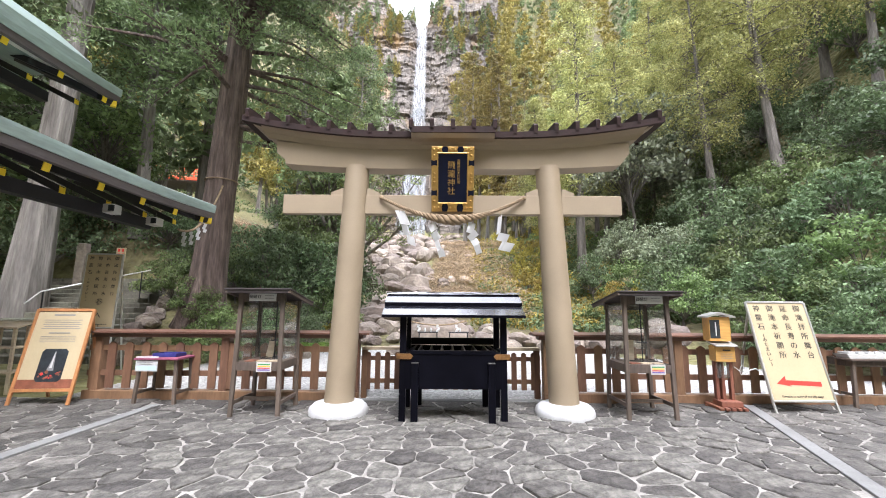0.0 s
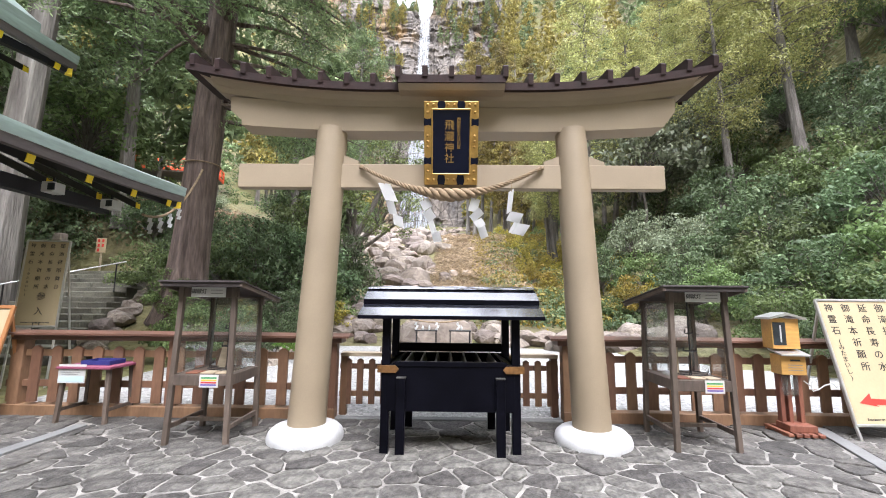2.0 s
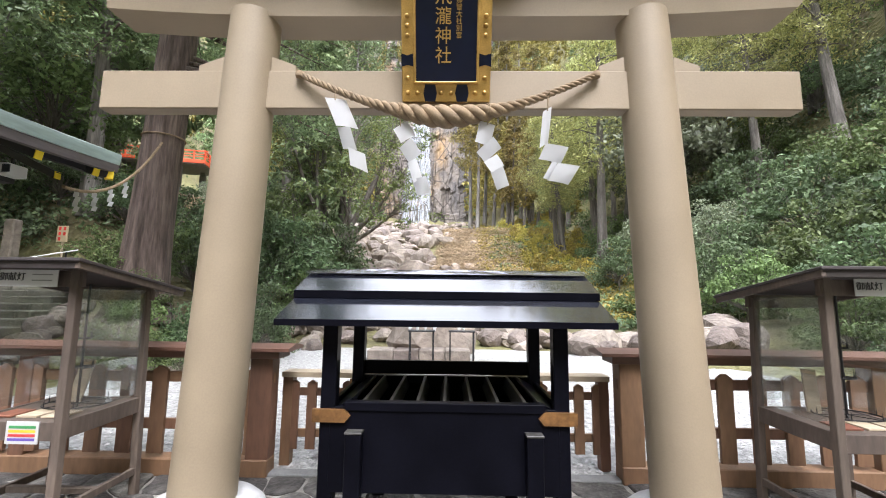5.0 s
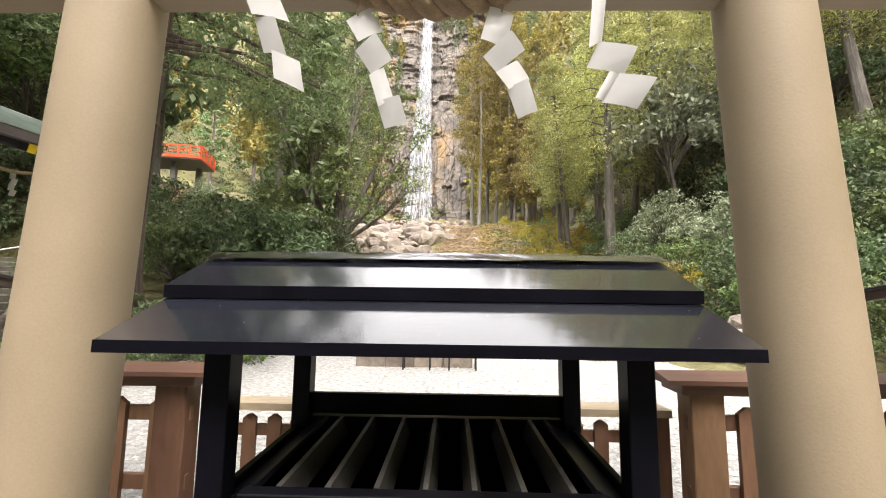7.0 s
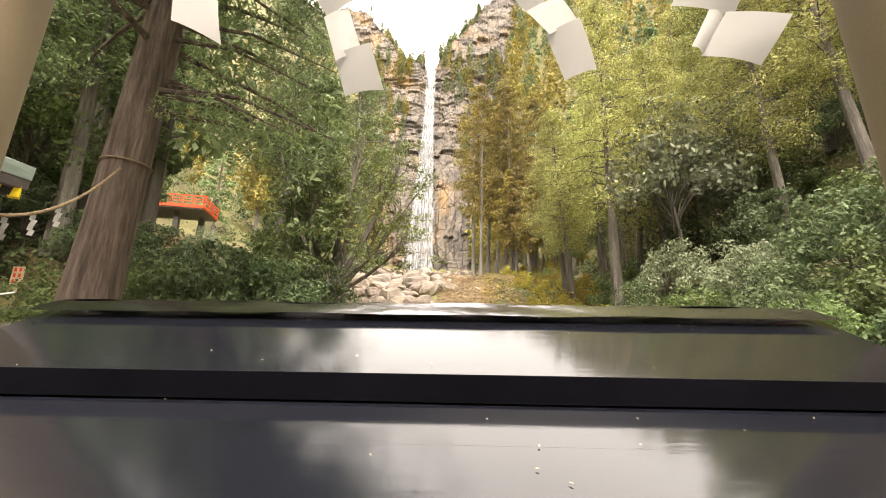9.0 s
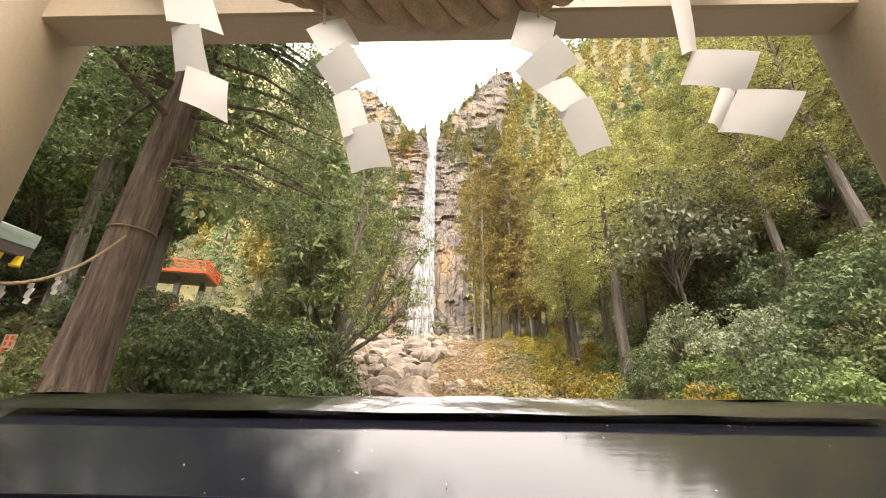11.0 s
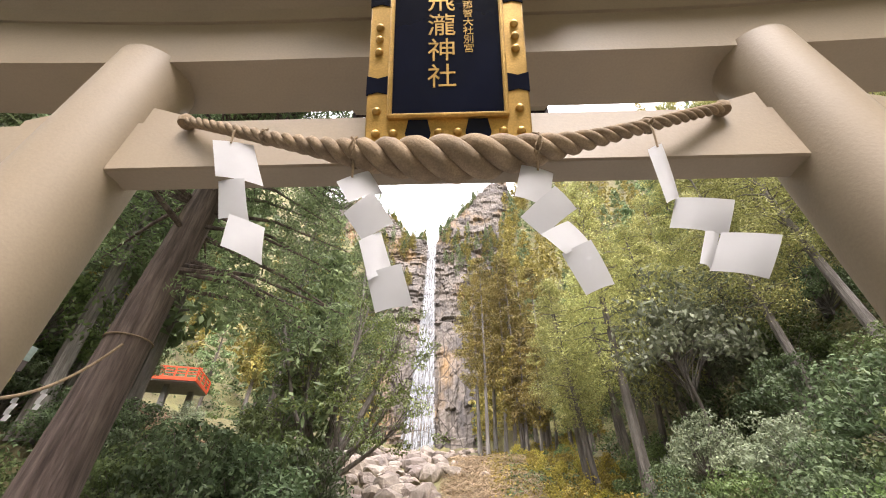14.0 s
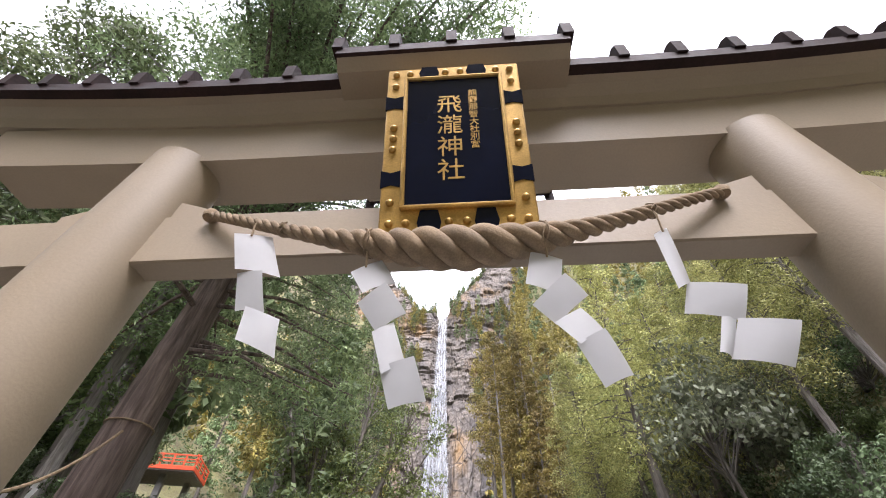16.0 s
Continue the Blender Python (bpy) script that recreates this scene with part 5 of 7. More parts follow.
def big_cedar():
    """The old tree beside the steps, tied with a thin rope."""
    x, y = -8.4, 8.1
    z = height(x, y) - 0.3
    t = thing("old_cedar", pose(x, y, z), "huge old cedar with reddish ribbed bark and tied rope", "tree")
    bm = bmesh.new()
    rng = np.random.default_rng(5)
    seg, rings = 30, []
    for k in range(25):
        h = 26 * (k / 24) ** 1.3
        r = 0.565 + 0.33 * math.exp(-h / 0.9) - 0.012 * h
        row = []
        for i in range(seg):
            a = 2 * math.pi * i / seg
            rr = r * (1 + 0.05 * noise.noise(Vector((math.cos(a) * 3, math.sin(a) * 3, h * 0.12))) + 0.10 * math.exp(-h / 1.2) * math.cos(5 * a + 1) + (0.018 if i % 2 else -0.018))
            row.append(bm.verts.new((rr * math.cos(a) + 0.036 * h, rr * math.sin(a) + 0.02 * h, h)))
        rings.append(row)
    for a, b in zip(rings, rings[1:]):
        for i in range(seg):
            bm.faces.new((a[i], a[(i + 1) % seg], b[(i + 1) % seg], b[i]))
    out = []
    for k in range(56):
        h = rng.uniform(8.5, 24)
        ang = k * 2.4 + rng.normal(0, 0.3)
        reach = rng.uniform(2.5, 7.0) * (1 - 0.4 * (h - 9) / 15)
        root = Vector((0.036 * h, 0.02 * h, h))
        tip = root + Vector((math.cos(ang) * reach, math.sin(ang) * reach, -0.12 * reach + rng.normal(0, 0.3)))
        mid = root.lerp(tip, 0.5) + Vector((0, 0, 0.25))
        limb = bmesh.new()
        tube(limb, [root, mid, tip], [0.1, 0.06, 0.015], 6, False)
        part("limb", limb, BARK, t, smooth=True)
        for q in (0.4, 0.6, 0.78, 0.9, 1.0):
            c = root.lerp(tip, q) + Vector((rng.normal(0, 0.35), rng.normal(0, 0.35), rng.normal(0, 0.12)))
            out.append(puff(rng, c, rng.uniform(0.5, 0.85), 0.5, 95, 0.2, 0.05, -0.25))
    # long limbs that reach out over the gate
    for k in range(34):
        h = rng.uniform(11, 19)
        ang = radians(rng.uniform(-78, -30))
        reach = rng.uniform(7.5, 12.5)
        root = Vector((0.036 * h, 0.02 * h, h))
        tip = root + Vector((math.cos(ang) * reach, math.sin(ang) * reach, rng.uniform(-0.5, 2.0)))
        mid = root.lerp(tip, 0.5) + Vector((0, 0, 0.8))
        limb = bmesh.new()
        tube(limb, [root, mid, tip], [0.17, 0.1, 0.02], 6, False)
        part("limb", limb, BARK, t, smooth=True)
        for q in np.linspace(0.35, 1.0, 9):
            for w in range(4):
                c = root.lerp(tip, q) + Vector((rng.normal(0, 0.7), rng.normal(0, 0.7), 0.5 - abs(q - 0.5) + rng.normal(0, 0.2)))
                out.append(puff(rng, c, rng.uniform(0.5, 0.95), 0.5, 75, 0.2, 0.055, -0.2))
    # low limbs that droop towards the fall
    for k in range(13):
        h = rng.uniform(7.5, 14.5) - z
        ang = radians(rng.uniform(-16, 22))
        reach = rng.uniform(3.4, 5.4)
        root = Vector((0.036 * h, 0.02 * h, h))
        tip = root + Vector((math.cos(ang) * reach, math.sin(ang) * reach, rng.uniform(-2.2, -0.8)))
        mid = root.lerp(tip, 0.5) + Vector((0, 0, 0.35))
        limb = bmesh.new()
        tube(limb, [root, mid, tip], [0.08, 0.05, 0.012], 6, False)
        part("limb", limb, BARK, t, smooth=True)
        for q in (0.35, 0.5, 0.62, 0.74, 0.86, 1.0):
            c = root.lerp(tip, q) + Vector((rng.normal(0, 0.25), rng.normal(0, 0.35), rng.uniform(-0.45, 0.2)))
            out.append(puff(rng, c, rng.uniform(0.35, 0.7), 0.7, 90, 0.17, 0.04, -0.5))
    part("trunk", bm, BARK, t, smooth=True)
    crown = new("crown", quads_mesh("crown", np.concatenate(out), CEDAR_DARK))
    crown.parent = t
    bm = bmesh.new()
    hz = 5.92 - z
    tube(bm, [(0.535 * math.cos(a) + 0.036 * hz, 0.535 * math.sin(a) + 0.02 * hz, hz) for a in (2 * math.pi * k / 32 for k in range(33))], 0.022, 6, False)
    part("tied_rope", bm, ROPE, t, "thin straw rope tied round the trunk")


def stream_tree():
    """The fine-leaved tree that forks low beside the stream."""
    rng = np.random.default_rng(8)
    x, y = -6.65, 21.0
    t = thing("forked_tree", pose(x, y, height(x, y) - 0.1), "slender forked broadleaf tree with fine green leaves", "tree")
    bm = bmesh.new()
    out = []
    fork = Vector((-0.1, 0, 1.6))
    tube(bm, [(-0.2, 0, 0), (-0.05, 0, 0.8), fork], [0.34, 0.26, 0.22], 9)
    heads = [Vector((-2.6, 0.1, 4.6)), Vector((2.6, -0.3, 4.2)), Vector((0.3, -0.8, 5.2)), Vector((-1.2, -1.0, 8.5)), Vector((3.0, 0.3, 8.5)), Vector((-2.2, 0.3, 7.5)), Vector((0.9, -0.4, 7.0)), Vector((2.4, 0.8, 6.0)), Vector((-0.6, 0.8, 10.5)), Vector((-3.4, -0.6, 10)), Vector((1.3, 0.2, 11.5)), Vector((3.9, -0.3, 6.4)), Vector((3.5, 0.2, 9.6)), Vector((3.7, 0, 4.4))]
    for hd in heads:
        mid = fork.lerp(hd, 0.45) + Vector((rng.normal(0, 0.35), rng.normal(0, 0.3), 0.2))
        tube(bm, [fork, mid, hd], [0.17, 0.11, 0.05], 7, False)
        for k in range(10):
            d = Vector((rng.normal(0, 1), rng.normal(0, 1), rng.normal(0.25, 0.6))).normalized() * rng.uniform(0.9, 2.6)
            tip = hd + d
            tube(bm, [mid.lerp(hd, rng.uniform(0.4, 1)), hd + d * 0.5 + Vector((0, 0, 0.15)), tip], [0.04, 0.025, 0.008], 4, False)
            out.append(puff(rng, tip, rng.uniform(0.45, 0.8), 0.45, 84, 0.17, 0.085, 0.2))
    part("trunk", bm, BARK_GREY, t, smooth=True)
    crown = new("crown", quads_mesh("crown", np.concatenate(out), FINE_GREEN))
    crown.parent = t


def side_trees():
    """Two tall trunks on the left, the pale old one by the steps, and the dark cedar behind the stream."""
    rng = random.Random(31)
    bark, leaf = BARK_PALE, CEDAR_DARK
    a = make_tree("tall_cedar", cedar_parts(70, 26, 5.2, 0.42, 80, 170, 0.3, 0.45), bark, leaf, "tall dark cedar with a bare pale trunk", "tree", "tall cedars above the steps")
    b = make_tree("tall_cedar", cedar_parts(71, 24, 4.6, 0.34, 90, 170, 0.28, 0.36), bark, leaf, "tall dark cedar with a bare pale trunk", "tree", "tall cedars above the steps")
    for p, x, y, s in ((a, -14.6, 8.0, 1.25), (b, -11.2, 24.0, 0.95), (b, -15.5, 14.0, 1.0), (a, -19.5, 18.5, 1.05), (b, -7.6, 27.5, 0.85), (a, -24, 24, 1.0), (b, -17.5, 5.0, 1.1)):
        plant(p, x, y, s, rng, lean=0.012)
    drop(a)
    drop(b)


def undergrowth():
    """Ferns, ivy and low leaves over the slopes, and dry grass below the platform and beside the scree."""
    rng = np.random.default_rng(3)
    for name, mat, n, where, label in (("undergrowth", BROAD_DARK, 1500, "all", "low dark green undergrowth on the slopes"),
                                       ("pale_undergrowth", BROAD_GREEN, 1100, "all", "low green leaves and ivy on the slopes"),
                                       ("yellow_undergrowth", YELLOW_SHRUB, 700, "mid", "yellow-green weeds on the rocky slope"),
                                       ("dry_grass", DRY_GRASS, 2600, "dry", "dry straw-coloured grass on the slope")):
        out = []
        while len(out) < n:
            if where == "dry":
                if rng.random() < 0.45:
                    y = rng.uniform(18, 47)
                    x = -34 + rng.uniform(-3, 24) * 0.75 + (45 - y) * 0.25
                    if x > -9:
                        continue
                else:
                    y = rng.uniform(14, 80)
                    x = -1.2 + 0.01 * y + rng.uniform(0, 4 + 0.1 * y)
            elif where == "mid":
                y = 12 + 80 * rng.random() ** 1.3
                x = 1.0 + 0.05 * y + rng.uniform(0, 5 + 0.12 * y)
            else:
                az = radians(rng.uniform(6, 60) if rng.random() < 0.6 else rng.uniform(-75, -22))
                d = 13 + 95 * rng.random() ** 1.4
                x, y = d * math.sin(az), d * math.cos(az)
            if y < 4 or (where == "all" and -39 < math.degrees(math.atan2(x, y)) < -25 and y < 50) or (x < -8.6 and y < 13):
                continue
            d = math.hypot(x, y)
            k = 0.6 + d / 55
            c = (x, y, height(x, y) + 0.15 * k)
            if where == "dry":
                out.append(puff(rng, c, 0.7 * k, 0.4, 46, 0.5 * k, 0.05 * k, 1.4))
            else:
                out.append(puff(rng, c, rng.uniform(0.5, 1.0) * k, 0.55, 44, 0.22 * k, 0.11 * k, 0.3))
        ob = new(name, quads_mesh(name, np.concatenate(out), mat))
        tagged(ob, label, "undergrowth", kind="stuff")


cliff()
waterfall()
rocks()
forest()
big_cedar()
stream_tree()
side_trees()
undergrowth()
roof_litter()


# ---- things in the court ----
INK = material("black_ink", (0.02, 0.02, 0.022), 0.6, var=0.1, bump=0)
RED_PAINT = material("red_paint", (0.62, 0.04, 0.03), 0.5, var=0.1, bump=0.05)
VERMILION = material("vermilion_paint", (0.72, 0.1, 0.035), 0.5, var=0.12, scale=2, bump=0.1)
SIGN_CREAM = material("cream_sign_board", (0.44, 0.36, 0.225), 0.55, var=0.05, scale=2, bump=0.05)
ALU = material("dull_aluminium", (0.55, 0.55, 0.54), 0.4, 0.8, var=0.1)
ORANGE_WOOD = material("orange_brown_wood", (0.36, 0.16, 0.06), 0.5, var=0.2, scale=5, stretch=(1, 1, 0.2))
HONEY_WOOD = material("honey_coloured_wood", (0.52, 0.29, 0.08), 0.5, var=0.2, scale=4, stretch=(0.2, 1, 1))
RED_WOOD = material("reddish_brown_wood", (0.2, 0.075, 0.045), 0.6, var=0.25, scale=5, stretch=(1, 1, 0.2), each=0.1)
GLASS = glass_material("dusty_clear_pane", 0.06)
WHITE_CARD = material("white_card", (0.48, 0.48, 0.475), 0.6, var=0.03, bump=0.03)
BLUE = material("blue_cloth", (0.02, 0.022, 0.14), 0.7, var=0.2)
PURPLE = material("purple_red_cloth", (0.2, 0.05, 0.09), 0.8, var=0.2)
IRON = material("black_iron", (0.025, 0.025, 0.027), 0.5, 0.5, var=0.3)
STRIPE = [material(n + "_print", c, 0.6, var=0.03, bump=0) for n, c in (("green", (0.05, 0.25, 0.08)), ("yellow", (0.7, 0.45, 0.03)), ("red", (0.5, 0.05, 0.05)), ("violet", (0.12, 0.08, 0.35)))]
PALE_BLUE = material("pale_blue_notice", (0.45, 0.62, 0.8), 0.6, var=0.05, bump=0)
GREY_PRINT = material("grey_print", (0.2, 0.2, 0.2), 0.6, var=0.05, bump=0)
PHOTO_DARK = material("dark_printed_photo", (0.02, 0.025, 0.03), 0.4, var=0.4, scale=9, bump=0)
SHINGLE = material("dark_stand_roof", (0.03, 0.023, 0.022), 0.7, var=0.25, scale=6)


def flat(bm, x, z, w, h, y, d=0.004):
    bx(bm, (x, y, z), (w, d, h))
    return bm


def lantern_stand(x, y, copy_of=None):
    """Glazed candle stand: local origin on the ground between its front legs."""
    t = thing("candle_stand", pose(x, y, 0), "weathered wooden candle stand with glazed sides and a sloping roof", "candle stand", "candle stands beside the torii")
    tops = {}
    for sx in (-1, 1):
        for yy in (0.0, 0.66):
            bm = bmesh.new()
            a = Vector((sx * 0.318, yy, 0))
            b = Vector((sx * 0.285, 0.03 + yy * 0.92, 1.66 if yy == 0 else 1.52))
            beam(bm, a, b, 0.052, 0.052, 0.004)
            part("leg", bm, GREY_WOOD, t)
        bm = bmesh.new()
        beam(bm, (sx * 0.315, 0.02, 0.18), (sx * 0.315, 0.64, 0.18), 0.03, 0.05, 0.003)
        part("stretcher", bm, GREY_WOOD, t)
        bm = bmesh.new()
        bx(bm, (sx * 0.305, 0.33, 0.66), (0.03, 0.6, 0.11), None, 0.003)
        part("apron", bm, GREY_WOOD, t)
        for z0, z1 in ((0.74, 1.03), (1.05, 1.52)):
            bm = bmesh.new()
            bx(bm, (sx * 0.297, 0.33, (z0 + z1) / 2), (0.004, 0.56, z1 - z0))
            p = part("side_pane", bm, GLASS, t, "dusty clear side pane")
            p.visible_shadow = False
    bm = bmesh.new()
    bx(bm, (0, 0.33, 0.18), (0.6, 0.04, 0.04), None, 0.003)
    part("stretcher", bm, GREY_WOOD, t)
    for yy in (0.005, 0.63):
        bm = bmesh.new()
        bx(bm, (0, yy, 0.66), (0.6, 0.03, 0.11), None, 0.003)
        part("apron", bm, GREY_WOOD, t)
        bm = bmesh.new()
        bx(bm, (0, yy + 0.025, 1.585 - yy * 0.14), (0.66, 0.035, 0.1), None, 0.003)
        part("top_rail", bm, GREY_WOOD, t)
    bm = bmesh.new()
    bx(bm, (0, 0.615, 1.15), (0.56, 0.004, 0.76))
    part("back_pane", bm, GLASS, t, "dusty clear back pane").visible_shadow = False
    bm = bmesh.new()
    bx(bm, (0, 0.33, 0.70), (0.58, 0.6, 0.02), None, 0.003)
    part("tray", bm, GREY_WOOD, t)
    bm = bmesh.new()
    m = pose(0, 0, 0, -9.5, 0, 0)
    bx(bm, (0.0, 0.36, 1.612), (0.9, 1.03, 0.022), m, 0.004)
    part("roof", bm, SHINGLE, t, "dark sloping plank roof")
    for sx in (-1, 1):
        bm = bmesh.new()
        bx(bm, (sx * 0.425, 0.36, 1.585), (0.03, 1.0, 0.05), m, 0.003)
        part("barge_board", bm, GREY_WOOD, t)
    bm = bmesh.new()
    bx(bm, (0, -0.12, 1.665), (0.86, 0.025, 0.05), None, 0.003)
    part("fascia", bm, SHINGLE, t)
    card = bmesh.new()
    flat(card, 0.03, 1.585, 0.37, 0.105, -0.03, 0.008)
    c = part("sign_card", card, WHITE_CARD, t, "white printed sign card")
    text_mesh("御献灯", 0.055, INK, c, pose(-0.07, -0.0355, 1.59, 90, 0, 0))
    bm = bmesh.new()
    for dz in (0.018, -0.018):
        flat(bm, 0.12, 1.59 + dz, 0.13, 0.008, -0.035, 0.002)
    part("print_bar", bm, GREY_PRINT, c)
    card = bmesh.new()
    flat(card, 0.1, 0.655, 0.2, 0.13, -0.016, 0.006)
    c = part("price_card", card, WHITE_CARD, t, "white card with coloured stripes")
    for k, mat in enumerate(STRIPE):
        bm = bmesh.new()
        flat(bm, 0.1, 0.688 - 0.024 * k, 0.165, 0.015, -0.020, 0.002)
        part("stripe", bm, mat, c)
    # iron candle rack: a rod with rings of spikes
    bm = bmesh.new()
    tube(bm, [(0.08, 0.36, 0.71), (0.08, 0.36, 1.56)], 0.008, 8)
    rack = part("candle_rod", bm, IRON, t, "black iron candle rod")
    for z, r in ((0.735, 0.2), (0.98, 0.075), (1.18, 0.045)):
        bm = bmesh.new()
        tube(bm, [(0.08 + r * math.cos(a), 0.36 + r * 0.8 * math.sin(a), z) for a in (2 * math.pi * k / 24 for k in range(25))], 0.005, 5, False)
        for k in range(6):
            a = 2 * math.pi * k / 6
            p = Vector((0.08 + r * math.cos(a), 0.36 + r * 0.8 * math.sin(a), z))
            tube(bm, [p, p + Vector((0, 0, 0.05))], [0.004, 0.001], 4)
            tube(bm, [p, (0.08, 0.36, z)], 0.003, 4, False)
        part("ring", bm, IRON, rack)
    bm = bmesh.new()
    bx(bm, (-0.03, 0.5, 0.86), (0.1, 0.015, 0.3), pose(0, 0, 0, -12, 6, 0), 0.002)
    part("prayer_stick", bm, PALE_WOOD, t, "pale written prayer board")
    for k in range(3):
        bm = bmesh.new()
        bx(bm, (-0.15 + 0.16 * k, 0.16, 0.718), (0.13, 0.16, 0.012), None, 0.002)
        part("candle_tray", bm, PALE_WOOD if k else RED_WOOD, t)
    return t


def money_stand():
    x, y = 4.0, 0.36
    t = thing("money_box_stand", pose(x + 0.06, y, 0, 0, 0, -6) @ Matrix.Diagonal((0.82, 0.8, 1, 1)), "honey-coloured roofed money box on a slatted reddish stand", "money box")
    for k in range(5):
        bm = bmesh.new()
        bx(bm, (-0.18 + 0.1 * k, -0.02, 0.045), (0.07, 0.55, 0.035), None, 0.004)
        part("base_slat", bm, RED_WOOD, t)
    for yy in (-0.2, 0.18):
        bm = bmesh.new()
        bx(bm, (0, yy, 0.014), (0.46, 0.06, 0.028), None, 0.004)
        part("base_runner", bm, RED_WOOD, t)
    bm = bmesh.new()
    bx(bm, (0.04, -0.06, 0.1), (0.36, 0.3, 0.075), None, 0.006)
    part("foot_block", bm, RED_WOOD, t)
    for sx in (-0.1, 0.0, 0.15):
        bm = bmesh.new()
        bx(bm, (sx + 0.01, 0.02, 0.42), (0.055, 0.1, 0.57), None, 0.004)
        part("upright", bm, RED_WOOD, t)
    bm = bmesh.new()
    for k in range(3):
        tube(bm, [(-0.07 + 0.07 * k, -0.07, 0.46), (-0.07 + 0.07 * k, -0.07, 0.68)], 0.036, 12)
    part("plastic_holder", bm, GLASS, t, "clear plastic leaflet holder")
    bm = bmesh.new()
    bx(bm, (0.03, -0.02, 0.81), (0.33, 0.24, 0.23), None, 0.005)
    low = part("lower_box", bm, HONEY_WOOD, t)
    bm = bmesh.new()
    bx(bm, (0.05, -0.15, 0.865), (0.13, 0.008, 0.018))
    part("slot", bm, INK, low, "dark money slot")
    for dz in (0.0, -0.03, -0.06):
        bm = bmesh.new()
        bx(bm, (0.05, -0.144, 0.81 + dz), (0.19, 0.004, 0.007))
        part("print_bar", bm, GREY_PRINT, low)
    bm = bmesh.new()
    bx(bm, (0.03, -0.05, 0.955), (0.38, 0.33, 0.02), pose(0, 0, 0, 10, 0, 0), 0.003)
    part("sloping_lid", bm, ALU, t, "pale sloping lid")
    bm = bmesh.new()
    bx(bm, (0.0, 0.04, 1.17), (0.37, 0.24, 0.36), None, 0.005)
    up = part("upper_box", bm, HONEY_WOOD, t)
    bm = bmesh.new()
    bx(bm, (-0.085, -0.083, 1.17), (0.17, 0.008, 0.27))
    ph = part("poster", bm, PHOTO_DARK, up, "dark printed picture of a waterfall")
    bm = bmesh.new()
    bx(bm, (-0.07, -0.089, 1.17), (0.02, 0.003, 0.2))
    part("printed_fall", bm, WHITE_CARD, up)
    bm = bmesh.new()
    prism(bm, [(-0.25, 1.34), (-0.24, 1.365), (0.0, 1.425), (0.25, 1.365), (0.26, 1.34), (0, 1.39)], "y", -0.15, 0.2)
    part("gable_roof", bm, ALU, t, "pale metal gable roof")
    bm = bmesh.new()
    tube(bm, [(0.2 + 0.1 * math.sin(k * 0.7) + 0.03 * k, -0.05, 0.62 - 0.06 * math.sin(k * 1.1) - 0.008 * k) for k in range(12)], 0.007, 5)
    part("loose_cord", bm, WHITE_CARD, t, "loose pale cord")


def sign_board(x, y, w, h, z0, lean, words, label, turn=0, arrow=True, extra=""):
    """Local y is up the board and z comes out of its face."""
    t = thing("sign_board", pose(x, y, 0, 0, 0, turn), label, "sign")
    tilt = pose(0, 0, z0, 90 - lean, 0, 0)
    bm = bmesh.new()
    bx(bm, (0, 0, 0), (w, h, 0.02), None, 0.002)
    bm.transform(tilt @ pose(0, h / 2, 0))
    b = part("board", bm, SIGN_CREAM, t)
    for c, s in (((-w / 2, h / 2), (0.03, h)), ((w / 2, h / 2), (0.03, h)), ((0, 0), (w, 0.03)), ((0, h), (w, 0.03))):
        bm = bmesh.new()
        bx(bm, (c[0], c[1], 0.004), (s[0], s[1], 0.036), None, 0.004)
        bm.transform(tilt)
        part("frame_bar", bm, ALU, t)
    for sx in (-1, 1):
        top = tilt @ Vector((sx * w / 2, 0, 0))
        bm = bmesh.new()
        beam(bm, (sx * w / 2, 0 - 0.02 - z0 * math.tan(radians(lean)), 0), top, 0.028, 0.028, 0.003)
        part("front_leg", bm, ALU, t)
        hi = tilt @ Vector((sx * (w / 2 - 0.04), h * 0.93, -0.03))
        bm = bmesh.new()
        beam(bm, (sx * (w / 2 - 0.04), hi.y + 0.42, 0), hi, 0.028, 0.028, 0.003)
        part("rear_leg", bm, ALU, t)
    size = w * 0.122
    for k, col in enumerate(words):
        cx = w * (0.34 - 0.23 * k)
        step = h * 0.60 / 6.2
        if len(col) > 6:
            head, tail = col[:3], col[3:]
            column(head, size, step, INK, b, tilt @ pose(cx, h * 0.965, 0.0115))
            column(tail, size * 0.62, step * 0.5, INK, b, tilt @ pose(cx, h * 0.965 - step * 3.05, 0.0115))
        else:
            column(col, size, step, INK, b, tilt @ pose(cx, h * 0.965, 0.0115))
    if arrow:
        bm = bmesh.new()
        a = h * 0.165
        prism(bm, [(-w * 0.36, a), (-w * 0.2, a + h * 0.075), (-w * 0.2, a + h * 0.035), (w * 0.36, a + h * 0.02), (w * 0.36, a - h * 0.025), (-w * 0.16, a - h * 0.01), (-w * 0.13, a - h * 0.025)], "z", 0.0105, 0.0125)
        bm.transform(tilt)
        part("arrow", bm, RED_PAINT, b, "red painted arrow")
    if extra:
        column(extra, size * 1.75, step * 1.75, INK, b, tilt @ pose(0.02, h * 0.385, 0.0115))
    text_mesh("Entrance to waterfall worship stage", w * 0.046, INK, b, tilt @ pose(0, h * 0.045, 0.0115))
    return t


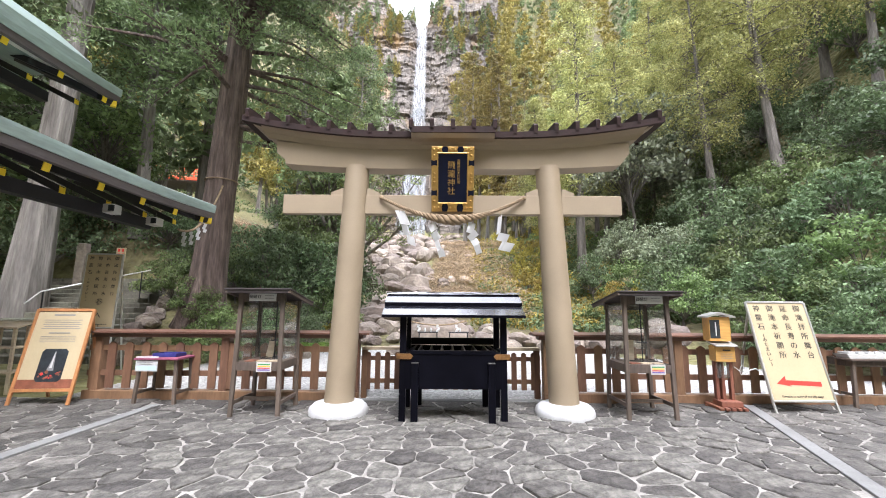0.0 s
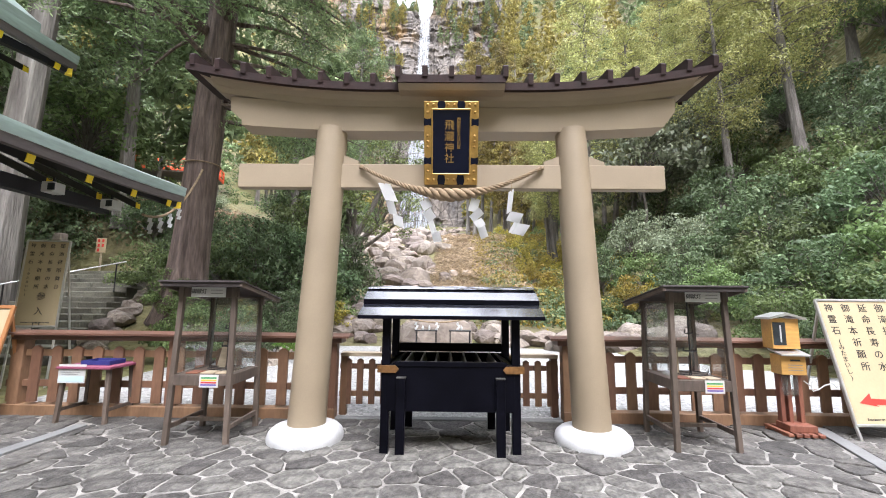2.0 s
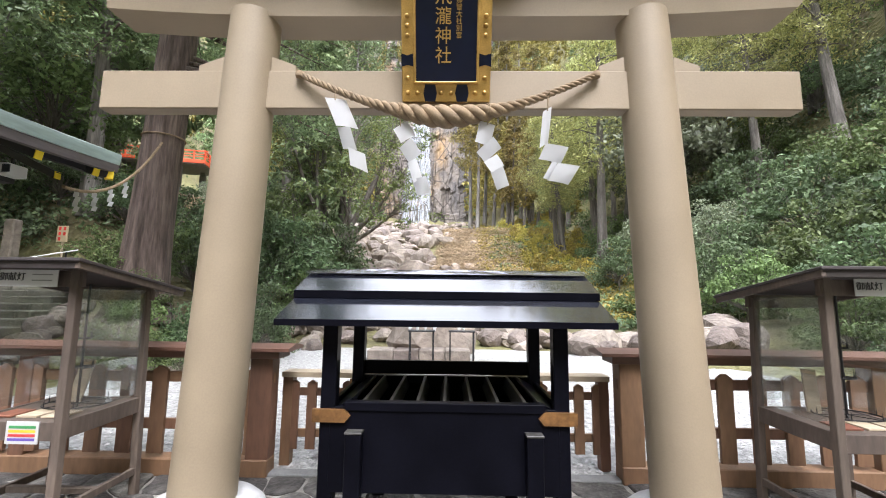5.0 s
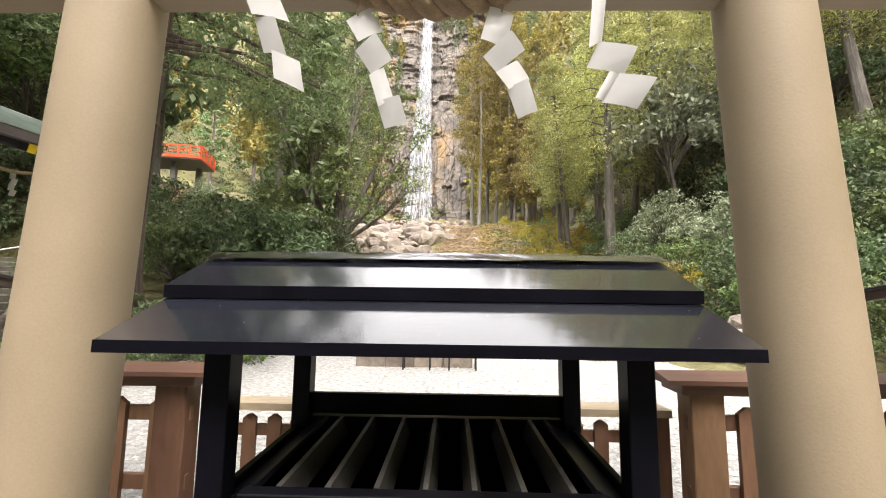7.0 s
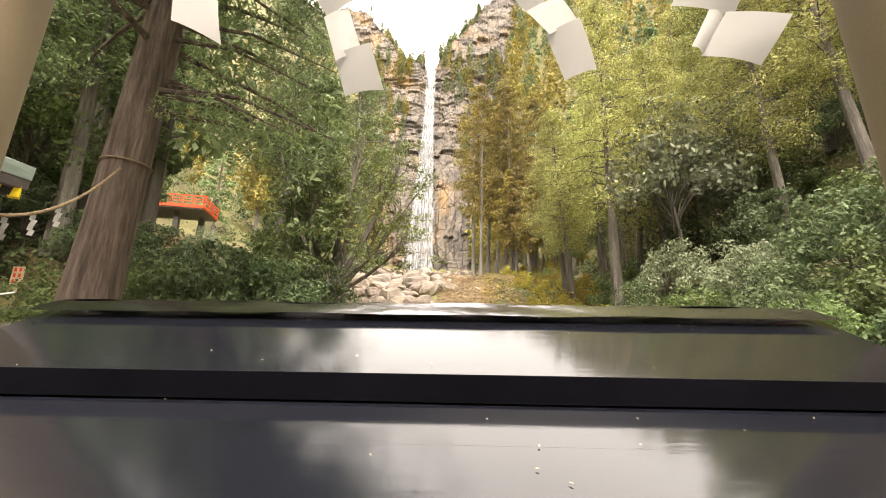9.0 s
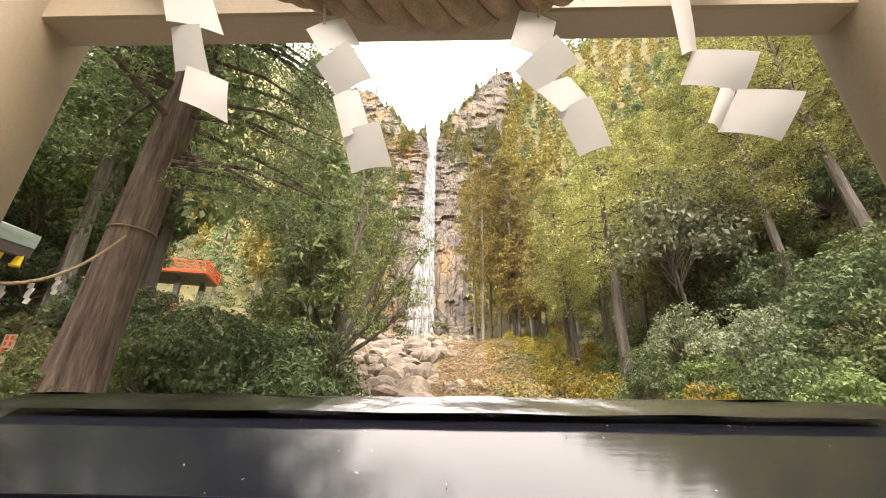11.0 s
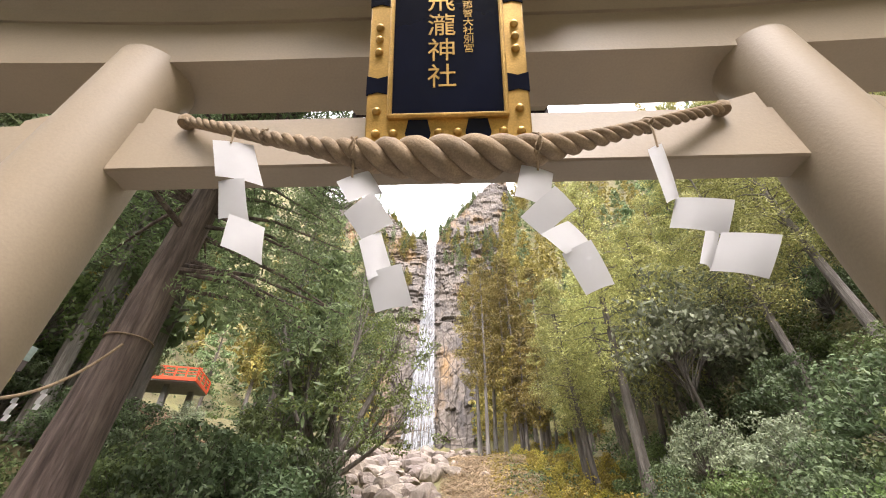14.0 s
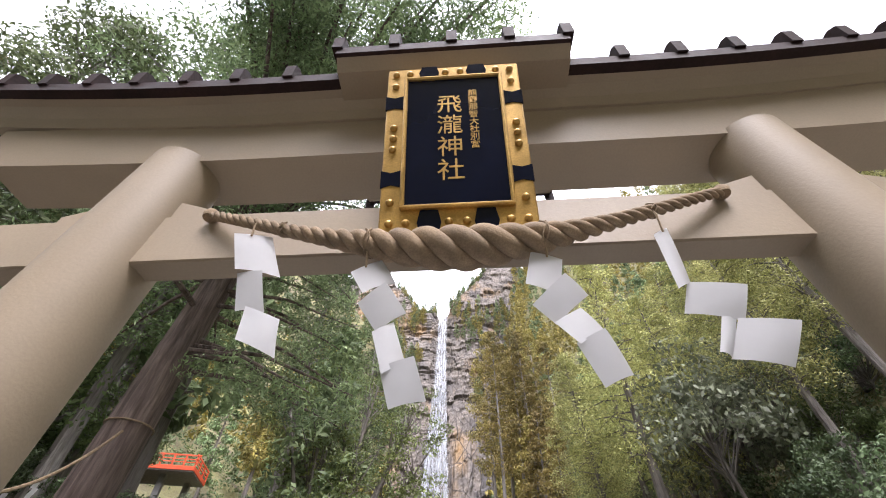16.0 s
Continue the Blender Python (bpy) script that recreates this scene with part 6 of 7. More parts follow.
def poster_easel():
    x, y = -6.02, 0.16
    t = thing("poster_easel", pose(x, y, 0, 0, 0, 7), "wooden easel sign with a cream poster and dark waterfall photo", "sign")
    lean = 13
    tilt = pose(0, 0, 0, 90 - lean, 0, 0)
    w, h = 0.8, 1.42
    for sx in (-1, 1):
        bm = bmesh.new()
        bx(bm, (sx * w / 2, h / 2 + 0.01, 0), (0.045, h, 0.035), None, 0.004)
        bm.transform(tilt)
        part("frame_bar", bm, ORANGE_WOOD, t)
        bm = bmesh.new()
        top = tilt @ Vector((sx * w * 0.46, h * 0.95, -0.03))
        beam(bm, (sx * w * 0.46, top.y + 0.35, 0), top, 0.035, 0.035, 0.003)
        part("rear_leg", bm, ORANGE_WOOD, t)
    for v in (0.22, h):
        bm = bmesh.new()
        bx(bm, (0, v, 0), (w, 0.045, 0.035), None, 0.004)
        bm.transform(tilt)
        part("frame_bar", bm, ORANGE_WOOD, t)
    bm = bmesh.new()
    bx(bm, (0, 0.81, 0), (w - 0.04, 1.15, 0.012))
    bm.transform(tilt)
    b = part("poster", bm, SIGN_CREAM, t)

    def stick(name, mat, c, s, z=0.008, label=""):
        q = bmesh.new()
        bx(q, (c[0], c[1], z), (s[0], s[1], 0.003))
        q.transform(tilt)
        return part(name, q, mat, b, label)
    stick("title_bar", GREY_PRINT, (0, 1.34), (0.3, 0.022))
    for k in range(5):
        stick("print_bar", GREY_PRINT, (0, 1.26 - 0.033 * k), (0.55 - 0.05 * (k % 2), 0.009))
    stick("title_bar", GREY_PRINT, (0, 1.06), (0.3, 0.016))
    for k in range(4):
        stick("print_bar", GREY_PRINT, (0, 1.01 - 0.028 * k), (0.5, 0.007))
    stick("lower_band", material("brown_poster_edge", (0.2, 0.07, 0.04), 0.5, var=0.2, scale=12, bump=0), (0, 0.31), (w - 0.05, 0.13), 0.0075, "brown lower band")
    def cut(name, mat, outline, z, label=""):
        q = bmesh.new()
        prism(q, outline, "z", z - 0.0015, z + 0.0015)
        q.transform(tilt)
        return part(name, q, mat, b, label)
    c = 0.04
    cut("photo", PHOTO_DARK, [(-0.15 + c, 0.34), (0.21 - c, 0.34), (0.21, 0.34 + c), (0.21, 0.82 - c), (0.21 - c, 0.82), (-0.15 + c, 0.82), (-0.15, 0.82 - c), (-0.15, 0.34 + c)], 0.009, "dark waterfall photo")
    cut("printed_fall", GREY_PRINT, [(-0.02, 0.5), (0.075, 0.5), (0.055, 0.66), (0.045, 0.78), (0.03, 0.78), (0.015, 0.66)], 0.0115)
    cut("printed_spray", WHITE_CARD, [(0.012, 0.54), (0.045, 0.54), (0.042, 0.66), (0.038, 0.76), (0.033, 0.76), (0.025, 0.66)], 0.0135)
    rng = random.Random(2)
    for k in range(16):
        x, y = -0.11 + 0.28 * rng.random(), 0.38 + 0.1 * rng.random() ** 1.5
        w = rng.uniform(0.012, 0.03)
        cut("printed_fire", RED_WOOD if k % 3 else RED_PAINT, [(x - w, y), (x, y - w * 0.6), (x + w, y + w * 0.2), (x + w * 0.2, y + w * 1.2)], 0.0115 + 0.0002 * k)


def notice_table():
    t = thing("notice_table", pose(-4.42, 0.3, 0), "small grey wooden table with a purple-red top and a notice", "table")
    for sx in (-1, 1):
        for yy in (0, 0.4):
            bm = bmesh.new()
            beam(bm, (sx * 0.3, yy, 0), (sx * 0.27, yy * 0.9 + 0.02, 0.66), 0.045, 0.045, 0.003)
            part("leg", bm, GREY_WOOD, t)
        bm = bmesh.new()
        beam(bm, (sx * 0.29, 0.0, 0.17), (sx * 0.29, 0.4, 0.17), 0.025, 0.04, 0.003)
        part("stretcher", bm, GREY_WOOD, t)
    bm = bmesh.new()
    bx(bm, (0, 0.2, 0.67), (0.66, 0.5, 0.03), None, 0.004)
    part("tabletop", bm, PURPLE, t, "purple-red tabletop")
    bm = bmesh.new()
    flat(bm, -0.14, 0.6, 0.33, 0.22, -0.03, 0.008)
    c = part("notice_card", bm, WHITE_CARD, t, "white and pale blue notice card")
    bm = bmesh.new()
    flat(bm, -0.14, 0.54, 0.3, 0.06, -0.036, 0.003)
    part("blue_strip", bm, PALE_BLUE, c)
    for k in range(4):
        bm = bmesh.new()
        flat(bm, -0.16, 0.67 - 0.025 * k, 0.24 - 0.04 * (k % 2), 0.007, -0.036, 0.003)
        part("print_bar", bm, GREY_PRINT, c)
    bm = bmesh.new()
    bx(bm, (0, 0, 0.012), (0.36, 0.26, 0.024), None, 0.004)
    for sx in (-1, 1):
        bx(bm, (sx * 0.175, 0, 0.03), (0.012, 0.26, 0.05), None, 0.003)
        bx(bm, (0, sx * 0.125, 0.03), (0.34, 0.012, 0.05), None, 0.003)
    ob = part("blue_tray", bm, BLUE)
    ob.location = (-4.38, 0.5, 0.685)
    tagged(ob, "shallow deep blue tray on the small table", "tray")


def side_table():
    t = thing("side_table", pose(6.6, 0.45, 0), "plain grey wooden table beside the picket fence", "table")
    for sx in (-1, 1):
        for yy in (0, 0.45):
            bm = bmesh.new()
            beam(bm, (sx * 0.5, yy, 0), (sx * 0.47, yy, 0.7), 0.05, 0.05, 0.003)
            part("leg", bm, GREY_WOOD, t)
        bm = bmesh.new()
        beam(bm, (sx * 0.49, 0, 0.2), (sx * 0.49, 0.45, 0.2), 0.025, 0.04, 0.003)
        part("stretcher", bm, GREY_WOOD, t)
    bm = bmesh.new()
    bx(bm, (0, 0.22, 0.66), (1.0, 0.48, 0.09), None, 0.003)
    part("apron", bm, GREY_WOOD, t)
    bm = bmesh.new()
    bx(bm, (0, 0.22, 0.72), (1.12, 0.6, 0.03), None, 0.004)
    part("tabletop", bm, GREY_WOOD, t)
    bm = bmesh.new()
    prism(bm, [(-0.5, 0), (-0.53, 0.06), (0.53, 0.06), (0.5, 0)], "y", -0.22, 0.22)
    for k in range(7):
        bx(bm, (-0.42 + 0.14 * k, 0.0, 0.075), (0.11, 0.36, 0.03), pose(0, 0, 0, 0, 6, 3 * (k % 3)), 0.006)
    ob = part("white_tray", bm, WHITE_CARD)
    ob.location = (6.6, 0.67, 0.736)
    tagged(ob, "white tray of folded white paper slips on the table", "tray")


# ---- shrine office on the left ----
VERDIGRIS = material("green_copper_roof_edge", (0.26, 0.33, 0.31), 0.5, var=0.2, scale=2, fine=20, stretch=(1, 0.2, 1))
DARK_WOOD = material("black_stained_timber", (0.014, 0.013, 0.017), 0.6, var=0.3, scale=4)
SOFFIT = material("pale_soffit_board", (0.8, 0.79, 0.78), 0.7, var=0.08, scale=3)
FASCIA = material("weathered_brown_fascia", (0.085, 0.072, 0.074), 0.6, var=0.25, scale=3, fine=30, stretch=(1, 0.15, 1))
YELLOW = material("yellow_painted_tip", (0.8, 0.58, 0.02), 0.5, var=0.08)
WALL_WHITE = material("white_plaster_wall", (0.7, 0.69, 0.65), 0.8, var=0.06, scale=1.5)


def eave(t, xe, ya, yb, z, depth, rise, spacing):
    """An eave running along y at xe, its end lifted, with the roof going back to -x."""
    def lift(y):
        return z + 0.013 * (y - 1.6) ** 2 if y > 1.6 else z + 0.006 * (1.6 - y) ** 2 * 0.3
    n = 22
    ys = [ya + (yb - ya) * k / n for k in range(n + 1)]

    def strip(name, mat, prof, label=""):
        bm = bmesh.new()
        rings = [[bm.verts.new((xe + u, y, lift(y) + v)) for u, v in prof] for y in ys]
        k = len(prof)
        for a, b in zip(rings, rings[1:]):
            for i in range(k):
                bm.faces.new((a[i], a[(i + 1) % k], b[(i + 1) % k], b[i]))
        bm.faces.new(rings[0][::-1])
        bm.faces.new(rings[-1])
        part(name, bm, mat, t, label)
    strip("roof_edge", VERDIGRIS, [(0, 0.0), (0.0, 0.05), (-depth, rise + 0.05), (-depth, rise - 0.14), (-0.02, -0.15)], "green copper roof edge")
    strip("fascia", FASCIA, [(-0.045, -0.29), (-0.03, -0.153), (-0.22, -0.09), (-0.22, -0.25), (-0.12, -0.3)], "grey-brown fascia board")
    strip("soffit", SOFFIT, [(-0.22, -0.2), (-0.22, -0.12), (-depth, rise - 0.2), (-depth, rise - 0.28)], "pale soffit boards")
    y = yb - 0.32
    while y > ya:
        zz = lift(y)
        bm = bmesh.new()
        beam(bm, (xe - 0.17, y, zz - 0.35), (xe - depth * 0.96, y, zz + rise - 0.4), 0.1, 0.13, 0.004)
        r = part("rafter", bm, DARK_WOOD, t)
        bm = bmesh.new()
        bx(bm, (xe - 0.155, y, zz - 0.35), (0.02, 0.12, 0.15), pose(0, 0, 0, 0, 12, 0), 0.003)
        part("yellow_tip", bm, YELLOW, r, "yellow painted rafter tip")
        bm = bmesh.new()
        beam(bm, (xe - 0.85, y, zz - 0.42), (xe - depth * 0.96, y, zz + rise - 0.6), 0.1, 0.12, 0.004)
        r = part("lower_rafter", bm, DARK_WOOD, t)
        bm = bmesh.new()
        bx(bm, (xe - 0.84, y, zz - 0.42), (0.02, 0.11, 0.13), None, 0.003)
        part("yellow_tip", bm, YELLOW, r, "yellow painted rafter tip")
        y -= spacing
    bm = bmesh.new()
    bx(bm, (xe - 1.15, (ya + yb) / 2 - 0.4, z - 0.52), (0.2, yb - ya - 0.8, 0.24), None, 0.006)
    part("eave_beam", bm, DARK_WOOD, t)
    # hip rafter at the corner
    bm = bmesh.new()
    beam(bm, (xe - 0.14, yb - 0.1, lift(yb) - 0.33), (xe - depth, yb - depth, z + rise - 0.45), 0.14, 0.2, 0.004)
    r = part("hip_rafter", bm, DARK_WOOD, t)
    bm = bmesh.new()
    bx(bm, (xe - 0.125, yb - 0.085, lift(yb) - 0.33), (0.12, 0.12, 0.22), pose(0, 0, 0, 0, 0, 45), 0.003)
    part("yellow_tip", bm, YELLOW, r, "yellow painted rafter tip")


def shrine_office():
    t = thing("shrine_office", pose(-9, -4, 0), "shrine office with green copper eaves and yellow rafter tips", "building")
    base = Vector((-9, -4, 0))
    before = set(scene.objects)
    eave(t, -6.05, -9.5, 4.28, 3.9, 2.6, 0.95, 1.0)
    eave(t, -8.4, -9.5, 3.72, 6.82, 3.2, 1.3, 1.15)
    bm = bmesh.new()
    bx(bm, (-11.4, -5.2, 3.2), (5.6, 8.6, 6.4))
    part("wall", bm, WALL_WHITE, t)
    bm = bmesh.new()
    prism(bm, [(-12.5, 8.2), (-9.6, 8.05), (-8.6, 7.2), (-8.6, 6.9), (-14, 6.9), (-14, 8.2)], "y", -9.5, 3.0)
    part("upper_roof", bm, VERDIGRIS, t)
    for yy in (-0.9, -5):
        bm = bmesh.new()
        bx(bm, (-8.4, yy, 1.75), (0.24, 0.24, 3.5), None, 0.01)
        part("column", bm, DARK_WOOD, t)
    for o in set(scene.objects) - before:
        if o.parent == t:
            o.location = -base
    for yy, s in ((3.1, 1.0), (1.9, 0.8)):
        q = thing("flood_light", pose(-6.75, yy, 3.36), "white boxed flood light under the eave", "lamp", "flood lights under the eave")
        bm = bmesh.new()
        bx(bm, (0, 0, 0), (0.2, 0.3 * s, 0.18), None, 0.01)
        part("housing", bm, WHITE_CARD, q)
        bm = bmesh.new()
        bx(bm, (0.08, -0.153 * s, 0), (0.12, 0.01, 0.12))
        part("lens", bm, PHOTO_DARK, q)
        bm = bmesh.new()
        bx(bm, (0, 0, 0.14), (0.03, 0.03, 0.12))
        part("bracket", bm, IRON, q)


def hanging_rope():
    """Thin straw rope with paper strips between the office and the old cedar."""
    a, b = Vector((-6.75, 3.95, 3.35)), Vector((-7.85, 7.65, 5.6))
    t = thing("hanging_rope", pose(*a), "thin straw rope with white paper strips", "rope")
    bm = bmesh.new()
    pts = []
    for k in range(21):
        f = k / 20
        pts.append((b - a) * f + Vector((0, 0, -0.9 * 4 * f * (1 - f) * 0.6)))
    tube(bm, pts, 0.03, 7)
    part("rope", bm, ROPE, t, smooth=True)
    for k in (2, 5, 8, 11):
        bm = bmesh.new()
        p = pts[k]
        for j in range(4):
            bx(bm, p + Vector((0.03 * (j % 2), 0.0, -0.08 - 0.09 * j)), (0.09, 0.004, 0.1), pose(0, 0, 0, 8 * (-1) ** j, 12, 8))
        part("paper_strip", bm, PAPER, t)


def stone_stairs():
    rng = random.Random(6)
    t = thing("stone_stairs", pose(0, 0, 0), "broad worn mossy stone stairs climbing the slope", "stairs")
    for k in range(15):
        y = 4.6 + 0.5 * k
        z = 0.175 * (k + 1)
        x0, x1 = -17.0 - 0.05 * k, -9.2 - 0.22 * k
        x = x0
        while x < x1 - 0.3:
            w = min(rng.uniform(0.9, 1.7), x1 - x)
            bm = bmesh.new()
            bx(bm, (x + w / 2, y + 0.28 + rng.uniform(-0.02, 0.02), z - 0.3), (w - 0.02, 0.58, 0.6 + rng.uniform(-0.015, 0.015)), None, 0.025)
            part("step_stone", bm, STEP_STONE, t)
            x += w
    for k in range(24):
        y = 4.6 + 0.36 * k
        boulder(-8.7 - 0.155 * k + rng.uniform(-0.2, 0.3), y, rng.uniform(0.22, 0.42), rng, z=max(height(-9, y), 0.1 * k * 0.5))
    rail = thing("hand_rail", pose(-12.2, 6.5, 0.6), "thin pale steel hand rail beside the stairs", "hand rail")
    bm = bmesh.new()
    tube(bm, [(-0.3, -0.45, 0.9), (-0.2, -0.12, 1.27), (1.4, 2.2, 2.15)], 0.02, 8)
    part("bar", bm, ALU, rail, smooth=True)
    for f in (0.46, 0.95):
        bm = bmesh.new()
        p = Vector((-1.5, -2.0, 0.55)).lerp(Vector((1.4, 2.2, 2.15)), f)
        tube(bm, [p, p - Vector((0, 0, 0.95))], 0.02, 6)
        part("post", bm, IRON, rail)
    ps = thing("post_sign", pose(-14.9, 12.4, 2.62), "small white post sign with red writing beside the stairs", "sign")
    bm = bmesh.new()
    beam(bm, (0, 0, -0.2), (0, 0, 0.9), 0.06, 0.06)
    part("post", bm, PALE_WOOD, ps)
    bm = bmesh.new()
    bx(bm, (0, -0.05, 1.15), (0.42, 0.04, 0.62), None, 0.004)
    b = part("board", bm, SIGN_CREAM, ps)
    for k in range(5):
        bm = bmesh.new()
        bx(bm, (-0.09 + 0.18 * (k % 2), -0.074, 1.35 - 0.2 * (k // 2)), (0.09, 0.006, 0.13))
        part("print_bar", bm, RED_PAINT, b)
    sp = thing("stone_pillar", pose(-15.6, 11.2, 2.2), "rough grey stone marker pillar", "stone pillar")
    bm = bmesh.new()
    bx(bm, (0, 0, 0.9), (0.38, 0.34, 2.0), None, 0.04)
    part("shaft", bm, ROCK, sp)


def slatted_barrier():
    """Dark wooden fence and a small timber frame beside the old cedar."""
    x, y = -9.6, 12.6
    z = height(x, y)
    t = thing("dark_fence", pose(x, y, z, 0, 0, 8), "low dark timber fence beside the old cedar", "fence")
    for k in range(11):
        bm = bmesh.new()
        bx(bm, (-1.2 + 0.24 * k, 0, 0.5), (0.11, 0.04, 1.1), None, 0.006)
        part("picket", bm, DARK_WOOD, t)
    for zz in (0.35, 0.8):
        bm = bmesh.new()
        bx(bm, (0, 0.04, zz), (2.7, 0.05, 0.09), None, 0.004)
        part("rail", bm, DARK_WOOD, t)
    q = thing("timber_frame", pose(-8.3, 12.9, height(-8.3, 12.9), 0, 0, 20), "open reddish timber frame stand", "stand")
    for sx in (-0.35, 0.35):
        for sy in (-0.25, 0.25):
            bm = bmesh.new()
            bx(bm, (sx, sy, 0.75), (0.1, 0.1, 1.6), None, 0.006)
            part("post", bm, RED_WOOD, q)
    for zz in (0.5, 1.0, 1.45):
        for sy in (-0.25, 0.25):
            bm = bmesh.new()
            bx(bm, (0, sy, zz), (0.9, 0.06, 0.1), None, 0.004)
            part("rail", bm, RED_WOOD, q)


def viewing_platform():
    """Vermilion balcony high on the left slope."""
    m = pose(-34.7, 45, 17.2, 0, 0, 14)
    t = thing("viewing_platform", m, "vermilion-railed viewing platform on concrete posts above the slope", "platform")
    w, d = 9.5, 5.0
    bm = bmesh.new()
    bx(bm, (0, 0, 0), (w, d, 0.5), None, 0.03)
    part("deck", bm, CONCRETE, t)
    bm = bmesh.new()
    bx(bm, (0, -d / 2 - 0.03, 0.12), (w, 0.1, 0.42), None, 0.02)
    part("deck_edge", bm, VERMILION, t, "vermilion deck edge")
    bm = bmesh.new()
    bx(bm, (w / 2 + 0.03, 0, 0.12), (0.1, d, 0.42), None, 0.02)
    part("deck_edge", bm, VERMILION, t, "vermilion deck edge")
    for zz, th in ((0.7, 0.08), (1.0, 0.08), (1.4, 0.13)):
        for a, b in (((-w / 2, -d / 2), (w / 2 + 0.3, -d / 2)), ((w / 2, -d / 2 - 0.3), (w / 2, d / 2))):
            bm = bmesh.new()
            beam(bm, (*a, zz), (*b, zz), th, th)
            part("rail", bm, VERMILION, t)
    for k in range(9):
        bm = bmesh.new()
        bx(bm, (-w / 2 + w * k / 8, -d / 2, 0.85), (0.15, 0.15, 1.25))
        part("rail_post", bm, VERMILION, t)
    for k in range(1, 4):
        bm = bmesh.new()
        bx(bm, (w / 2, -d / 2 + d * k / 3, 0.85), (0.15, 0.15, 1.25))
        part("rail_post", bm, VERMILION, t)
    for px, py in ((1.6, -1.2), (3.4, 1.4), (-3.6, -1.2)):
        bm = bmesh.new()
        bx(bm, (px, py, -3.2), (0.6, 0.6, 6.2), None, 0.03)
        part("column", bm, CONCRETE, t, "pale concrete column")


# ---- altar beyond the gravel ----
def altar():
    t = thing("stone_platform", pose(-0.7, 7.4, 0), "low grey stone platform on the white gravel", "platform")
    for k in range(4):
        bm = bmesh.new()
        bx(bm, (-0.93 + 0.62 * k, 0, 0.1), (0.61, 0.7, 0.28), None, 0.02)
        part("block", bm, ROCK, t)
    for x, w in ((-0.62, 0.62), (0.32, 0.62)):
        q = thing("altar_table", pose(x, 6.85, 0), "small black altar table with thin legs", "table", "altar tables before the rock")
        bm = bmesh.new()
        bx(bm, (0, 0, 0.72), (w, 0.3, 0.03), None, 0.004)
        part("tabletop", bm, IRON, q)
        for sx in (-1, 1):
            for yy in (-0.12, 0.12):
                bm = bmesh.new()
                bx(bm, (sx * w * 0.44, yy, 0.355), (0.03, 0.03, 0.71))
                part("leg", bm, IRON, q)
            bm = bmesh.new()
            bx(bm, (sx * w * 0.44, 0, 0.2), (0.02, 0.26, 0.02))
            part("stretcher", bm, IRON, q)
    for x in (-0.72, -0.54, 0.36):
        bm = bmesh.new()
        lathe(bm, [(0.022, 0), (0.032, 0.03), (0.032, 0.08), (0.012, 0.11), (0.014, 0.13)], (0, 0, 0), 14)
        ob = part("sake_bottle", bm, WHITE_CARD, smooth=True)
        ob.location = (x, 6.85, 0.735)
        tagged(ob, "small white porcelain sake bottle on the altar table", "bottle", "bottles on the altar tables")
    ob = new("sacred_rock", BOULDERS[2])
    ob.matrix_world = Matrix.LocRotScale((-0.35, 8.4, 0.35), Euler((0, 0, 0.5)), (1.35, 0.9, 0.95))
    tagged(ob, "large dark rock hung with a straw rope behind the altar", "rock")
    r = thing("rock_rope", pose(-0.35, 7.55, 0.95), "thin straw rope with white paper strips hung before the rock", "rope")
    bm = bmesh.new()
    tube(bm, [(-0.95 + 1.9 * k / 14, 0, 0.1 - 0.14 * (1 - (k / 7 - 1) ** 2)) for k in range(15)], 0.025, 6)
    part("rope", bm, ROPE, r, smooth=True)
    for sx in (-0.62, 0.0, 0.62):
        bm = bmesh.new()
        for j in range(3):
            bx(bm, (sx + 0.04 * (j % 2), -0.02, -0.08 - 0.08 * j), (0.07, 0.004, 0.09), pose(0, 0, 0, 10 * (-1) ** j, 10, 0))
        part("paper_strip", bm, PAPER, r)


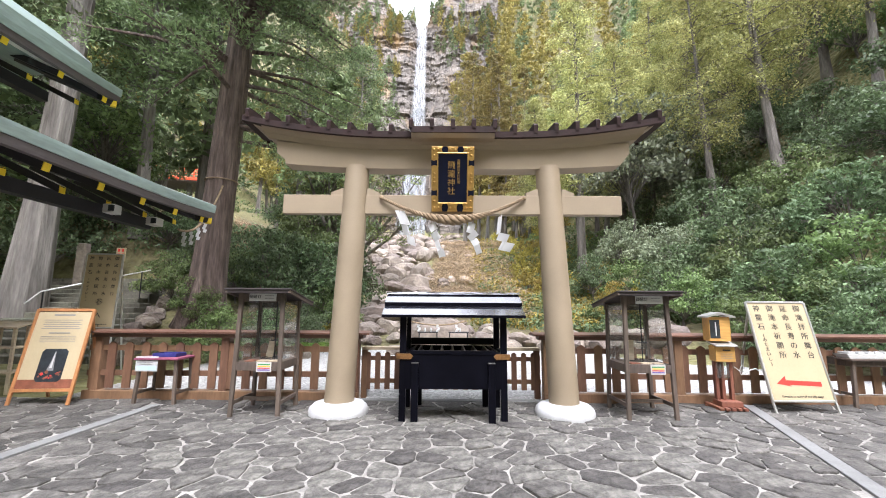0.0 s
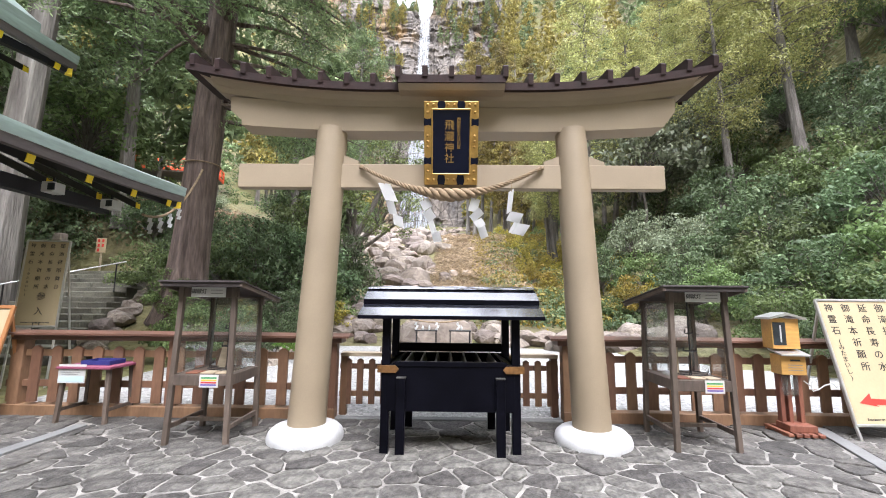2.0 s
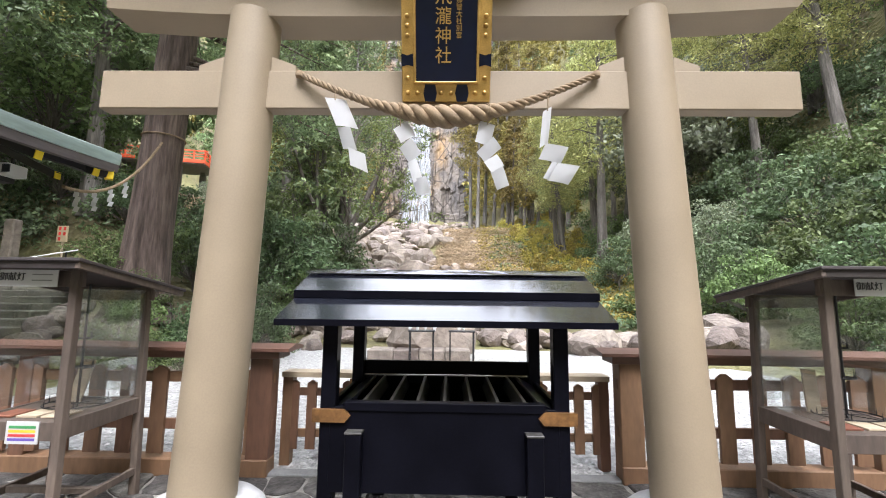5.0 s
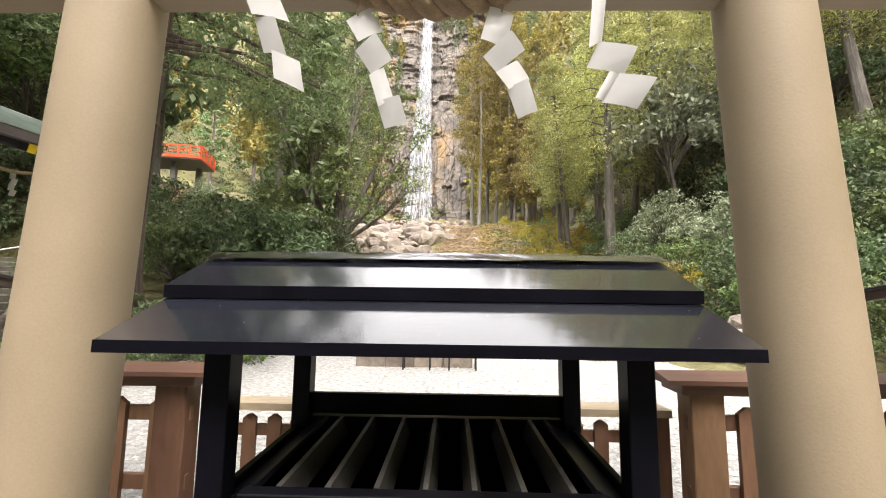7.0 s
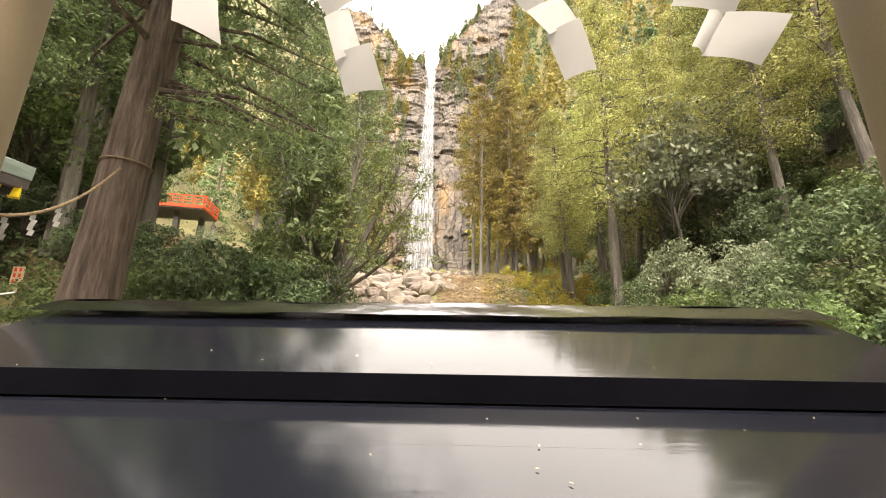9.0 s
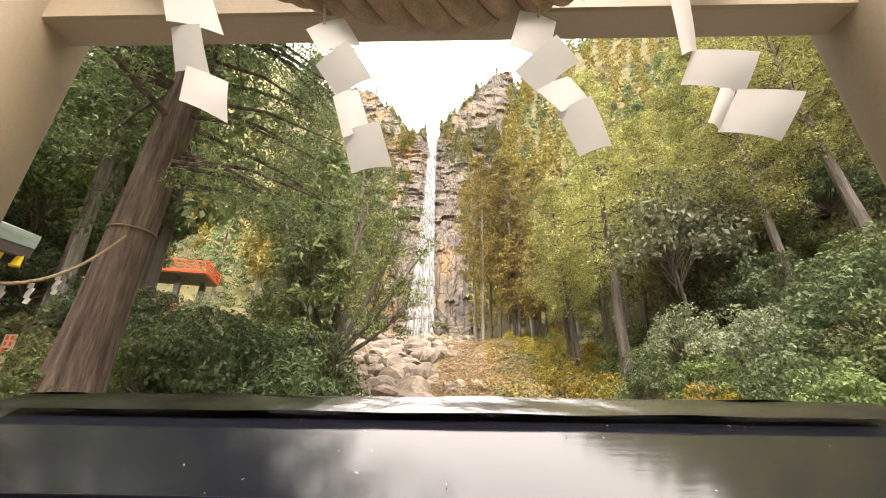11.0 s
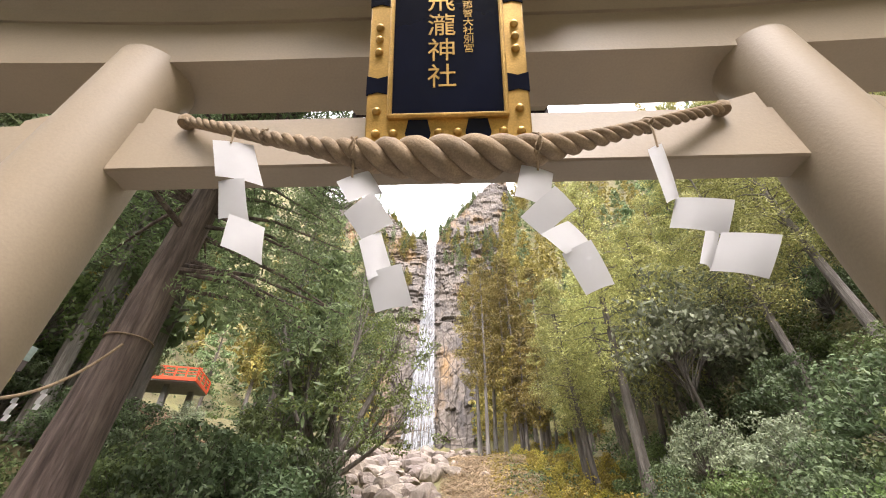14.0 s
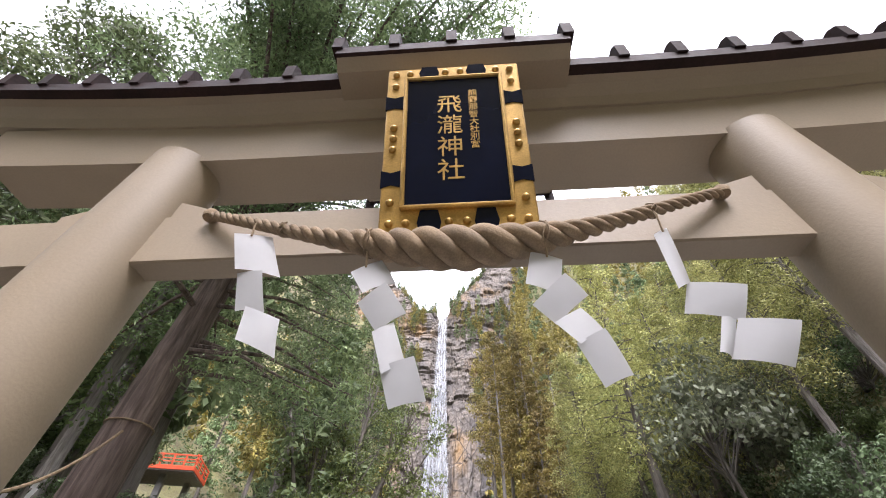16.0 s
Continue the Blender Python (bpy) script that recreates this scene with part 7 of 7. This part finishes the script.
def fern_and_snags():
    rng = np.random.default_rng(17)
    for x, y, s in ((-3.7, 5.4, 0.9), (-4.1, 5.8, 0.7), (-3.6, 6.3, 0.65)):
        t = thing("fern", pose(x, y, 0.22), "bright green arching fern by the gravel", "fern", "ferns beside the gravel")
        quads = []
        for k in range(13):
            a = 2.4 * k
            ln = s * rng.uniform(0.55, 0.8)
            for j in range(16):
                f = j / 16
                p = np.array([math.cos(a) * ln * f, math.sin(a) * ln * f, s * (0.75 * f * 1.3 - 0.75 * f * f * 1.1)])
                side = np.array([-math.sin(a), math.cos(a), -0.15])
                for q in (-1, 1):
                    wd = 0.16 * s * (1 - f) * (0.5 + min(1, f * 4) * 0.5)
                    c = p + side * q * wd * 0.5
                    quads.append(leaves(rng, c[None, :], (side * q)[None, :] * 4, wd, 0.035 * s))
        ob = new("fronds", quads_mesh("fronds", np.concatenate(quads), FERN))
        ob.parent = t
    for x, y, h in ((25.4, 100, 26), (14.5, 96, 15), (30, 110, 20)):
        t = thing("dead_snag", pose(x, y, height(x, y) - 1), "bare pale dead tree trunk on the slope", "dead tree", "dead trunks on the slope")
        bm = bmesh.new()
        tube(bm, [(0, 0, 0), (0.2, 0, h * 0.5), (-0.4, 0, h)], [0.4, 0.28, 0.08], 7)
        part("trunk", bm, TWIG_GREY, t, smooth=True)


def wooden_rack():
    t = thing("wooden_rack", pose(-7.5, 1.0, 0, 0, 0, 12), "small pale wooden rack with a sloping lid", "rack")
    for sx in (-0.2, 0.2):
        for sy in (-0.14, 0.14):
            bm = bmesh.new()
            bx(bm, (sx, sy, 0.55), (0.045, 0.045, 1.1), None, 0.003)
            part("post", bm, PALE_WOOD, t)
    for z in (0.35, 0.75):
        bm = bmesh.new()
        bx(bm, (0, 0, z), (0.48, 0.36, 0.03), None, 0.003)
        part("shelf", bm, PALE_WOOD, t)
    bm = bmesh.new()
    bx(bm, (0, 0, 1.13), (0.56, 0.46, 0.025), pose(0, 0, 0, 12, 0, 0), 0.003)
    part("lid", bm, PALE_WOOD, t)


wooden_rack()
lantern_stand(-2.63, -0.34)
lantern_stand(2.676, -0.3)
money_stand()
sign_board(5.08, 0.16, 0.9, 1.46, 0.16, 14, ["御滝拝所舞台", "延命長寿の水", "御滝本祈願所", "神霊石(みたまいし)"], "large cream sign board with black writing and a red arrow")
sign_board(-7.15, 2.3, 0.68, 1.5, 1.02, 3, ["御滝拝所舞台", "延命長寿の水", "御滝本祈願所", "神霊石(みたまいし)"], "tall cream sign board with black upright writing", 8, False, "参入口")
poster_easel()
notice_table()
side_table()
shrine_office()
hanging_rope()
stone_stairs()
slatted_barrier()
viewing_platform()
altar()
fern_and_snags()
